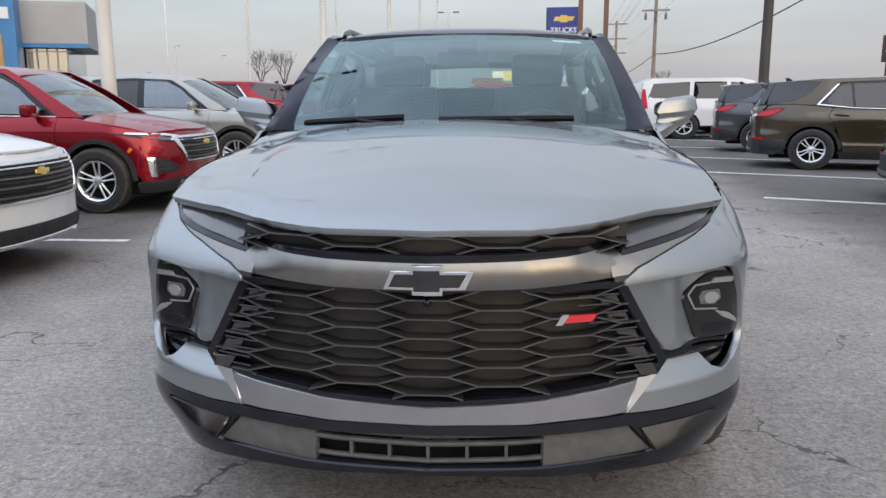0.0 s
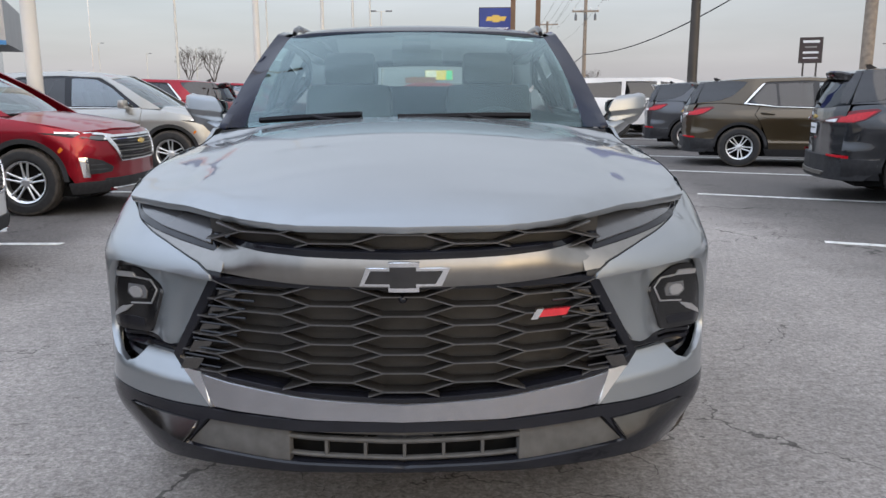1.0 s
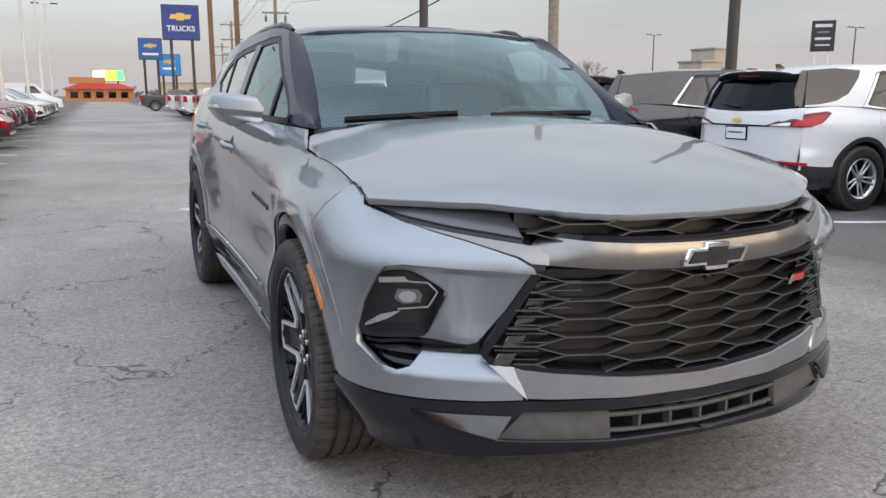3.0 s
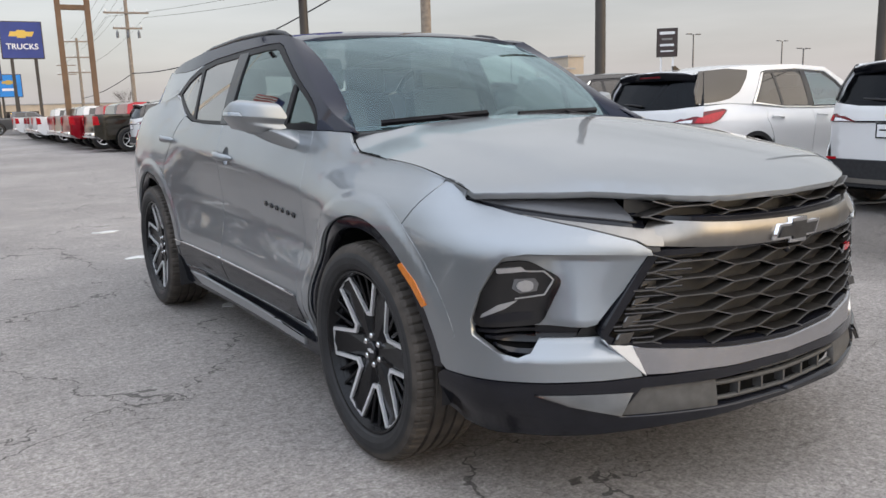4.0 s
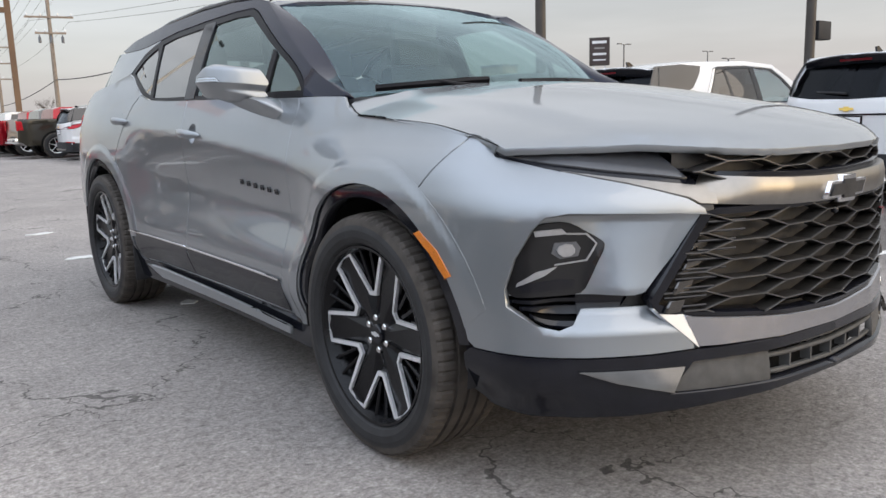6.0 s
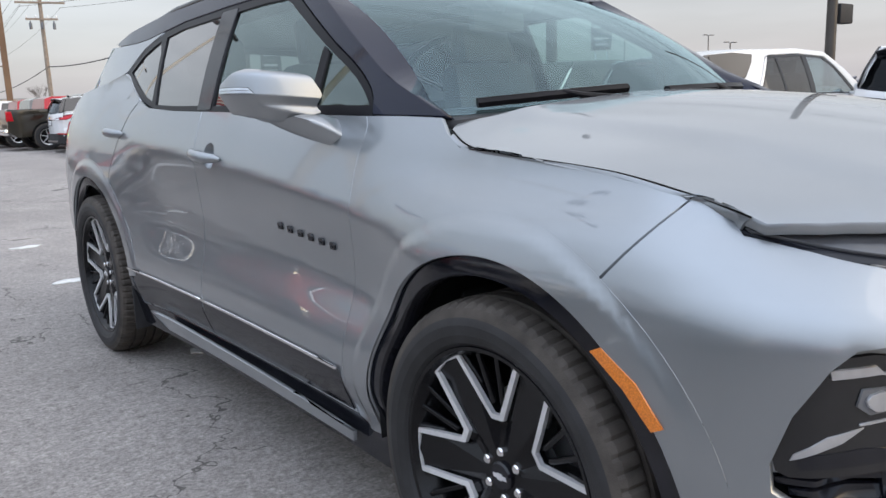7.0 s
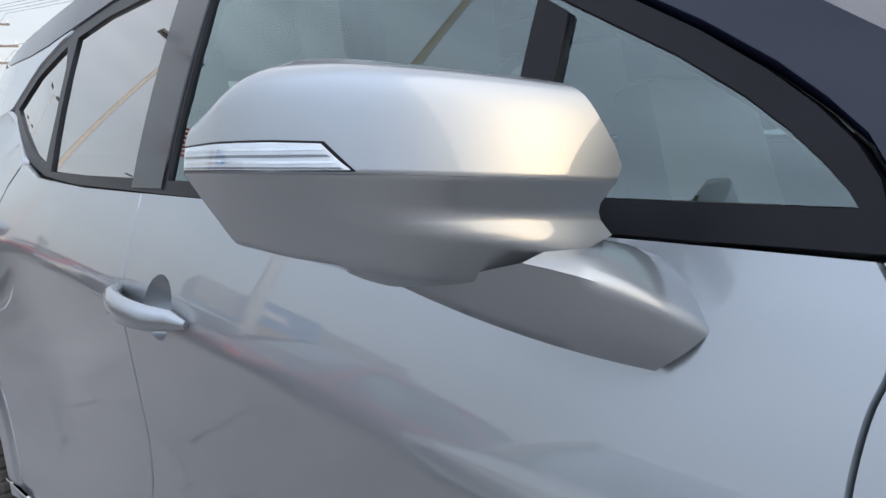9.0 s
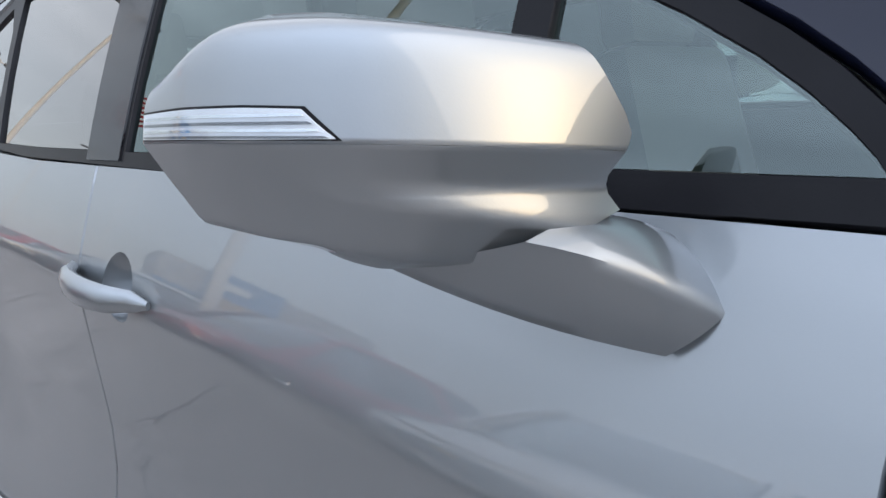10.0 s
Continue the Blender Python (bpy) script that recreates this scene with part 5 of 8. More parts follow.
def mirror_fn(s, v):
    x, y = mirror_x(s), mirror_y(s)
    taper = smooth(0.265, 0.365, s)
    up, low = np.maximum(v, 0), np.maximum(-v, 0)
    tall = 0.066 - 0.030 * taper
    face, roll = stretch(up, tall, 0.012), ramp_up(up - tall, 0.012)
    first = 0.026
    ledge = 0.026 * np.clip((0.224 - s) / 0.17, 0, 1)
    belly = 0.047 - 0.5 * ledge - 0.006 * taper
    l1 = stretch(low, first, 0.003)
    l2 = stretch(low - first, ledge, 0.003)
    l3 = stretch(low - first - ledge, belly, 0.008)
    l4 = ramp_up(low - first - ledge - belly, 0.008)
    d = 0.10 * face + roll + 0.52 * l1 - 0.34 * l2 + 0.62 * l3 + l4
    z = 1.181 + 0.10 * (x - 0.86) + 0.995 * face + 0.13 * roll - 0.86 * l1 - 0.94 * l2 - 0.78 * l3 - 0.12 * l4
    dx, dy = np.clip(x, 0.88, 0.99) - x, np.maximum(1.80 - y, 0.004)
    n = np.maximum(np.hypot(dx, dy), 1e-6)
    k = np.where(d > 0, n * (1 - np.exp(-np.maximum(d, 0) / n)), d)
    return np.stack([x + dx / n * k, y + dy / n * k, z], 1)


def mirror(sx):
    c = (0.97, 1.78, 1.205)
    arm = bmesh.new()
    J, R, T, B, F, M = (Vector(q) for q in ((0.866, 1.692, 1.147), (0.812, 1.664, 1.122), (0.836, 1.627, 1.088), (0.857, 1.655, 1.062), (0.980, 1.760, 1.127), (0.944, 1.687, 1.143)))
    n = 8

    def edge(a, b, k, bulge):
        return a.lerp(b, k) + Vector(bulge) * (4 * k * (1 - k))
    ridge = [edge(M, T, k / n, (0.0, -0.004, 0.005)) for k in range(n + 1)]
    far = [edge(J, R, k / n, (0.0, 0.0, 0.004)) for k in range(n + 1)]
    low = [edge(F, B, k / n, (0.004, 0.0, -0.004)) for k in range(n + 1)]
    rows = [[q + Vector((-0.02, 0.05, -0.006)) for q in far]]
    rows += [[b.lerp(a, v / 6) + Vector((0, -0.002, 0.004)) * math.sin(math.pi * v / 6) for a, b in zip(ridge, far)] for v in range(6)]
    rows += [[a.lerp(b, v / 6) + Vector((0.003, -0.003, 0)) * math.sin(math.pi * v / 6) for a, b in zip(ridge, low)] for v in range(7)]
    rows += [[q + Vector((-0.03, 0.08, 0.03)) for q in low]]
    vs = [[arm.verts.new(q) for q in r] for r in rows]
    for a, b in zip(vs, vs[1:]):
        for k in range(n):
            arm.faces.new((a[k], a[k + 1], b[k + 1], b[k]))
    for v in arm.verts:
        v.co.x *= sx
    mi = part("door_mirror", arm, PAINT, hero, "silver-grey door mirror with a clear turn lamp strip", soft=70)
    inner_top = [(0.330, 0.095), (0.28, 0.112), (0.20, 0.118), (0.10, 0.115), (0.070, 0.100), (0.057, 0.078), (0.045, 0.055), (0.029, 0.026), (0.026, 0.014), (0.032, 0.0004)]
    panel("mirror_cap", PAINT, mi, [(0.350, 0.0004), (0.350, 0.030), (0.348, 0.060)] + inner_top, mirror_fn, step=0.006, thick=0.02, sx=sx, centre=c)
    panel("mirror_shell", PAINT, mi, [(0.032, -0.0004), (0.037, -0.018), (0.034, -0.030), (0.027, -0.040), (0.081, -0.0575), (0.126, -0.085), (0.150, -0.125), (0.22, -0.130), (0.30, -0.115), (0.350, -0.085), (0.350, -0.0004)], mirror_fn, step=0.006, thick=0.02, sx=sx, centre=c)
    lamp = [(0.204, 0.0045), (0.25, 0.0035), (0.30, 0.0035), (0.345, 0.0035), (0.345, 0.0215), (0.30, 0.0225), (0.25, 0.0225), (0.219, 0.0215)]

    def proud(d):
        """The shell's surface, raised by d."""
        def f(u, v):
            q = mirror_fn(u, v)
            q[:, 0] += d * 0.5
            q[:, 1] -= d
            return q
        return f
    panel("lamp_bed", SATIN_BLACK, mi, [(0.201, 0.0030), (0.345, 0.0022), (0.345, 0.0228), (0.30, 0.0240), (0.25, 0.0240), (0.217, 0.0230)], proud(0.0006), step=0.010, thick=0.002, sx=sx, centre=c)
    panel("turn_lamp", LAMP_CLEAR, mi, lamp, proud(0.0014), step=0.010, thick=0.002, sx=sx, centre=c, label="clear ribbed turn lamp")
    for k in range(4):
        a0 = 0.0050 + 0.0043 * k
        panel("lamp_rib", CHROME if k % 2 else LAMP_GREY, mi, [(0.207 + 0.8 * (a0 - 0.0045), a0), (0.25, a0 - 0.0006), (0.344, a0 - 0.0006), (0.344, a0 + 0.0012), (0.25, a0 + 0.0012), (0.208 + 0.8 * (a0 - 0.0030), a0 + 0.0014)], proud(0.0022), step=0.010, thick=0.001, sx=sx, centre=c)
    panel("lamp_cover", LENS, mi, lamp, proud(0.0032), step=0.010, thick=0.0, sx=sx, centre=c)
    g = bmesh.new()
    add_tube(g, [(1.015, 1.765, 1.158), (1.015, 1.765, 1.149)], 0.006, 12)
    for v in g.verts:
        v.co.x *= sx
    part("mirror_camera", g, GLOSS_BLACK, mi)
    g = bmesh.new()
    add_prism(g, [(0.950 + (u - 0.97) * 0.60, 1.205 + (z - 1.205) * 0.62) for u, z in MI_BACK], 0.055, lambda u, v, d: (sx * u, 1.815 + d, v))
    bmesh.ops.bevel(g, geom=list(g.edges), offset=0.006, segments=2, affect="EDGES")
    part("mirror_case", g, GLOSS_BLACK, mi)
    g = bmesh.new()
    add_prism(g, [(0.950 + (u - 0.97) * 0.55, 1.205 + (z - 1.205) * 0.57) for u, z in MI_BACK], 0.004, lambda u, v, d: (sx * u, 1.869 + d, v))
    part("mirror_glass", g, CHROME, mi)


for sx in (-1, 1):
    mirror(sx)


# door handles over round hollows
def bowl(cs, cz, r, deep):
    def f(s, z):
        q = out(flank, 0.0)(s, z)
        k = np.clip(1 - ((s - cs) ** 2 + (z - cz) ** 2) / r ** 2, 0, 1)
        q[:, 0] -= deep * k ** 0.8
        return q
    return f


for sx, door_f, door_r in ((-1, doors_f[0], doors_r[0]), (1, doors_f[1], doors_r[1])):
    for door, y0, z0, lift in ((door_f, 2.435, 1.012, 0.020), (door_r, 3.445, 1.078, 0.014)):
        panel("handle_hollow", PAINT, door, arc(y0 - 0.025, z0 - 0.002, 0.0450, 0, 345, 20), bowl(y0 - 0.025, z0 - 0.002, 0.045, 0.036), step=0.010, thick=0.002, sx=sx)
        bm = bmesh.new()
        path = []
        for k in range(9):
            a = k / 8
            yy = y0 - 0.125 + 0.25 * a
            zz = z0 - lift / 2 + lift * a
            w = float(flank(np.array([yy]), np.array([zz]))[0, 0])
            path.append((sx * (w + 0.004 + 0.034 * math.sin(math.pi * min(max(a * 1.3 - 0.15, 0), 1)) ** 0.5), yy, zz))
        add_tube(bm, path, [0.005, 0.014, 0.018, 0.0195, 0.0200, 0.0195, 0.018, 0.015, 0.006], 12, up=(1, 0, 0), flat=0.65)
        part("handle", bm, PAINT, door, "body-colour pull handle")
    # six small black badge letters as plain blocks
    for k in range(6):
        yy, zz = 1.940 - 0.060 * k, 0.818 - 0.0048 * k
        panel("badge_block", GLOSS_BLACK, door_f, [(yy - 0.0115, zz - 0.0095), (yy + 0.0115, zz - 0.0095), (yy + 0.0115, zz + 0.0095), (yy - 0.0115, zz + 0.0095)], out(flank, 0.006), step=0.02, thick=0.006, sx=sx, holes=[[(yy - 0.0065, zz - 0.0050), (yy + 0.0065, zz - 0.0050), (yy + 0.0065, zz + 0.0015), (yy - 0.0065, zz + 0.0015)]])

# wipers and cowl
panel("cowl", MATT_BLACK, hero, [(-0.76, 1.24), (0.76, 1.24), (0.74, 1.40), (0.35, 1.24), (0, 1.20), (-0.35, 1.24), (-0.74, 1.40)], lambda x, y: np.stack([x, y, 1.128 + 0.02 * (1 - (x / 0.7) ** 2) + 0 * y], 1), step=0.06, thick=0.02)
for x0, x1, x2 in ((-0.10, -0.62, -0.20), (0.52, -0.06, 0.46)):
    bm = bmesh.new()
    def on(x, t, h):
        p = screen_fn(np.array([x]), np.array([t]))[0]
        return (p[0], p[1] - h * 0.6, p[2] + h)
    add_tube(bm, [on(x1 + (x2 - x1) * k / 8, 0.014 + 0.024 * k / 8, 0.020) for k in range(9)], 0.014, 6)
    add_tube(bm, [on(x0, -0.04, 0.014), on((x0 + x1) / 2, 0.0, 0.026), on((x1 + x2) / 2, 0.026, 0.028)], [0.012, 0.009, 0.006], 8)
    part("wiper", bm, SATIN_BLACK, hero, "black windscreen wiper")

# cabin
bm = bmesh.new()
prof = [(1.30, 1.02), (1.34, 1.085), (1.50, 1.115), (1.66, 1.12), (1.74, 1.09), (1.77, 0.95), (1.74, 0.60), (1.30, 0.60)]
add_prism(bm, prof, 1.44, lambda u, v, d: (-0.72 + d, u, v))
bmesh.ops.bevel(bm, geom=list(bm.edges), offset=0.015, segments=2, affect="EDGES")
part("dashboard", bm, CABIN, hero)
bm = bmesh.new()
add_box(bm, (0.36, 1.64, 1.135), (0.30, 0.16, 0.05), bevel=0.02)
part("instrument_hood", bm, CABIN, hero)
bm = bmesh.new()
ringpts = [(0.36 + 0.185 * math.cos(a), 1.80 - 0.07 * math.sin(a), 1.02 + 0.175 * math.sin(a)) for a in np.linspace(0, 2 * math.pi, 33)]
add_tube(bm, ringpts, 0.014, 8, caps=False)
add_tube(bm, [(0.20, 1.80, 1.02), (0.36, 1.79, 1.0), (0.52, 1.80, 1.02)], 0.02, 6)
part("steering_wheel", bm, CABIN, hero)
bm = bmesh.new()
add_box(bm, (0, 2.6, 0.52), (1.5, 3.0, 0.05))
part("cabin_floor", bm, VOID, hero)


def seat(x, y, wide, heads):
    bm = bmesh.new()
    add_box(bm, (x, y - 0.25, 0.72), (wide, 0.52, 0.18), bevel=0.05)
    add_box(bm, (x, y + 0.06, 1.03), (wide * 0.96, 0.14, 0.58), Matrix.Rotation(radians(-14), 4, "X"), bevel=0.05, taper=0.86)
    st = part("seat", bm, SEAT, hero)
    for hx in heads:
        b2 = bmesh.new()
        add_box(b2, (x + hx, y + 0.16, 1.395), (0.27, 0.10, 0.17), Matrix.Rotation(radians(-8), 4, "X"), bevel=0.035)
        part("headrest", b2, SEAT, st)


seat(-0.37, 2.28, 0.54, (0,))
seat(0.37, 2.28, 0.54, (0,))
seat(0.0, 3.25, 1.36, (-0.42, 0.42))
bm = bmesh.new()
add_box(bm, (0.0, 1.93, 1.435), (0.24, 0.035, 0.075), bevel=0.015)
add_tube(bm, [(0, 1.91, 1.49), (0, 1.925, 1.45)], 0.012, 6)
part("rear_view_mirror", bm, CABIN, hero)
bm = bmesh.new()
add_box(bm, (0.0, 1.86, 1.492), (0.13, 0.11, 0.045), Matrix.Rotation(radians(28), 4, "X"), bevel=0.012)
part("camera_housing", bm, MATT_BLACK, hero)
for sx in (-1, 1):
    panel("door_lining", CABIN, hero, [(1.5, 1.15), (3.4, 1.16), (3.4, 0.6), (1.5, 0.6)], lambda s, z: np.stack([0.76 + 0 * s, s, z], 1), step=0.2, thick=0.03, sx=sx)
    panel("head_lining", CABIN, hero, [(2.1, 1.50), (4.0, 1.45), (4.0, 1.50), (3.0, 1.56), (2.1, 1.54)], lambda s, z: np.stack([0.60 + 0 * s, s, z], 1), step=0.2, thick=0.02, sx=sx)


# ---- the parked cars ----
def make_body(plan, bands, hubs, hub_z):
    """Side surface of a car from its outline in plan and offset bands (start, full, curve over z)."""
    l = np.concatenate([[0], np.cumsum([math.hypot(b[0] - a[0], b[1] - a[1]) for a, b in zip(plan, plan[1:])])])
    mid = [i for i, p in enumerate(plan) if 0.6 < p[1] < plan[-1][1] - 0.6]
    l = l - np.interp(2.0, [plan[i][1] for i in mid], l[mid[0]:mid[-1] + 1]) + 2.0
    pw, py = curve([(s, p[0]) for s, p in zip(l, plan)]), curve([(s, p[1]) for s, p in zip(l, plan)])

    def fn(s, z):
        e = 0.01
        tw, ty = pw(s + e) - pw(s - e), py(s + e) - py(s - e)
        n = np.maximum(np.hypot(tw, ty), 1e-9)
        o = bands[0][2](z)
        for a, b, c in bands[1:]:
            k = smooth(a, b, s)
            o = o * (1 - k) + c(z) * k
        return np.stack([pw(s) - o * ty / n, py(s) + o * tw / n, z + 0 * s], 1)

    half = int(np.argmax([p[0] for p in plan]))
    return fn, (lambda w: float(np.interp(w, [p[0] for p in plan[:half + 1]], l[:half + 1]))), (lambda w: float(np.interp(-w, [-p[0] for p in plan[half:]], l[half:])))


def spoke_wheel(R, rim, width, spokes, mats, twin=True):
    """Meshes of a plain alloy wheel."""
    m = {"tyre": tyre_mesh(R, rim, width, 72)}
    bm = bmesh.new()
    x = -width / 2
    add_lathe(bm, [(0.09, rim), (0.02, rim - 0.03), (x + 0.03, rim - 0.022), (x + 0.008, rim), (x + 0.002, rim - 0.004), (x + 0.012, rim - 0.018)], 40)
    m["rim"] = bm_mesh("rim", bm, mats[0])
    bm = bmesh.new()
    for da in ((-13, 13) if twin else (0,)):
        p, q = polar(0.045, da * 1.6), polar(rim - 0.012, da * (0.75 if twin else 1))
        add_tube(bm, [(x + 0.045, *p), (x + 0.030, *[(a + b) / 2 for a, b in zip(p, q)]), (x + 0.018, *q)], [0.016, 0.012, 0.012], 6)
    m["spoke"] = bm_mesh("spoke", bm, mats[0], 60)
    bm = bmesh.new()
    add_lathe(bm, [(x + 0.025, 0.001), (x + 0.025, 0.03), (x + 0.035, 0.055), (x + 0.07, 0.06)], 20)
    m["hub"] = bm_mesh("hub", bm, mats[0])
    bm = bmesh.new()
    add_lathe(bm, [(x + 0.09, 0.02), (x + 0.09, rim - 0.01)], 32)
    m["shield"] = bm_mesh("brake_shield", bm, VOID)
    m["n"] = spokes
    return m


def put_wheel(m, parent, x, y, z, spin, label):
    wh = mesh_part("wheel", m["rim"], None, parent, label)
    wh.matrix_local = Matrix.Translation((x, y, z)) @ (Matrix() if x < 0 else Matrix.Rotation(math.pi, 4, "Z")) @ Matrix.Rotation(radians(spin), 4, "X")
    for nm in ("tyre", "hub", "shield"):
        mesh_part("brake_shield" if nm == "shield" else nm, m[nm], None, wh)
    for k in range(m["n"]):
        mesh_part("spoke", m["spoke"], None, wh).matrix_basis = Matrix.Rotation(2 * math.pi * k / m["n"], 4, "X")


CW = spoke_wheel(0.358, 0.225, 0.225, 5, (ALLOY,))
TW = spoke_wheel(0.41, 0.25, 0.27, 6, (ALLOY,), False)
BW = spoke_wheel(0.35, 0.245, 0.24, 10, (WHEEL_BLACK,), False)


def crossover(paint):
    """A compact crossover: nose at y = 0, tail at y = 4.65."""
    car = empty("parked_crossover")
    HF, HR, HZ, L = 0.92, 3.645, 0.358, 4.65
    plan = [(0.0, 0.0), (0.30, 0.02), (0.55, 0.075), (0.72, 0.18), (0.82, 0.32), (0.875, 0.52), (0.90, 0.9), (0.895, 1.4), (0.895, 2.3), (0.905, 3.2), (0.905, 3.7), (0.88, 4.15), (0.80, 4.45), (0.60, 4.58), (0.30, 4.635), (0.0, L)]
    nose = curve([(0.15, 0.10), (0.22, 0.04), (0.35, 0.0), (0.55, 0.0), (0.72, 0.02), (0.82, 0.05), (0.92, 0.12), (1.0, 0.22)])
    side = curve([(0.15, 0.07), (0.30, 0.02), (0.42, 0.0), (0.52, 0.02), (0.70, 0.01), (0.85, 0.0), (0.95, 0.018), (1.03, 0.05), (1.1, 0.10), (1.2, 0.16)])
    tail = curve([(0.15, 0.10), (0.30, 0.03), (0.45, 0.0), (0.62, 0.0), (0.72, 0.03), (0.92, 0.03), (1.0, 0.06), (1.1, 0.12), (1.2, 0.18)])
    fn, sf, sr = make_body(plan, [(0, 0, nose), (0.25, 0.75, side), (4.0, 4.45, tail)], (HF, HR), HZ)
    hoodc = curve([(-0.05, 0.845), (0.1, 0.895), (0.25, 0.945), (0.5, 0.995), (0.8, 1.04), (1.2, 1.085)])
    hoode = curve([(-0.05, 0.82), (0.3, 0.865), (0.6, 0.935), (1.2, 1.03)])
    belt = curve([(1.0, 0.80), (1.6, 0.835), (2.5, 0.845), (3.4, 0.84), (4.0, 0.80), (4.6, 0.70)])

    def hood(x, y):
        t = np.abs(x) / 0.80
        return np.stack([x, y, hoodc(y) - (hoodc(y) - hoode(y)) * t ** 2.2 + 0.012 * smooth(0.62, 0.52, t)], 1)

    def cab(y, z):
        h = np.maximum(z - 1.05, -0.05)
        return np.stack([belt(y) - 0.24 * h - 0.22 * h * h, y, z + 0 * y], 1)

    roofc = curve([(1.75, 1.50), (2.0, 1.575), (2.6, 1.625), (3.3, 1.615), (4.0, 1.56), (4.3, 1.53)])

    def roof(x, y):
        t = np.abs(x) / 0.62
        return np.stack([x, y, roofc(y) - 0.05 * t ** 2.5], 1)

    def screen(x, t):
        yb, yt = 1.02 + 0.22 * (x / 0.72) ** 2, 1.80 + 0.10 * (x / 0.6) ** 2
        return np.stack([x, yb + (yt - yb) * t, 1.075 - 0.02 * (x / 0.72) ** 2 + (0.445 - 0.02 * (x / 0.6) ** 2) * t + 0.03 * np.sin(np.pi * np.clip(t, 0, 1))], 1)

    def hatch(x, z):
        y = np.interp(np.abs(x), [p[0] for p in plan[:9:-1]], [p[1] for p in plan[:9:-1]])
        return np.stack([x, y - 0.03 - 0.16 * np.maximum(z - 0.95, 0) - 0.42 * np.maximum(z - 1.08, 0), z + 0 * x], 1)

    def front(x, z):
        y = np.interp(np.abs(x), [p[0] for p in plan[:7]], [p[1] for p in plan[:7]])
        return np.stack([x, y + nose(z), z + 0 * x], 1)
    st = 0.075
    panel("hood", paint, car, [(x, 0.075 + 0.28 * (abs(x) / 0.8) ** 2.2) for x in np.linspace(-0.78, 0.78, 13)] + [(0.80, 0.8), (0.80, 1.2), (0.70, 1.22), (0, 1.08), (-0.70, 1.22), (-0.80, 1.2), (-0.80, 0.8)], hood, step=st, thick=0.02)
    panel("roof", paint, car, [(-0.58, 1.86), (0, 1.78), (0.58, 1.86), (0.62, 2.2), (0.62, 3.4), (0.59, 4.28), (0.56, 4.40), (0, 4.50), (-0.56, 4.40), (-0.59, 4.28), (-0.62, 3.4), (-0.62, 2.2)], roof, step=0.12, thick=0.02)
    ws = panel("windscreen", GLASS_SCREEN, car, [(-0.72, 0), (0, 0), (0.72, 0), (0.60, 1), (0, 1), (-0.60, 1)], screen, step=0.12, thick=0)
    panel("tailgate", paint, car, [(-0.74, 0.51), (0.74, 0.51), (0.765, 0.80), (0.755, 0.98), (0.75, 1.125), (0.40, 1.088), (0, 1.078), (-0.40, 1.088), (-0.75, 1.125), (-0.755, 0.98), (-0.765, 0.80)], hatch, step=st)
    panel("tailgate_line", GLOSS_BLACK, car, [(-0.44, 0.918), (0.44, 0.918), (0.44, 0.934), (-0.44, 0.934)], lambda x, z: hatch(x, z) + np.array([0, 0.008, 0]), step=0.1, thick=0.01)
    panel("rear_window", GLASS_REAR, car, [(-0.74, 1.13), (-0.40, 1.092), (0, 1.082), (0.40, 1.092), (0.74, 1.13), (0.70, 1.25), (0.62, 1.50), (-0.62, 1.50), (-0.70, 1.25)], lambda x, z: hatch(x, z) + np.array([0, 0.004, 0]), step=0.1, thick=0.02)
    bm = bmesh.new()
    rows = []
    for x in np.linspace(-0.585, 0.585, 15):
        ye = 4.50 - 0.11 * (x / 0.585) ** 2
        zt = roofc(ye) - 0.05 * abs(x / 0.62) ** 2.5 - 0.006
        rows.append([bm.verts.new((x, y, z)) for y, z in ((4.22, zt + 0.004), (ye - 0.01, zt), (ye + 0.006, zt - 0.012), (ye - 0.012, zt - 0.05), (ye - 0.05, zt - 0.095), (4.22, zt - 0.10))])
    for a, b in zip(rows, rows[1:]):
        for k in range(5):
            bm.faces.new((a[k], a[k + 1], b[k + 1], b[k]))
    bm.faces.new(rows[0])
    bm.faces.new(rows[-1])
    part("spoiler", bm, GLOSS_BLACK, car, "gloss black roof spoiler", soft=30)
    panel("brake_lamp", RED_DARK, car, [(-0.16, -0.045), (0.16, -0.045), (0.16, -0.025), (-0.16, -0.025)], lambda x, v: np.stack([x, 4.507 - 0.11 * (x / 0.585) ** 2 + 0.35 * v, 1.502 + v], 1), step=0.1, thick=0.004)
    panel("tail_bumper", MATT_BLACK, car, [(-0.86, 0.26), (0.86, 0.26), (0.885, 0.40), (0.885, 0.50), (0.70, 0.535), (-0.70, 0.535), (-0.885, 0.50), (-0.885, 0.40)], lambda x, z: hatch(x, z) + np.array([0, 0.035, 0]), step=0.1, thick=0.05)
    panel("tail_trim", DARK_CHROME, car, [(-0.50, 0.30), (0.50, 0.30), (0.56, 0.345), (-0.56, 0.345)], lambda x, z: hatch(x, z) + np.array([0, 0.050, 0]), step=0.1, thick=0.02)
    frame_ob = panel("plate_frame", GLOSS_BLACK, car, [(-0.165, 0.762), (0.165, 0.762), (0.165, 0.912), (-0.165, 0.912)], lambda x, z: hatch(x, z) + np.array([0, 0.010, 0]), step=0.1, thick=0.012)
    plate = panel("plate", SIGN_WHITE, frame_ob, [(-0.148, 0.776), (0.148, 0.776), (0.148, 0.900), (-0.148, 0.900)], lambda x, z: hatch(x, z) + np.array([0, 0.014, 0]), step=0.1, thick=0.004, label="white dealer plate with a grey bar")
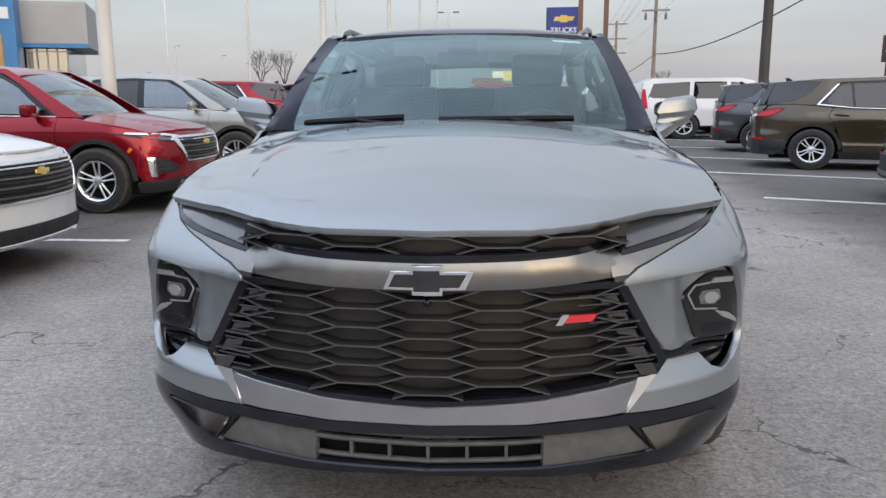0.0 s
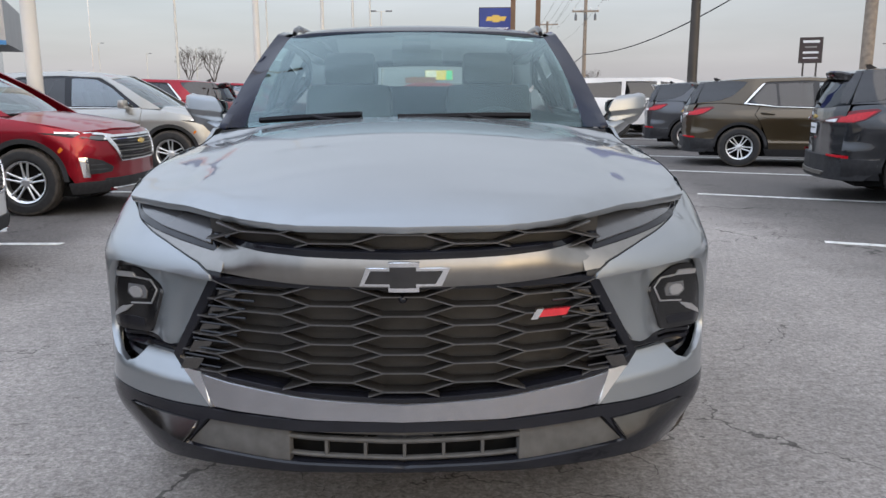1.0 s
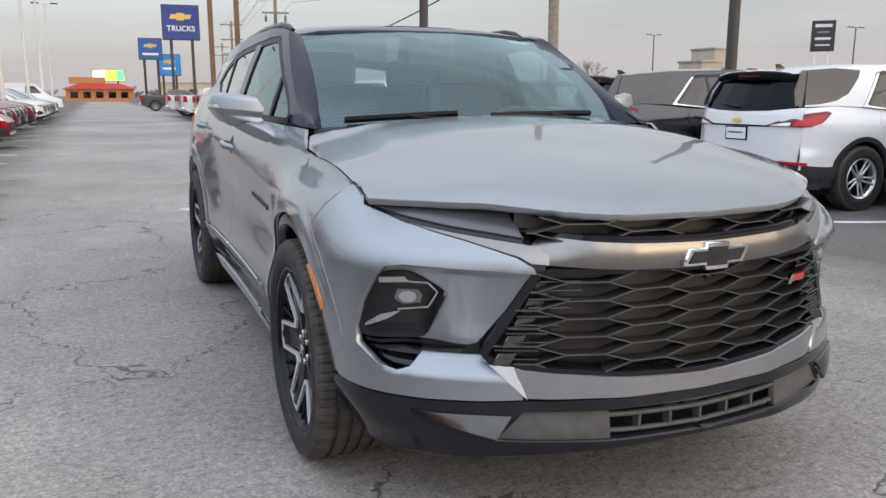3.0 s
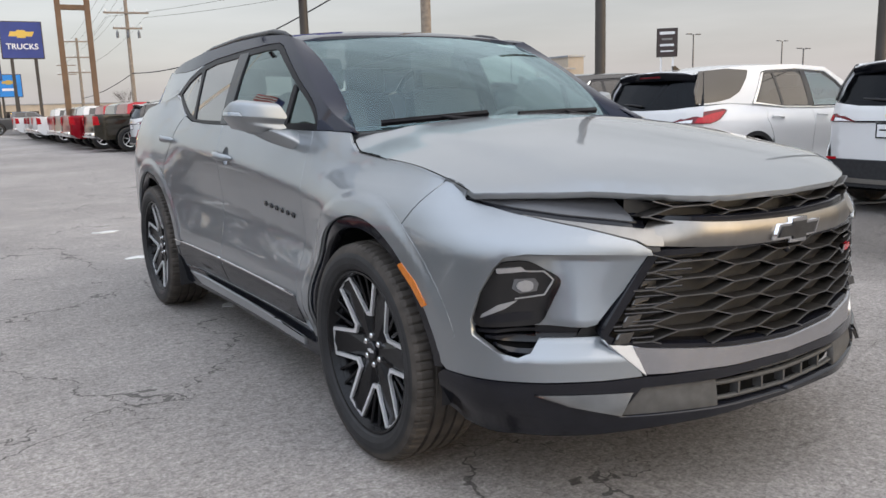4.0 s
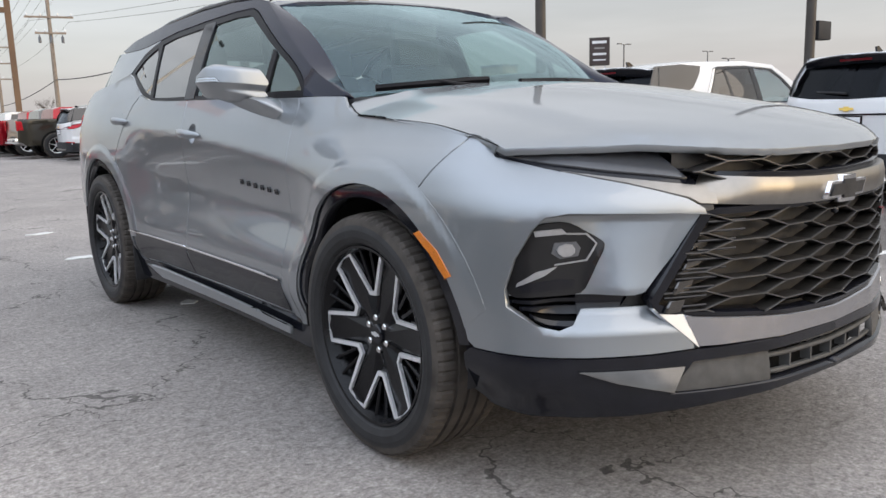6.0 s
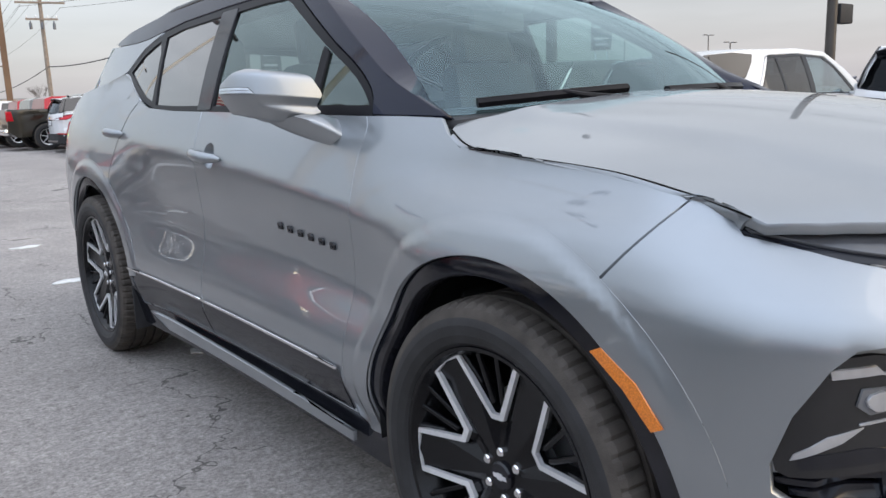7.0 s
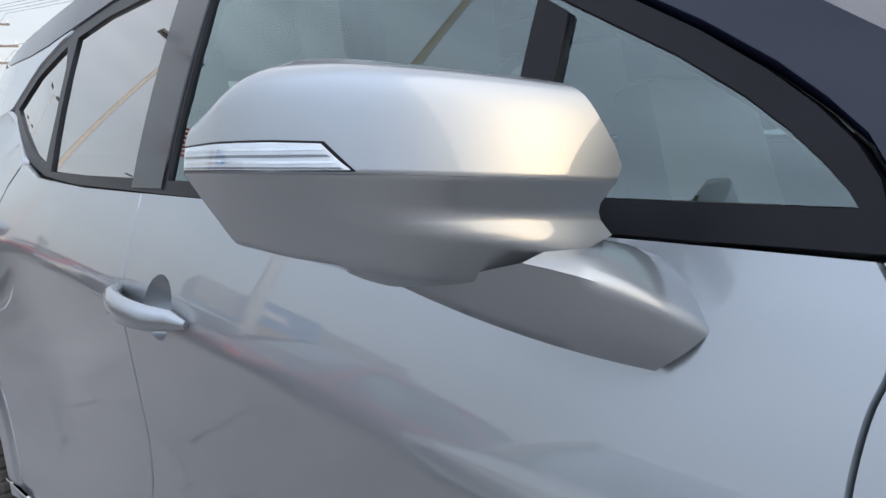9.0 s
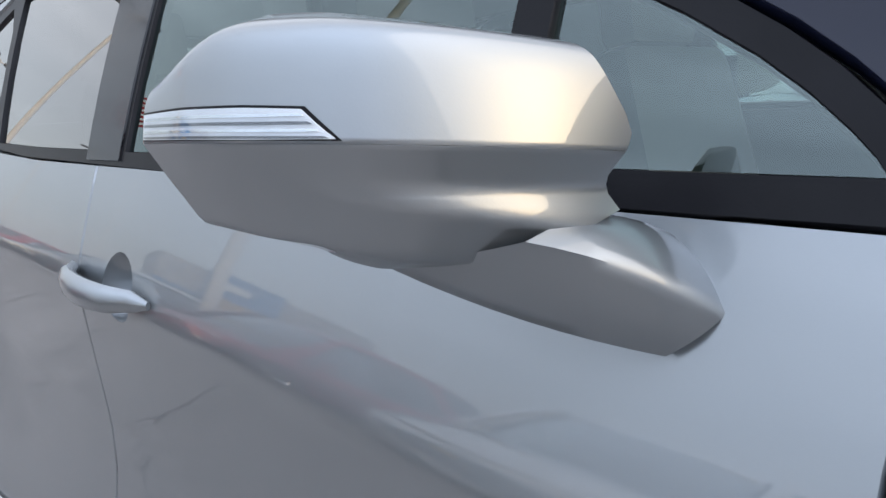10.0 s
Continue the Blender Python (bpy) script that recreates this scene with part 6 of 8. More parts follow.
    panel("plate_bar", PAINT_GREY, frame_ob, [(-0.11, 0.838), (0.12, 0.838), (0.12, 0.853), (-0.11, 0.853)], lambda x, z: hatch(x, z) + np.array([0, 0.018, 0]), step=0.1, thick=0.002)
    panel("tail_badge", GOLD, car, [(-0.075, 0.971), (-0.025, 0.971), (-0.025, 0.96), (0.025, 0.96), (0.025, 0.971), (0.065, 0.971), (0.075, 0.995), (0.025, 0.995), (0.025, 1.006), (-0.025, 1.006), (-0.025, 0.995), (-0.065, 0.995)], lambda x, z: hatch(x, z) + np.array([0, 0.014, 0]), step=0.1, thick=0.012)
    bm = bmesh.new()
    add_tube(bm, [(0.02, 4.595, 1.135), (0.20, 4.57, 1.150), (0.36, 4.53, 1.158)], 0.014, 6)
    part("rear_wiper", bm, MATT_BLACK, car)
    # nose
    panel("nose_cover", paint, car, [(-0.84, 0.30), (-0.60, 0.24), (0.60, 0.24), (0.84, 0.30), (0.86, 0.55), (0.84, 0.80), (0.78, 0.86), (0.50, 0.88), (-0.50, 0.88), (-0.78, 0.86), (-0.84, 0.80), (-0.86, 0.55)], front, step=st, thick=0.03)
    grl = panel("grille", MATT_BLACK, car, [(-0.47, 0.565), (0.47, 0.565), (0.585, 0.775), (0.57, 0.835), (-0.57, 0.835), (-0.585, 0.775)], lambda x, z: front(x, z) + np.array([0, -0.010, 0]), step=st, thick=0.02, label="black slatted grille in a chrome frame")
    for k in range(6):
        z = 0.592 + 0.032 * k
        w = 0.455 + 0.0175 * k
        panel("grille_slat", GLOSS_BLACK if k % 2 else DARK_CHROME, grl, [(-w, z), (0, z - 0.006), (w, z), (w, z + 0.010), (0, z + 0.004), (-w, z + 0.010)], lambda x, z: front(x, z) + np.array([0, -0.026, 0]), step=st, thick=0.012)
    panel("grille_band", CHROME, grl, [(-0.585, 0.815), (0.585, 0.815), (0.575, 0.838), (-0.575, 0.838)], lambda x, z: front(x, z) + np.array([0, -0.028, 0]), step=st, thick=0.02)
    panel("grille_band", CHROME, grl, [(-0.575, 0.785), (0.575, 0.785), (0.578, 0.795), (-0.578, 0.795)], lambda x, z: front(x, z) + np.array([0, -0.028, 0]), step=st, thick=0.02)
    panel("grille_lip", CHROME, grl, [(-0.49, 0.550), (0.49, 0.550), (0.495, 0.566), (-0.495, 0.566)], lambda x, z: front(x, z) + np.array([0, -0.022, 0]), step=st, thick=0.02)
    for sx in (-1, 1):
        panel("grille_wing", CHROME, grl, [(0.462, 0.550), (0.495, 0.556), (0.625, 0.795), (0.628, 0.835), (0.575, 0.838), (0.580, 0.80)], lambda x, z: front(x, z) + np.array([0, -0.026, 0]), step=st, thick=0.02, sx=sx)
    panel("badge", GOLD, car, [(-0.085, 0.735), (-0.03, 0.735), (-0.03, 0.722), (0.03, 0.722), (0.03, 0.735), (0.075, 0.735), (0.085, 0.765), (0.03, 0.765), (0.03, 0.778), (-0.03, 0.778), (-0.03, 0.765), (-0.075, 0.765)], lambda x, z: front(x, z) + np.array([0, -0.036, 0]), step=0.05, thick=0.015)
    panel("lower_grille", MATT_BLACK, car, [(-0.62, 0.27), (0.62, 0.27), (0.70, 0.38), (-0.70, 0.38)], lambda x, z: front(x, z) + np.array([0, -0.012, 0]), step=st, thick=0.02)
    panel("skid_trim", CHROME, car, [(-0.56, 0.245), (0.56, 0.245), (0.62, 0.27), (-0.62, 0.27)], lambda x, z: front(x, z) + np.array([0, -0.022, 0]), step=st, thick=0.02)
    C = (0, 2.3, 0.7)
    for sx in (-1, 1):
        panel("fender", paint, car, [(sf(0.80), 0.86), (0.75, 0.955), (1.15, 1.03), (1.32, 1.04), (1.345, 0.9), (1.36, 0.5), (1.36, 0.32)] + arc(HF, HZ, 0.44, 0, 165, 18) + [(sf(0.84), 0.30), (sf(0.84), 0.78)], fn, step=st, sx=sx)
        fd = panel("front_door", paint, car, [(1.352, 0.9), (1.327, 1.04), (1.9, 1.052), (2.44, 1.06), (2.45, 0.8), (2.46, 0.33), (1.368, 0.32), (1.368, 0.5)], fn, step=st, sx=sx)
        rd = panel("rear_door", paint, car, [(2.447, 1.06), (3.05, 1.075), (3.32, 1.12), (3.42, 0.95), (3.30, 0.75)] + arc(HR, HZ, 0.47, 150, 182, 5) + [(3.15, 0.33), (2.467, 0.33), (2.457, 0.8)], fn, step=st, sx=sx)
        panel("quarter", paint, car, [(3.33, 1.12), (3.43, 0.95), (3.31, 0.75)] + arc(HR, HZ, 0.44, 140, 5, 14) + [(4.15, 0.48), (sr(0.77), 0.47), (sr(0.78), 0.60), (sr(0.78), 0.85), (sr(0.79), 0.98), (4.40, 1.12), (4.0, 1.14), (3.6, 1.13)], fn, step=st, sx=sx)
        panel("pillar", paint, car, [(1.05, 1.04), (1.33, 1.045), (1.78, 1.40), (1.98, 1.515), (2.6, 1.545), (3.22, 1.525), (3.32, 1.50), (3.63, 1.13), (4.0, 1.145), (4.44, 1.135), (4.42, 1.30), (4.28, 1.52), (3.6, 1.575), (2.6, 1.60), (1.95, 1.565), (1.60, 1.38)], cab, step=0.09, thick=0.03, sx=sx)
        panel("pillar_glass", GLASS_DARK, car, [(4.50, 1.145), (4.20, 1.165), (3.98, 1.20), (3.80, 1.275), (3.62, 1.44), (3.56, 1.525), (3.9, 1.545), (4.34, 1.515), (4.48, 1.30)], lambda y, z: cab(y, z) + np.array([0.006, 0, 0]), step=0.1, thick=0.008, sx=sx)
        W1 = [(1.46, 1.075), (2.40, 1.088), (2.42, 1.51), (2.05, 1.49), (1.82, 1.375)]
        W2 = [(2.50, 1.09), (3.02, 1.103), (3.07, 1.498), (2.52, 1.512)]
        W3 = [(3.06, 1.105), (3.30, 1.115), (3.52, 1.145), (3.25, 1.485), (3.11, 1.496)]
        panel("window_frame", GLOSS_BLACK, car, [(1.335, 1.047), (2.44, 1.062), (3.05, 1.08), (3.60, 1.135), (3.30, 1.495), (3.19, 1.515), (2.6, 1.536), (2.0, 1.508), (1.78, 1.39)], lambda y, z: cab(y, z) + np.array([-0.004, 0, 0]), step=0.12, thick=0.02, sx=sx, holes=[W1, W2, W3])
        for nm, w, g in (("front_glass", W1, GLASS_SCREEN), ("rear_glass", W2, GLASS_DARK), ("corner_glass", W3, GLASS_DARK)):
            panel(nm, g, car, w, lambda y, z: cab(y, z) + np.array([-0.010, 0, 0]), step=0.15, thick=0, sx=sx)
        panel("chrome_line", ALLOY, car, [(1.34, 1.048), (2.44, 1.062), (3.05, 1.080), (3.615, 1.134), (3.335, 1.47), (3.295, 1.50), (3.275, 1.50), (3.565, 1.148), (3.05, 1.090), (2.44, 1.072), (1.36, 1.057)], lambda y, z: cab(y, z) + np.array([0.004, 0, 0]), step=0.1, thick=0.01, sx=sx)
        for hub in (HF, HR):
            panel("arch_trim", MATT_BLACK, car, arc(hub, HZ, 0.455, 0, 180, 20) + arc(hub, HZ, 0.405, 180, 0, 20), lambda s, z: fn(s, z) + np.array([0.006, 0, 0]), step=0.05, thick=0.04, sx=sx)
            bm = bmesh.new()
            add_lathe(bm, [(0.0, 0.43), (0.30, 0.43), (0.30, 0.02)], 20, start=radians(-5), turn=radians(190))
            bmesh.ops.transform(bm, matrix=Matrix.Translation((sx * 0.875, hub, HZ)) @ Matrix.Diagonal((-sx, 1, 1, 1)), verts=bm.verts)
            part("wheel_liner", bm, VOID, car)
            put_wheel(CW, car, sx * 0.79, hub, HZ, 20 if hub == HF else 47, "silver alloy wheel with five twin spokes")
        panel("rocker", MATT_BLACK, car, [(1.30, 0.33), (3.25, 0.33), (3.20, 0.20), (1.35, 0.20)], fn, step=0.12, thick=0.03, sx=sx)
        panel("headlamp", GLOSS_BLACK, car, [(sf(0.54), 0.775), (sf(0.72), 0.780), (sf(0.85), 0.82), (sf(0.89), 0.868), (sf(0.80), 0.865), (sf(0.53), 0.840)], lambda s, z: fn(s, z) + np.array([0.004, -0.008, 0]), step=0.04, thick=0.02, sx=sx, label="slim headlamp with a clear cover")
        panel("lamp_bowl", LAMP_GREY, car, [(sf(0.60), 0.787), (sf(0.72), 0.792), (sf(0.84), 0.828), (sf(0.86), 0.850), (sf(0.56), 0.820)], lambda s, z: fn(s, z) + np.array([0.006, -0.012, 0]), step=0.04, thick=0.01, sx=sx)
        panel("lamp_unit", LAMP_CLEAR, car, [(sf(0.60), 0.790), (sf(0.66), 0.790), (sf(0.66), 0.812), (sf(0.60), 0.812)], lambda s, z: fn(s, z) + np.array([0.007, -0.014, 0]), step=0.04, thick=0.008, sx=sx)
        panel("lamp_brow", CHROME, car, [(sf(0.56), 0.828), (sf(0.74), 0.848), (sf(0.88), 0.866), (sf(0.88), 0.880), (sf(0.72), 0.868), (sf(0.56), 0.845)], lambda s, z: fn(s, z) + np.array([0.008, -0.016, 0]), step=0.04, thick=0.01, sx=sx)
        panel("side_marker", AMBER, car, [(0.50, 0.70), (0.54, 0.66), (0.565, 0.675), (0.53, 0.72)], lambda s, z: fn(s, z) + np.array([0.004, 0, 0]), step=0.04, thick=0.006, sx=sx)
        panel("fog_frame", CHROME, car, [(sf(0.79), 0.40), (sf(0.80), 0.61), (sf(0.835), 0.61), (sf(0.825), 0.40)], lambda s, z: fn(s, z) + np.array([0.006, -0.010, 0]), step=0.04, thick=0.02, sx=sx)
        panel("fog_recess", MATT_BLACK, car, [(sf(0.79), 0.43), (sf(0.80), 0.61), (sf(0.70), 0.57), (sf(0.60), 0.50), (sf(0.62), 0.45)], lambda s, z: fn(s, z) + np.array([0.004, -0.006, 0]), step=0.04, thick=0.02, sx=sx)
        for k in range(2):
            panel("fog_slat", PAINT_GREY, car, [(sf(0.785), 0.475 + 0.05 * k), (sf(0.785), 0.487 + 0.05 * k), (sf(0.66 + 0.03 * k), 0.487 + 0.05 * k), (sf(0.66 + 0.03 * k), 0.475 + 0.05 * k)], lambda s, z: fn(s, z) + np.array([0.005, -0.012, 0]), step=0.05, thick=0.006, sx=sx)
        panel("nose_corner", MATT_BLACK, car, [(sf(0.64), 0.24), (sf(0.64), 0.36), (sf(0.84), 0.345), (0.48, 0.335), (0.46, 0.22), (sf(0.84), 0.22)], lambda s, z: fn(s, z) + np.array([0.006, -0.010, 0]), step=0.06, thick=0.03, sx=sx)
        tl = panel("tail_lamp", RED_DARK, car, [(sr(0.40), 0.930), (sr(0.62), 0.926), (sr(0.78), 0.925), (4.36, 0.925), (4.24, 0.965), (4.08, 1.070), (4.13, 1.088), (4.32, 1.070), (sr(0.72), 1.040), (sr(0.56), 0.990)], lambda s, z: fn(s, z) + np.array([0.006, 0.012, 0]), step=0.04, thick=0.02, sx=sx, label="red tail lamp with a clear band")
        panel("red_lens", RED_LENS, tl, [(sr(0.70), 0.932), (4.36, 0.932), (4.25, 0.970), (4.12, 1.062), (4.30, 1.040), (sr(0.72), 0.985)], lambda s, z: fn(s, z) + np.array([0.007, 0.018, 0]), step=0.04, thick=0.004, sx=sx)
        panel("clear_band", LAMP_CLEAR, tl, [(sr(0.67), 0.932), (sr(0.45), 0.935), (sr(0.60), 0.962), (sr(0.68), 0.970)], lambda s, z: fn(s, z) + np.array([0.007, 0.018, 0]), step=0.04, thick=0.004, sx=sx)
        panel("reflector", RED_LENS, car, [(sr(0.82), 0.515), (sr(0.60), 0.535), (sr(0.60), 0.560), (sr(0.82), 0.545)], lambda s, z: fn(s, z) + np.array([0.004, 0.012, 0]), step=0.06, thick=0.01, sx=sx)
        bm = bmesh.new()
        add_box(bm, (sx * 0.985, 1.56, 1.115), (0.20, 0.10, 0.135), bevel=0.035)
        add_box(bm, (sx * 0.88, 1.55, 1.065), (0.10, 0.07, 0.04), bevel=0.01)
        part("door_mirror", bm, paint, car)
        for door, y in ((fd, 2.30), (rd, 3.22)):
            bm = bmesh.new()
            add_tube(bm, [(sx * 0.888, y - 0.11, 0.955), (sx * 0.918, y - 0.06, 0.962), (sx * 0.918, y + 0.06, 0.972), (sx * 0.890, y + 0.11, 0.975)], 0.014, 8)
            part("handle", bm, paint, door)
        panel("bumper_side", MATT_BLACK, car, [(4.05, 0.27), (4.09, 0.40), (4.10, 0.495), (sr(0.80), 0.52), (sr(0.78), 0.27)], lambda s, z: fn(s, z) + np.array([0.005, 0.004, 0]), step=0.06, thick=0.02, sx=sx)
        bm = bmesh.new()
        add_box(bm, (sx * 0.36, 2.20, 1.02), (0.48, 0.14, 0.62), Matrix.Rotation(radians(-14), 4, "X"), bevel=0.05)
        add_box(bm, (sx * 0.36, 2.29, 1.40), (0.26, 0.09, 0.16), bevel=0.03)
        part("seat", bm, SEAT, car)
    bm = bmesh.new()
    add_prism(bm, [(0.0, 0.0), (0.13, 0.0), (0.15, 0.05), (0.10, 0.055)], 0.02, lambda u, v, d: (d - 0.01, 3.95 + u, 1.555 + v))
    part("antenna_fin", bm, GLOSS_BLACK, car)
    bm = bmesh.new()
    add_box(bm, (0, 2.3, 0.27), (1.55, 4.0, 0.16), bevel=0.03)
    part("underbody", bm, VOID, car)
    bm = bmesh.new()
    add_box(bm, (0, 2.5, 0.75), (1.5, 2.6, 0.5))
    add_box(bm, (0, 1.35, 1.0), (1.45, 0.5, 0.12), bevel=0.03)
    part("cabin_block", bm, VOID, car)
    return car


def recolour(car, old, paint):
    """Gives a copied car its own paint."""
    for o in car.children_recursive:
        if o.type == "MESH" and o.material_slots and o.material_slots[0].material == old:
            o.material_slots[0].link = "OBJECT"
            o.material_slots[0].material = paint


def heading(x, y, az):
    """Pose of a car whose origin (nose at the ground) lies at x, y and whose nose points to az degrees from +y towards +x."""
    return Matrix.Translation((x, y, 0)) @ Matrix.Rotation(radians(180 - az), 4, "Z")


base_car = crossover(PAINT_RED)
LOWER = Matrix.Diagonal((1, 1, 0.955, 1))  # the dark crossovers on the far side stand a little lower
base_car.matrix_world = heading(-3.28, 7.28, 90)
tagged(base_car, "red compact crossover parked nose to the aisle", "car", "parked cars")
cars = [("white compact crossover parked nose to the aisle", PAINT_WHITE, -3.10, 3.55, 90),
        ("pale silver compact crossover parked nose to the aisle", PAINT_SILVER, -3.05, 11.25, 90),
        ("bronze brown crossover parked tail to the aisle", PAINT_BROWN, 9.12, 11.6, 107),
        ("dark grey crossover parked tail to the aisle", PAINT_GREY, 9.5, 15.65, 107),
        ("black crossover parked tail to the aisle", PAINT_BLACK, 9.34, 6.95, 104),
        ("white crossover with black glass parked tail to the aisle", PAINT_WHITE, 9.78, 5.33, 90),
        ("white crossover with a plate frame parked tail to the aisle", PAINT_WHITE, 10.55, 2.56, 92.5),
        ("pale silver crossover parked nose to the aisle", PAINT_SILVER, -3.2, 0.55, 90),
        ("red crossover parked nose to the aisle", PAINT_RED, -3.3, -2.3, 90),
        ("white crossover parked tail to the aisle beside the trucks", PAINT_WHITE, 8.1, 24.9, 90),
        ("red crossover in the far parking row", PAINT_RED, -3.7, 23.9, 90),
        ("red crossover in the far parking row", PAINT_RED, -3.7, 26.7, 90),
        ("dark grey crossover in the far parking row", PAINT_GREY, -3.7, 29.5, 90),
        ("red crossover in the far parking row", PAINT_RED, -3.6, 32.2, 90),
        ("white crossover in the far parking row", PAINT_WHITE, -3.5, 37.6, 90),
        ("white crossover in the far parking row", PAINT_WHITE, -3.5, 40.4, 90),
        ("pale silver crossover in the far parking row", PAINT_SILVER, -3.5, 43.2, 90),
        ("dark grey crossover in the far parking row", PAINT_GREY, -3.5, 46.0, 90),
        ("white crossover in the far parking row", PAINT_WHITE, -3.5, 50.0, 90),
        ("red crossover parked in a second row behind", PAINT_RED, -9.3, 17.4, -90),
        ("white crossover parked in a second row behind", PAINT_WHITE, -14.0, 27.0, -90),
        ("red crossover parked in a second row behind", PAINT_RED, -12.6, 31.5, -90)]
for label, paint, x, y, az in cars:
    c = copy_thing(base_car, heading(x, y, az) @ (LOWER if paint in (PAINT_BROWN, PAINT_GREY) and x > 0 else Matrix()))
    recolour(c, PAINT_RED, paint)
    tagged(c, label)


# ---- larger and lower vehicles further off ----
def vehicle(name, side, windows, width, hubs, hub_z, wheels, paint, tumble, lamps, label):
    """A vehicle from its side outline (y, z): the flanks lean in above the belt by tumble (z, inset) points."""
    car = empty(name)
    lean = curve(tumble)
    hw = width / 2

    def wall(y, z):
        e = np.minimum(np.abs(y - side[0][0]), 9)
        ends = np.minimum(y - min(p[0] for p in side), max(p[0] for p in side) - y)
        return np.stack([hw - lean(z) - 0.10 * (1 - smooth(0.0, 0.35, ends)), y, z + 0 * y], 1)

    body = list(side)
    C = (0, np.mean([p[0] for p in side]), 0.8)
    cut = []
    for sx in (-1, 1):
        panel("body_side", paint, car, body, wall, step=0.10, thick=0.02, sx=sx, centre=C, holes=[])
        for w in windows:
            panel("side_window", GLASS_DARK, car, w, lambda y, z: wall(y, z) + np.array([0.006, 0, 0]), step=0.2, thick=0.01, sx=sx, centre=C)
        for h in hubs:
            panel("arch", VOID, car, arc(h, hub_z, 0.47, 0, 180, 16) + [(h - 0.47, 0.28), (h + 0.47, 0.28)], lambda y, z: wall(y, z) + np.array([0.004, 0, 0]), step=0.2, thick=0.0, sx=sx, centre=C)
            put_wheel(wheels, car, sx * (hw - 0.10), h, hub_z, 15, "alloy wheel")
        for mat, poly in lamps:
            panel("lamp", mat, car, poly, lambda y, z: wall(y, z) + np.array([0.008, 0, 0]), step=0.2, thick=0.02, sx=sx, centre=C)
    # skin over the top and ends
    bm = bmesh.new()
    pts = dense([p for p in side], 0.25)
    n = 9
    rows = []
    for y, z in pts:
        w = float(wall(np.array([y]), np.array([z]))[0, 0])
        rows.append([bm.verts.new((w * k, y, z + (0.02 * (1 - k * k) if z > 0.6 else 0))) for k in np.linspace(-1, 1, n)])
    for a, b in zip(rows, rows[1:] + rows[:1]):
        for k in range(n - 1):
            bm.faces.new((a[k], a[k + 1], b[k + 1], b[k]))
    part("top_skin", bm, paint, car, soft=35)
    tagged(car, label, "car", "parked cars")
    return car, wall


def cross_panel(car, name, mat, outline, line, lift=0.01):
    """A pane or plate across the vehicle: outline in (x, t) along the line from (y0, z0) to (y1, z1)."""
    (y0, z0), (y1, z1) = line
    d = math.hypot(y1 - y0, z1 - z0)
    ny, nz = -(z1 - z0) / d, (y1 - y0) / d
    panel(name, mat, car, outline, lambda x, t: np.stack([x, y0 + (y1 - y0) * t + ny * lift, z0 + (z1 - z0) * t + nz * lift], 1), step=0.2, thick=0.01, centre=(0, y0 + 10 * (-ny), z0 - 10 * nz))


TUMBLE = [(0.2, 0.06), (0.45, 0.0), (0.9, 0.0), (1.1, 0.03), (1.3, 0.09), (1.7, 0.18), (1.9, 0.24)]


def pickup(paint, label):
    side = [(0.0, 0.42), (0.03, 0.95), (0.15, 1.14), (1.55, 1.24), (2.15, 1.80), (2.5, 1.90), (3.55, 1.90), (3.78, 1.80), (3.85, 1.34), (5.80, 1.36), (5.84, 0.60), (5.6, 0.42)]
    win = [[(1.90, 1.32), (2.30, 1.74), (2.80, 1.80), (2.82, 1.32)], [(2.90, 1.32), (2.90, 1.80), (3.52, 1.78), (3.62, 1.36)]]
    lamps = [(RED_LENS, [(5.66, 0.95), (5.83, 0.95), (5.83, 1.30), (5.70, 1.30)]), (LAMP_CLEAR, [(0.03, 0.85), (0.30, 0.88), (0.30, 1.0), (0.06, 1.0)])]
    low = lambda pts: [(y, z if z < 0.8 else 0.8 + 0.80 * (z - 0.8)) for y, z in pts]
    side, win, lamps = low(side), [low(w) for w in win], [(m, low(p)) for m, p in lamps]
    car, wall = vehicle("parked_pickup", side, win, 2.05, (1.0, 4.75), 0.41, TW, paint, [(0.2, 0.06), (0.45, 0.0), (1.2, 0.0), (1.35, 0.06), (1.9, 0.22)], lamps, label)
    cross_panel(car, "rear_glass", GLASS_DARK, [(-0.62, 0.1), (0.62, 0.1), (0.55, 0.9), (-0.55, 0.9)], ((3.85, 1.264), (3.78, 1.60)))
    bm = bmesh.new()
    add_box(bm, (0, 5.86, 0.58), (1.80, 0.14, 0.18), bevel=0.03)
    part("bumper", bm, CHROME, car, "chrome rear bumper")
    for sx in (-1, 1):
        bm = bmesh.new()
        add_box(bm, (sx * 0.93, 5.84, 1.06), (0.12, 0.03, 0.32), bevel=0.01)
        part("tail_lamp", bm, RED_LENS, car, "red upright tail lamp")
    bm = bmesh.new()
    add_box(bm, (0, 4.82, 1.250), (1.66, 1.85, 0.02))
    part("bed_cover", bm, VOID, car)
    return car


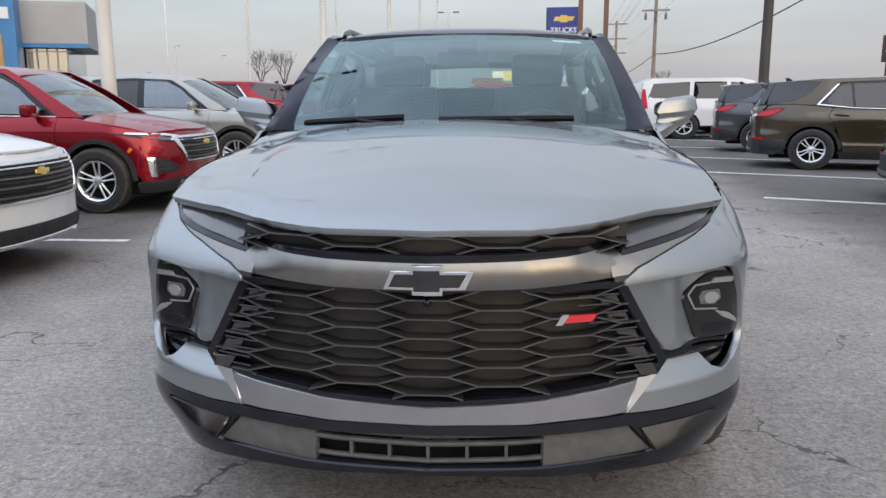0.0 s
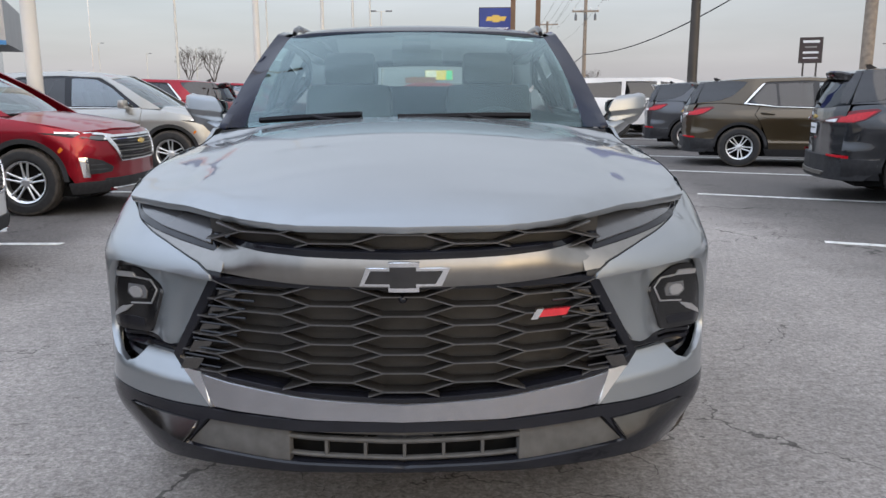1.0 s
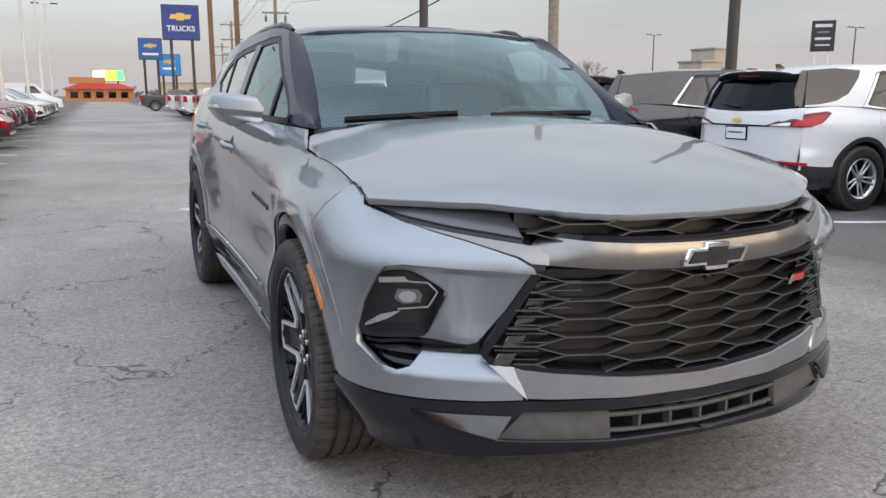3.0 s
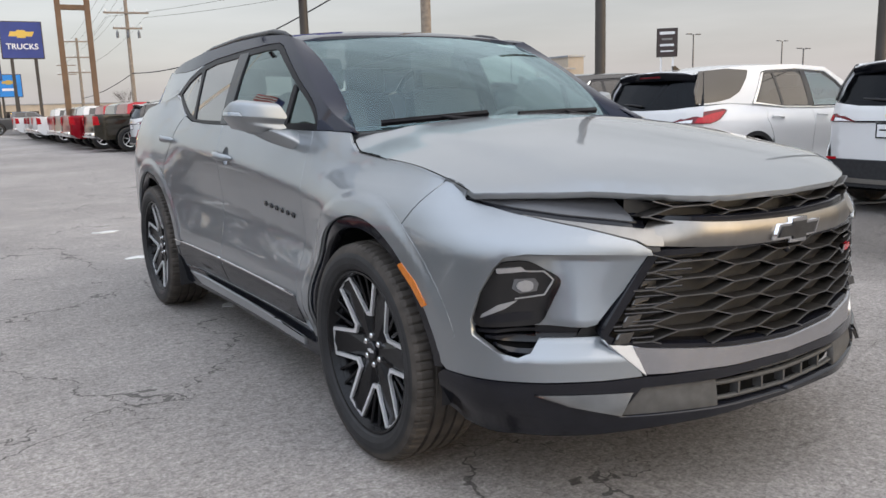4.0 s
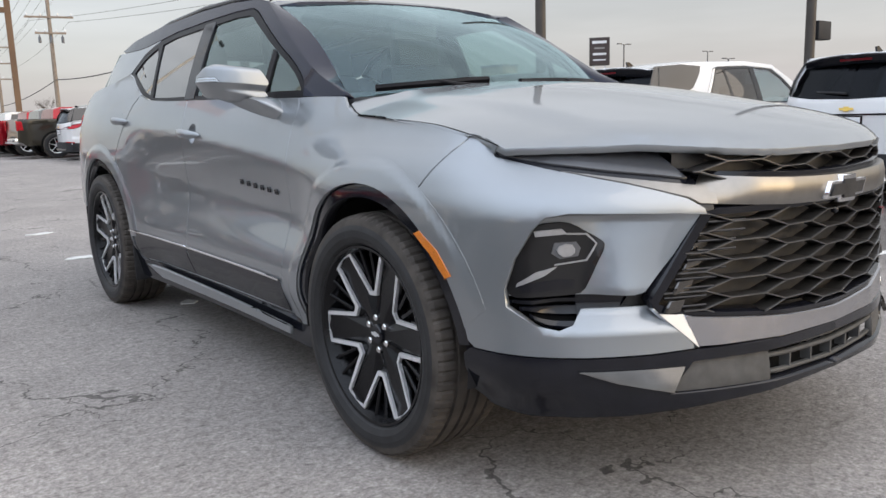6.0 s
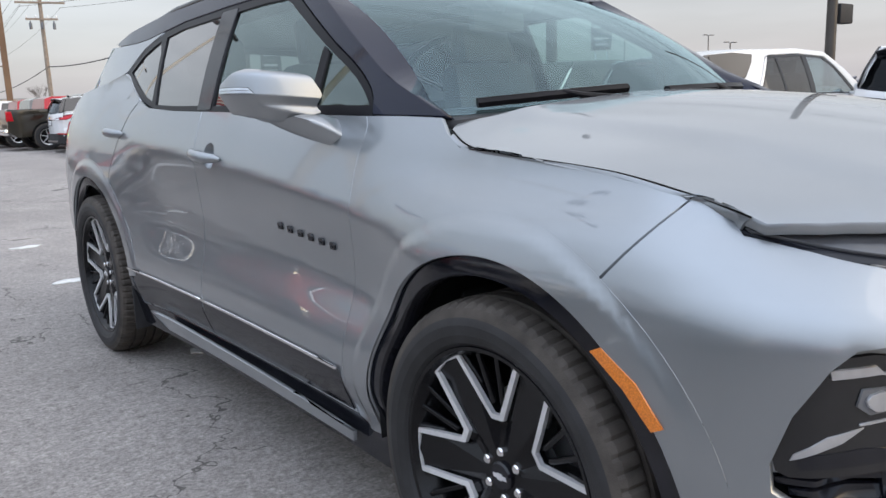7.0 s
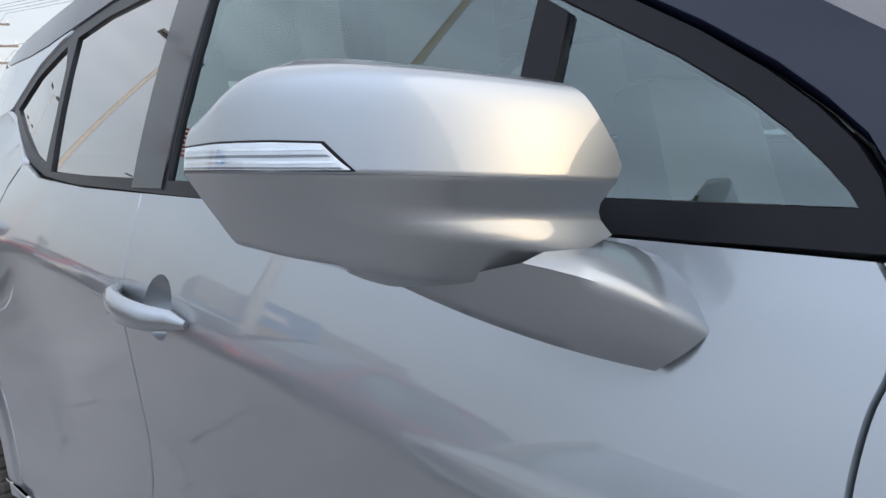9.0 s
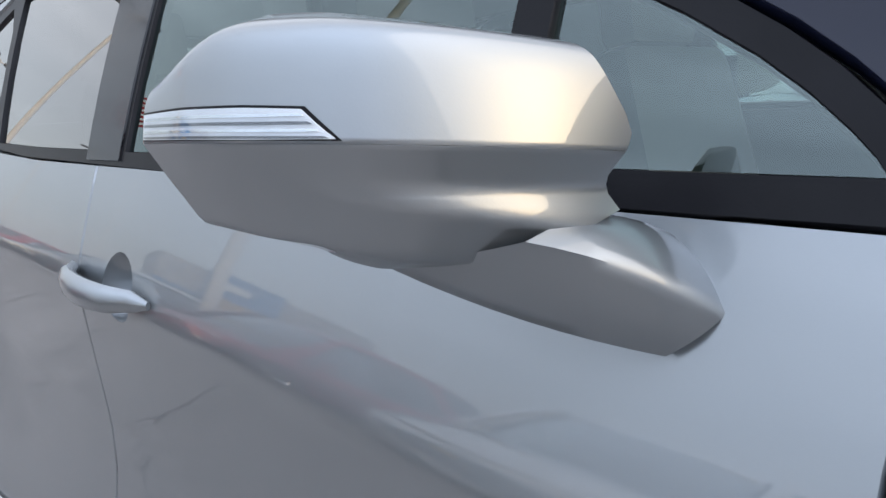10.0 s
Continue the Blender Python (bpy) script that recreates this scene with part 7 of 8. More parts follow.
def big_suv(paint, label):
    side = [(0.0, 0.42), (0.03, 0.95), (0.15, 1.12), (1.45, 1.22), (2.10, 1.80), (2.5, 1.90), (4.9, 1.88), (5.15, 1.75), (5.28, 1.15), (5.30, 0.55), (5.1, 0.42)]
    win = [[(1.85, 1.26), (2.28, 1.72), (2.75, 1.78), (2.78, 1.26)], [(2.86, 1.26), (2.86, 1.78), (3.75, 1.78), (3.80, 1.26)], [(3.90, 1.26), (3.88, 1.77), (4.90, 1.72), (5.05, 1.28)]]
    lamps = [(RED_LENS, [(5.06, 0.95), (5.28, 0.95), (5.20, 1.55), (5.12, 1.55)])]
    car, wall = vehicle("parked_large_suv", side, win, 2.05, (1.0, 4.05), 0.40, TW, paint, TUMBLE, lamps, label)
    cross_panel(car, "rear_glass", GLASS_DARK, [(-0.75, 0.1), (0.75, 0.1), (0.68, 0.9), (-0.68, 0.9)], ((5.28, 1.18), (5.15, 1.78)))
    return car


def coupe(paint, label):
    side = [(0.0, 0.32), (0.02, 0.62), (0.25, 0.78), (1.25, 0.94), (2.05, 1.34), (2.6, 1.40), (3.2, 1.36), (4.1, 1.06), (4.72, 1.02), (4.80, 0.60), (4.6, 0.32)]
    win = [[(1.70, 1.00), (2.15, 1.28), (2.75, 1.33), (2.80, 1.02)], [(2.90, 1.02), (2.88, 1.32), (3.25, 1.27), (3.62, 1.08)]]
    lamps = [(LAMP_CLEAR, [(0.05, 0.66), (0.35, 0.70), (0.32, 0.76), (0.14, 0.73)]), (MATT_BLACK, [(0.02, 0.34), (0.30, 0.34), (0.28, 0.50), (0.04, 0.50)])]
    car, wall = vehicle("parked_coupe", side, win, 1.85, (0.93, 3.72), 0.35, BW, paint, [(0.2, 0.06), (0.4, 0.0), (0.7, 0.0), (0.9, 0.03), (1.05, 0.10), (1.4, 0.26)], lamps, label)
    cross_panel(car, "windscreen", GLASS_DARK, [(-0.70, 0.05), (0.70, 0.05), (0.58, 0.95), (-0.58, 0.95)], ((1.30, 0.96), (2.05, 1.34)), 0.015)
    cross_panel(car, "grille", MATT_BLACK, [(-0.6, 0.2), (0.6, 0.2), (0.65, 0.8), (-0.65, 0.8)], ((0.0, 0.34), (0.02, 0.66)), 0.02)
    return car


def van(paint, label):
    side = [(0.0, 0.42), (0.05, 0.95), (0.9, 1.25), (1.6, 2.0), (1.9, 2.08), (5.6, 2.10), (5.75, 1.9), (5.80, 0.55), (5.6, 0.42)]
    win = [[(1.30, 1.38), (1.70, 1.85), (2.3, 1.88), (2.3, 1.38)]]
    car, wall = vehicle("parked_van", side, win, 2.0, (1.0, 4.5), 0.38, TW, paint, TUMBLE[:-1], [], label)
    return car


red_coupe = coupe(PAINT_RED, "low red coupe with black wheels in the parking row")
red_coupe.matrix_world = heading(-3.4, 20.4, 90)
white_suv = big_suv(PAINT_WHITE, "white full-size SUV parked beyond the dark crossovers")
white_suv.matrix_world = heading(9.4, 22.2, 90) @ Matrix.Diagonal((1, 1, 0.90, 1))
white_van = van(PAINT_WHITE, "white delivery van at the end of the parking row")
white_van.matrix_world = heading(-3.6, 62.0, 90)
first = pickup(PAINT_OLIVE, "dark olive pickup truck parked tail to the aisle")
first.matrix_world = heading(8.55, 27.8, 90)
for k, (paint, label) in enumerate(((PAINT_RED, "red pickup truck in the truck row"), (PAINT_GREY, "grey pickup truck in the truck row"), (PAINT_RED, "red pickup truck in the truck row"), (PAINT_WHITE, "white pickup truck in the truck row"), (PAINT_GREY, "grey pickup truck in the truck row"), (PAINT_BLACK, "black pickup truck in the truck row"), (PAINT_WHITE, "white pickup truck in the truck row"))):
    c = copy_thing(first, heading(8.3 + 0.15 * (k % 3), 31.0 + 3.1 * k, 90))
    recolour(c, PAINT_OLIVE, paint)
    tagged(c, label)
far_pick = copy_thing(first, heading(7.6, 66.0, 92))
recolour(far_pick, PAINT_OLIVE, PAINT_GREY)
tagged(far_pick, "dark grey pickup truck at the end of the aisle")


# ---- poles, signs, buildings ----
def box_part(name, c, size, mat, parent, label="", bevel=0.0, m=None):
    bm = bmesh.new()
    add_box(bm, c, size, m, bevel)
    return part(name, bm, mat, parent, label, soft=30)


def lot_pole(x, y, h=9.0, r=0.10, mat=POLE_WHITE, heads=2, label="tall off-white car lot light pole"):
    p = empty("light_pole", Matrix.Translation((x, y, 0)))
    bm = bmesh.new()
    add_tube(bm, [(0, 0, 0), (0, 0, h)], [r, r * 0.7], 14)
    part("post", bm, mat, p)
    bm = bmesh.new()
    add_lathe(bm, [(0.0, 0.001), (0.0, r * 2.6), (0.45, r * 2.5), (0.5, r * 2.2), (0.5, 0.001)], 16, axis="z")
    part("concrete_foot", bm, SIGN_WHITE, p)
    for k in range(heads):
        s = 1 if k == 0 else -1
        bm = bmesh.new()
        add_tube(bm, [(0, 0, h - 0.1), (s * 0.5, 0, h + 0.02)], 0.03, 6)
        part("arm", bm, mat, p)
        box_part("lamp_head", (s * 0.75, 0, h + 0.02), (0.6, 0.34, 0.10), PAINT_GREY, p, bevel=0.02)
    return tagged(p, label, "light pole", "light poles")


for y in (8.25, 21.2, 35.0, 49.0, 63.0, 77.0):
    lot_pole(-4.9, y)
for x, y, h in ((-19.0, 59.0, 12.0), (-16.5, 80.0, 12.0), (-62.0, 150.0, 10.5), (-56.0, 158.0, 9.0), (-44.0, 150.0, 9.6), (-30.0, 150.0, 10.2), (-25.0, 170.0, 9.0), (-75.0, 165.0, 6.0)):
    lot_pole(x, y, h, 0.11, heads=2 if x > -20 else 1)
for x, y, h in ((55.0, 95.0, 7.0), (62.0, 80.0, 8.5), (70.0, 58.0, 8.0), (92.0, 62.0, 8.0), (78.0, 50.0, 6.0)):
    lot_pole(x, y, h, 0.10, PAINT_GREY, label="distant grey street light pole")


def post(x, y, h, r, mat, name, label):
    p = empty(name, Matrix.Translation((x, y, 0)))
    bm = bmesh.new()
    add_tube(bm, [(0, 0, 0), (0, 0, h)], [r, r * 0.85], 12)
    part("shaft", bm, mat, p)
    return tagged(p, label, "pole")


dk1 = post(6.5, 18.1, 4.15, 0.13, STEEL_DARK, "steel_pole", "thick dark steel pole under a navy sign board")
box_part("sign_board", (0, 0, 5.05), (2.0, 0.3, 1.8), SIGN_NAVY, dk1, bevel=0.02)
box_part("board_frame", (0, 0, 4.12), (2.05, 0.36, 0.08), STEEL_DARK, dk1)
post(14.2, 24.4, 12.0, 0.20, WOOD_POLE, "wooden_pole", "bare weathered wooden utility pole")
post(15.4, 16.5, 12.0, 0.17, STEEL_DARK, "steel_pole", "thick dark steel pole behind the parked cars")
p4 = post(21.3, 11.2, 10.0, 0.15, STEEL_DARK, "floodlight_pole", "dark steel pole with a floodlight box")
box_part("floodlight", (0.55, 0, 3.15), (0.75, 0.35, 0.55), MATT_BLACK, p4, bevel=0.05)


def flag(x, y, z, w=1.5, h=0.8, rz=0.0, drop=0.6):
    """A cloth flag with stripes and a blue canton, waving a little."""
    f = empty("flag", Matrix.Translation((x, y, z)) @ Matrix.Rotation(rz, 4, "Z"))

    def cloth(u, v):
        return np.stack([u, 0.12 * np.sin(u * 4.5) * u / w, v - 0.22 * u * u / w], 1)
    red = material("flag_red", (0.42, 0.02, 0.03), 0.8, noise_scale=9, noise_amount=0.15)
    blue = material("flag_blue", (0.03, 0.04, 0.16), 0.8, noise_scale=9, noise_amount=0.15)
    for k in range(13):
        z0 = h * k / 13
        panel("stripe", red if k % 2 == 0 else SIGN_WHITE, f, [(0, z0), (w, z0), (w, z0 + h / 13), (0, z0 + h / 13)], cloth, step=0.1, thick=0.002, centre=(0, 5, 0))
    for o in (-0.004, 0.004):
        panel("canton", blue, f, [(0, h * 6 / 13), (w * 0.42, h * 6 / 13), (w * 0.42, h), (0, h)], lambda u, v: cloth(u, v) + np.array([0, o, 0]), step=0.1, thick=0.001, centre=(0, 5, 0))
    bm = bmesh.new()
    add_tube(bm, [(0, 0, -drop), (0, 0, h + 0.1)], 0.022, 8)
    part("staff", bm, CHROME, f)
    return tagged(f, "red, white and blue striped flag on a staff", "flag", "flags")


flag(-17.2, 39.5, 11.6, 3.8, 2.2, radians(15), 11.6)
flag(52.0, 76.0, 2.6, 2.6, 1.9, radians(55), 2.6)


def sign_board(name, x, y, w, z0, z1, face, label, az, legs=2, leg_mat=STEEL_DARK, leg_w=0.25):
    """A board on posts that faces the aisle."""
    s = empty(name, Matrix.Translation((x, y, 0)) @ Matrix.Rotation(radians(-az), 4, "Z"))
    box_part("board", (0, 0, (z0 + z1) / 2), (w, 0.35, z1 - z0), STEEL_DARK, s, bevel=0.03)
    box_part("face", (0, -0.18, (z0 + z1) / 2), (w - 0.16, 0.03, z1 - z0 - 0.16), face, s)
    for k in range(legs):
        lx = 0 if legs == 1 else (-0.28 * w if k == 0 else 0.28 * w)
        box_part("leg", (lx, 0.0, z0 / 2), (leg_w, leg_w, z0), leg_mat, s)
    return tagged(s, label, "sign", "roadside signs")


def tie_logo(parent, x, z, w, mat=GOLD, y=-0.21):
    bm = bmesh.new()
    k = w / 0.224
    add_prism(bm, [(x + a * k, z + b * k) for a, b in tie], 0.03, lambda u, v, d: (u, y + d, v))
    part("logo_shape", bm, mat, parent)


def letters(parent, text, x, z, size, mat, y=-0.205):
    cu = bpy.data.curves.new("word", "FONT")
    cu.body, cu.size, cu.align_x, cu.align_y, cu.extrude, cu.offset = text, size, "CENTER", "CENTER", 0.01, size * 0.02
    tmp = bpy.data.objects.new("word", cu)
    me = bpy.data.meshes.new_from_object(tmp)
    bpy.data.objects.remove(tmp)
    me.materials.clear()
    me.materials.append(mat)
    ob = mesh_part("lettering", me, None, parent)
    ob.matrix_local = Matrix.Translation((x, y, z)) @ Matrix.Rotation(radians(90), 4, "X")
    return ob


trucks = sign_board("sign_trucks", 5.75, 72.0, 3.1, 5.9, 8.85, SIGN_NAVY, "navy blue roadside sign with a gold cross shape and white lettering", 5)
tie_logo(trucks, 0, 7.85, 1.9)
letters(trucks, "TRUCKS", 0, 6.85, 0.62, SIGN_WHITE)
s2 = sign_board("sign_blue", 3.9, 84.0, 2.25, 4.7, 6.8, SIGN_BLUE, "blue roadside sign with a gold cross shape", 3)
tie_logo(s2, 0, 6.05, 1.3)
box_part("word_bar", (0, -0.20, 5.25), (1.5, 0.03, 0.22), SIGN_WHITE, s2)
s3 = sign_board("sign_blue", 6.5, 95.0, 2.5, 3.4, 5.8, material("bright_blue_sign_face", (0.02, 0.22, 0.62), 0.4, 0, 0.2, 0.4, 1.0, 0.1), "bright blue roadside sign with a gold cross shape", 5)
tie_logo(s3, 0, 4.95, 1.4)
box_part("word_bar", (0, -0.20, 4.2), (1.4, 0.03, 0.25), SIGN_WHITE, s3)

# the tall brown twin-post sign
tall = empty("tall_sign", Matrix.Translation((5.3, 44.4, 0)) @ Matrix.Rotation(radians(-6), 4, "Z"))
for lx in (-0.70, 0.70):
    box_part("post", (lx, 0, 4.5), (0.27, 0.27, 9.0), BROWN_STEEL, tall)
box_part("beam", (0, 0, 6.75), (1.13, 0.25, 0.25), BROWN_STEEL, tall)
box_part("board", (0, 0, 10.2), (3.6, 0.4, 2.6), SIGN_NAVY, tall)
tagged(tall, "tall rust-brown twin-post sign frame", "sign")

# dark sign boards with light bars for the makers' names
for x, y, az, w, z0, z1 in ((42.0, 88.0, 24.6, 2.4, 4.5, 7.3), (51.5, 45.5, 49, 1.72, 4.65, 7.0)):
    s = sign_board("dark_sign", x, y, w, z0, z1, SIGN_DARK, "dark brown sign board with pale bars on twin posts", az, leg_mat=SIGN_WHITE if w < 2 else STEEL_DARK, leg_w=0.08 * w)
    for k, (bw, bh) in enumerate(((0.70, 0.10), (0.5, 0.06), (0.66, 0.08), (0.62, 0.045))):
        box_part("word_bar", (0, -0.20, z1 - (z1 - z0) * (0.17 + 0.21 * k)), (bw * w, 0.03, bh * (z1 - z0)), DARK_CHROME if k == 1 else SIGN_WHITE, s)

# utility poles and their wires
def utility(x, y, h, arms, label):
    u = empty("utility_pole", Matrix.Translation((x, y, 0)) @ Matrix.Rotation(radians(-10), 4, "Z"))
    bm = bmesh.new()
    add_tube(bm, [(0, 0, 0), (0, 0, h)], [0.19, 0.13], 10)
    part("shaft", bm, WOOD_POLE, u)
    for z, w in arms:
        box_part("cross_arm", (0, -0.16, z), (w, 0.12, 0.14), WOOD_POLE, u)
        for k in (-0.46, -0.18, 0.18, 0.46):
            bm = bmesh.new()
            add_lathe(bm, [(0, 0.02), (0.05, 0.07), (0.12, 0.07), (0.22, 0.03), (0.25, 0.001)], 8, axis="z")
            bmesh.ops.translate(bm, vec=(w * k, -0.16, z + 0.07), verts=bm.verts)
            part("insulator", bm, SIGN_WHITE, u)
    return tagged(u, label, "utility pole", "utility poles")


util = utility(12.9, 67.0, 11.1, ((10.75, 2.6), (9.2, 3.4), (8.0, 2.2)), "weathered wooden utility pole with three cross arms")
for k in (-0.8, 0.0, 0.8):
    bm = bmesh.new()
    add_lathe(bm, [(0, 0.001), (0, 0.11), (0.42, 0.11), (0.50, 0.06), (0.62, 0.04), (0.62, 0.001)], 10, axis="z")
    bmesh.ops.translate(bm, vec=(k, -0.30, 7.25), verts=bm.verts)
    part("transformer", bm, PAINT_GREY, util)
utility(13.9, 97.0, 9.8, ((9.4, 2.6), (7.7, 2.6), (6.05, 2.4)), "weathered wooden utility pole with three cross arms")
utility(17.5, 130.0, 9.2, ((8.7, 2.6), (7.4, 2.6)), "weathered wooden utility pole with three cross arms")


def wire(a, b, sag, r=0.012):
    a, b = Vector(a), Vector(b)
    bm = bmesh.new()
    add_tube(bm, [a.lerp(b, k / 24) - Vector((0, 0, 4 * sag * (k / 24) * (1 - k / 24))) for k in range(25)], r, 4)
    w = part("overhead_wire", bm, MATT_BLACK, None)
    return tagged(w, "thin black overhead wire between the poles", "wire", "overhead wires")


for dx in (-1.2, -0.4, 0.4, 1.2):
    wire((12.9 + dx, 67.0, 11.6), (26.0 + dx, 12.0, 12.5), 0.9)
    wire((12.9 + dx, 67.0, 11.6), (13.9 + dx, 97.0, 9.0), 0.4)
for dx in (-1.4, 1.4):
    wire((12.9 + dx, 67.0, 8.9), (27.0 + dx, 12.0, 10.0), 1.0)
    wire((12.9 + dx, 67.0, 8.9), (13.9 + dx, 97.0, 7.1), 0.4)
wire((12.9, 66.8, 4.5), (14.2, 24.4, 7.2), 1.2, 0.035)
wire((14.2, 24.4, 7.2), (21.0, -14.0, 8.5), 0.6, 0.03)
wire((12.9, 66.8, 4.5), (13.9, 97.0, 3.2), 0.3, 0.035)

# the showroom behind the left-hand row
CLAD = material("grey_metal_cladding", (0.30, 0.31, 0.33), 0.45, 0.5, 0, 0.4, 0.6, 0.06)
SHOW_BLUE = material("showroom_blue_panel", (0.02, 0.17, 0.42), 0.4, 0.1, 0.2, 0.4, 0.5, 0.06)
WOODY = material("tan_wood_panel", (0.42, 0.27, 0.12), 0.6, 0, 0, 0.4, 2.0, 0.15)
show = empty("showroom", Matrix.Translation((-27.6, 51.3, 0)) @ Matrix.Rotation(radians(22), 4, "Z"))
box_part("upper_wall", (-9.0, 6.0, 5.95), (18.0, 12.0, 2.9), CLAD, show)
box_part("blue_band", (-9.0, -0.06, 4.55), (18.06, 0.2, 0.28), SHOW_BLUE, show)
box_part("glass_wall", (-8.6, 6.0, 2.2), (14.4, 10.5, 4.4), glass("showroom_glass", (0.25, 0.30, 0.30), 0.02, 0.15), show)
for k in range(10):
    box_part("mullion", (-1.45 - 0.62 * k, 0.70, 2.2), (0.09, 0.14, 4.4), CLAD, show)
box_part("floor_slab", (-8.6, 6.0, 0.08), (14.6, 10.8, 0.16), CLAD, show)
box_part("back_wall", (-8.6, 10.5, 2.3), (14.4, 0.3, 4.3), CLAD, show)
for z in (1.5, 2.9, 4.2):
    box_part("transom", (-4.4, 0.71, z), (6.4, 0.10, 0.08), CLAD, show)
box_part("portal", (-6.6, -1.0, 3.8), (5.2, 2.2, 7.6), SHOW_BLUE, show)
box_part("portal_door", (-6.4, -2.12, 2.6), (3.2, 0.1, 5.0), WOODY, show)
box_part("portal_sign", (-5.6, -2.15, 6.4), (2.6, 0.1, 0.7), SIGN_WHITE, show)
tagged(show, "grey and blue car showroom with a glass front", "building")

# the restaurant, its lit board, and low buildings at the far end
ROOF_RED = material("red_shingle_roof", (0.40, 0.05, 0.035), 0.7, 0, 0, 0.3, 3.0, 0.15)
WALL_TAN = material("orange_brick_wall", (0.42, 0.19, 0.08), 0.8, 0, 0, 0.3, 3.0, 0.2)
rest = empty("restaurant", Matrix.Translation((0.0, 165.0, 0)))
box_part("wall", (-0.5, 4.0, 1.2), (12.0, 8.0, 2.4), WALL_TAN, rest)
bm = bmesh.new()
add_box(bm, (-0.5, 4.0, 2.9), (13.2, 9.2, 1.1), taper=0.55)
part("roof", bm, ROOF_RED, rest)
box_part("roof_box", (-2.6, 3.6, 4.0), (6.4, 4.0, 1.2), WALL_TAN, rest)
for k in range(5):
    box_part("window", (-5.0 + 2.2 * k, -0.05, 1.3), (1.3, 0.1, 1.1), GLASS_DARK, rest)
tagged(rest, "low restaurant with a red roof and orange walls", "building")


def glow(name, colour, strength):
    m = bpy.data.materials.new(name)
    m.use_nodes = True
    b = m.node_tree.nodes["Principled BSDF"]
    b.inputs["Base Color"].default_value = (*colour, 1)
    b.inputs["Emission Color"].default_value = (*colour, 1)
    b.inputs["Emission Strength"].default_value = strength
    return m


board = sign_board("lit_sign", 1.3, 172.0, 6.0, 4.0, 6.2, glow("yellow_lit_face", (0.95, 0.72, 0.10), 0.9), "lit yellow and green roadside sign", 0, 2)
box_part("green_end", (2.2, -0.21, 5.1), (1.3, 0.03, 1.9), glow("green_lit_face", (0.10, 0.75, 0.30), 0.9), board)
box_part("pale_end", (-1.7, -0.21, 5.1), (2.2, 0.03, 1.9), glow("cream_lit_face", (0.95, 0.88, 0.65), 0.9), board)
lamp_mat = glow("street_lamp_glow", (1.0, 0.95, 0.85), 3.0)


def plain_building(name, x, y, w, d, h, mat, label):
    b = empty(name, Matrix.Translation((x, y, 0)))
    box_part("wall", (0, 0, h / 2), (w, d, h), mat, b)
    box_part("parapet", (0, 0, h + 0.1), (w + 0.3, d + 0.3, 0.2), CLAD, b)
    for k in range(max(2, int(w / 4))):
        box_part("window", (-w / 2 + 2 + 4 * k, -d / 2 - 0.03, h * 0.5), (1.6, 0.1, h * 0.35), GLASS_DARK, b)
    return tagged(b, label, "building")


BEIGE = material("beige_block_wall", (0.45, 0.38, 0.30), 0.8, 0, 0, 0.3, 0.8, 0.1)
plain_building("low_building", 64.0, 74.0, 2.6, 4.0, 5.0, BEIGE, "beige block building behind the parked cars")
plain_building("low_building", 67.5, 76.0, 2.6, 4.0, 6.6, BEIGE, "beige block building behind the parked cars")
plain_building("low_building", 24.0, 175.0, 26.0, 10.0, 3.6, BEIGE, "low beige commercial building at the far end")
plain_building("low_building", -75.0, 170.0, 40.0, 10.0, 3.4, CLAD, "low grey commercial building at the far end")
plain_building("low_building", -32.0, 182.0, 34.0, 10.0, 3.0, BEIGE, "low beige commercial building at the far end")


# bare trees
BARK = material("bare_branch_bark", (0.10, 0.085, 0.075), 0.9, 0, 0, 0.2, 5.0, 0.2)


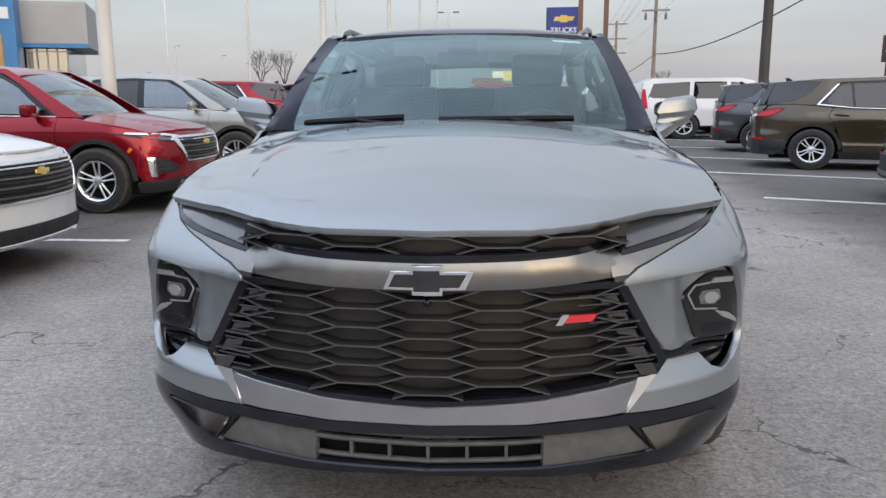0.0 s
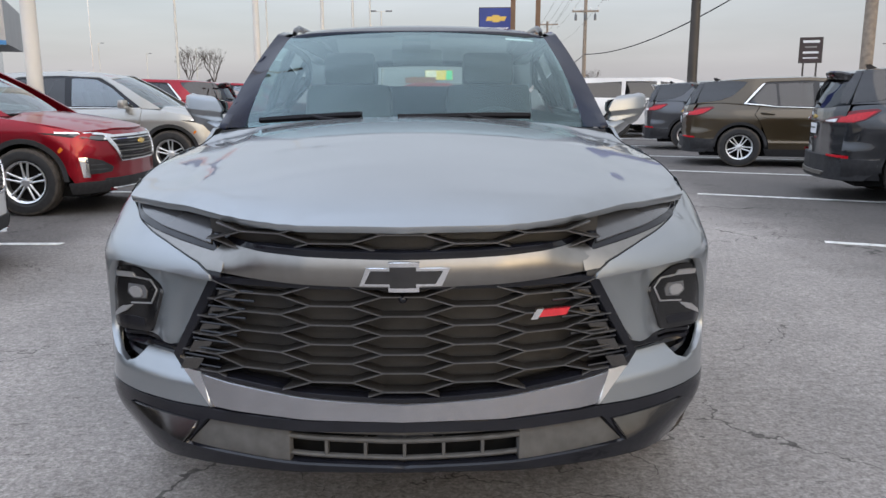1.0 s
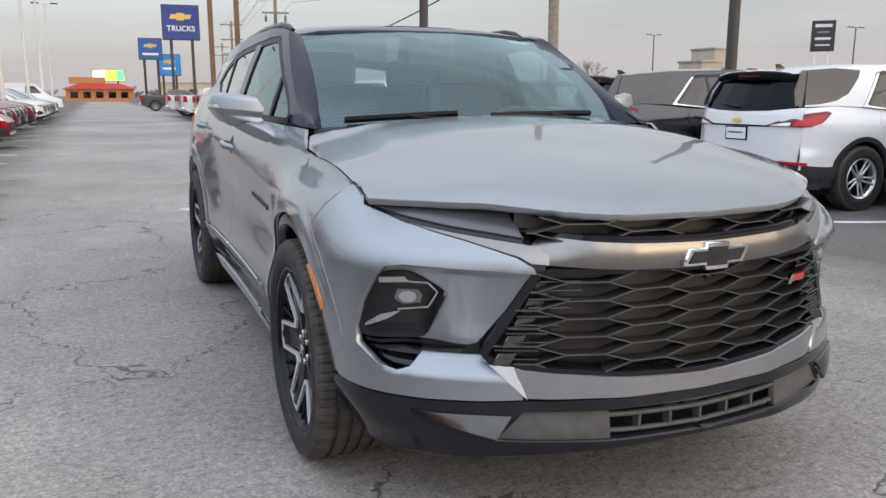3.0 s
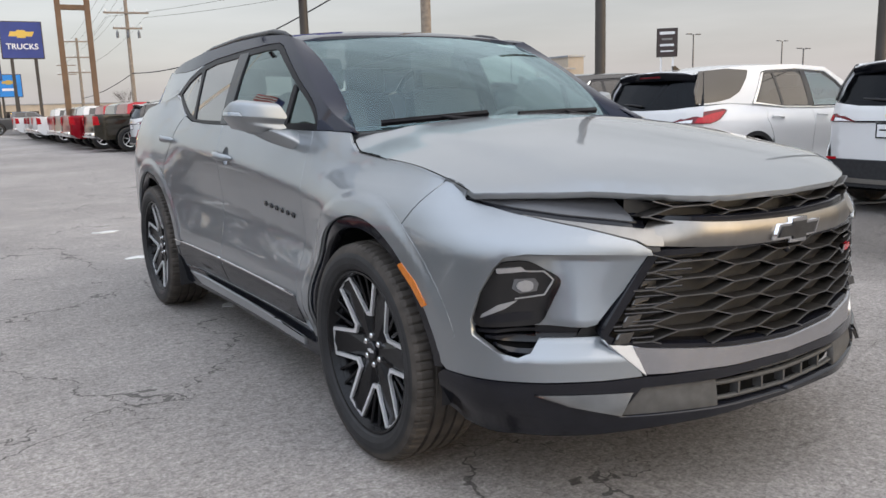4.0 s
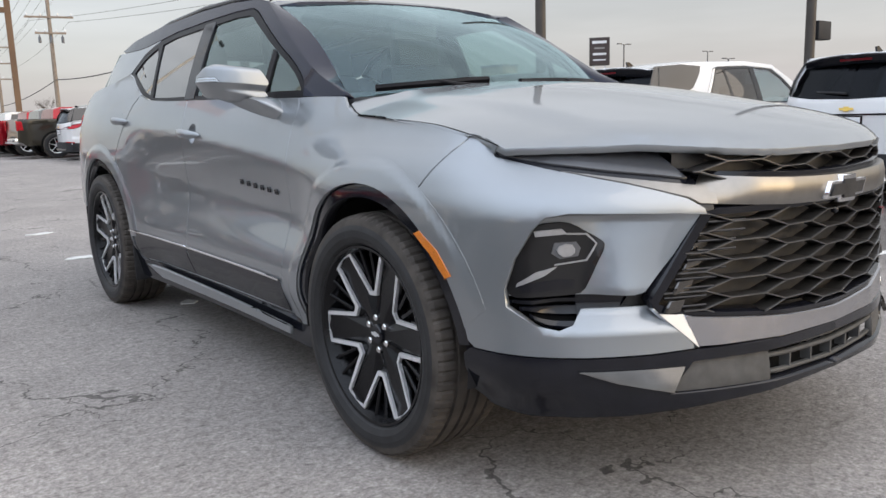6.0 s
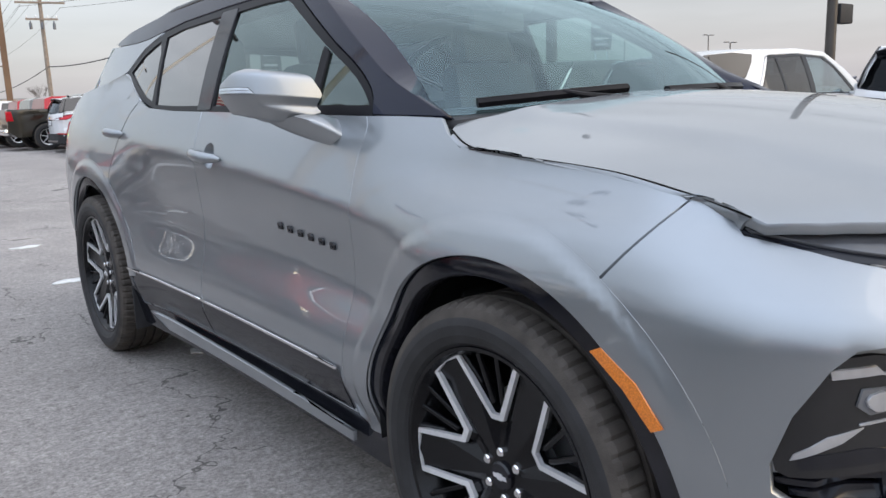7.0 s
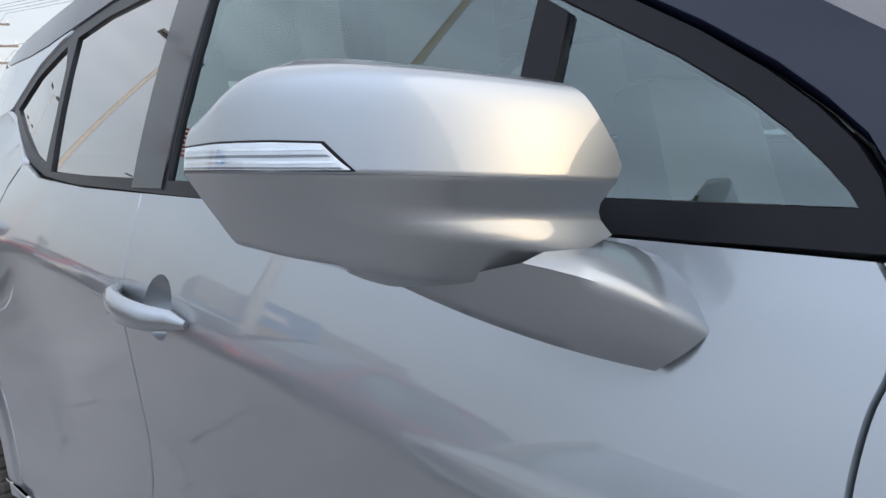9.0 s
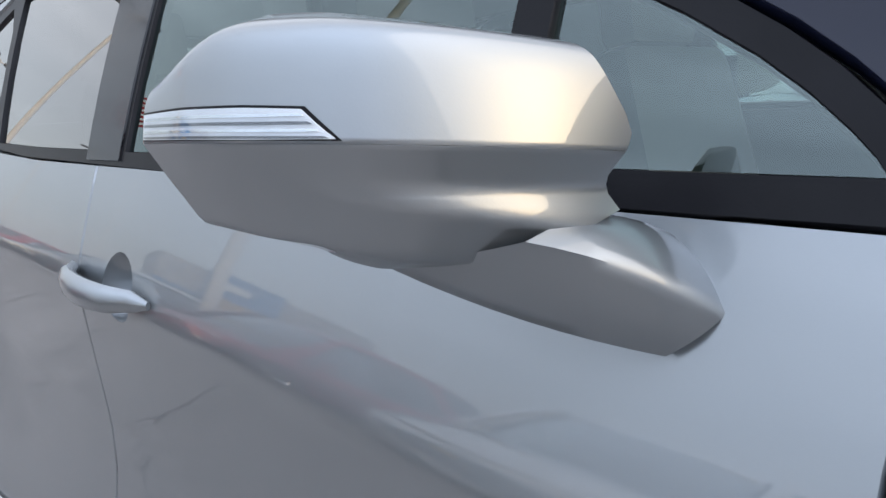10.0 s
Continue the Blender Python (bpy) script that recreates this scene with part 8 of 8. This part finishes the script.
def bare_tree(x, y, h, seed, label):
    rnd = random.Random(seed)
    t = empty("bare_tree", Matrix.Translation((x, y, 0)))
    bm = bmesh.new()
    add_tube(bm, [(0, 0, 0), (0.05, 0.02, h * 0.2), (0, 0.05, h * 0.36)], [h * 0.022, h * 0.017, h * 0.014], 8)
    part("trunk", bm, BARK, t)
    bm = bmesh.new()

    def grow(p, d, l, r, n):
        q = p + d * l
        mid = p.lerp(q, 0.5) + Vector((rnd.uniform(-1, 1), rnd.uniform(-1, 1), 0)) * l * 0.06
        add_tube(bm, [p, mid, q], [r, r * 0.8, r * 0.6], 5 if n > 2 else 3, caps=False)
        if n:
            for k in range(rnd.choice((2, 3, 3))):
                dd = (d + Vector((rnd.uniform(-1, 1), rnd.uniform(-1, 1), rnd.uniform(-0.15, 0.55))) * 0.62).normalized()
                grow(q if k else p.lerp(q, 0.75), dd, l * rnd.uniform(0.6, 0.82), r * 0.6, n - 1)
    for k in range(5):
        a = 2 * math.pi * k / 5 + rnd.uniform(-0.3, 0.3)
        grow(Vector((0, 0.05, h * 0.34)), Vector((0.42 * math.cos(a), 0.42 * math.sin(a), 1)).normalized(), h * 0.22, h * 0.010, 5)
    part("crown", bm, BARK, t, "fine bare winter branches")
    return tagged(t, label, "tree", "bare trees")


bare_tree(-35.0, 115.0, 8.0, 3, "leafless winter tree with a rounded crown")
bare_tree(-31.8, 116.0, 7.8, 8, "leafless winter tree with a rounded crown")
bare_tree(38.0, 190.0, 7.0, 5, "leafless winter tree with a rounded crown")
bare_tree(80.0, 120.0, 7.5, 6, "leafless winter tree with a rounded crown")

# far tree line: many thin crowns as one mass
bm = bmesh.new()
rnd = random.Random(11)
for k in range(420):
    a = radians(360 * k / 420 + rnd.uniform(-0.4, 0.4))
    d = rnd.uniform(330, 520)
    x, y, h = d * math.sin(a), d * math.cos(a), rnd.uniform(2.5, 5.5)
    for j in range(7):
        b = rnd.uniform(0, 6.28)
        q = Vector((x + 4.5 * math.cos(b), y + 4.5 * math.sin(b), h * rnd.uniform(0.7, 1.0)))
        add_tube(bm, [Vector((x, y, 0)), Vector((x, y, h * 0.3)).lerp(q, 0.4), q], [0.5, 1.3, 0.5], 4, caps=False)
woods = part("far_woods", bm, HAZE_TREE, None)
tagged(woods, "band of leafless trees along the horizon, paled by painted haze", "trees", kind="stuff")

# scraps on the asphalt by the rear wheel
for x, y, w, d, seed in ((-0.60, 7.5, 0.30, 0.08, 1), (-0.66, 5.68, 0.26, 0.09, 2), (-0.50, 4.05, 0.10, 0.05, 3), (-0.60, 3.48, 0.12, 0.06, 4)):
    rnd = random.Random(seed)
    bm = bmesh.new()
    ring_pts = [(x + w / 2 * math.cos(a) * rnd.uniform(0.7, 1.1), y + d * math.sin(a) * rnd.uniform(0.6, 1.2)) for a in np.linspace(0, 2 * math.pi, 15)[:-1]]
    add_prism(bm, ring_pts, 0.006, lambda u, v, dd: (u, v, 0.001 + dd))
    s = part("snow_patch", bm, LINE_WHITE, None)
    tagged(s, "thin dirty white patch of snow on the asphalt", "snow", "snow patches")
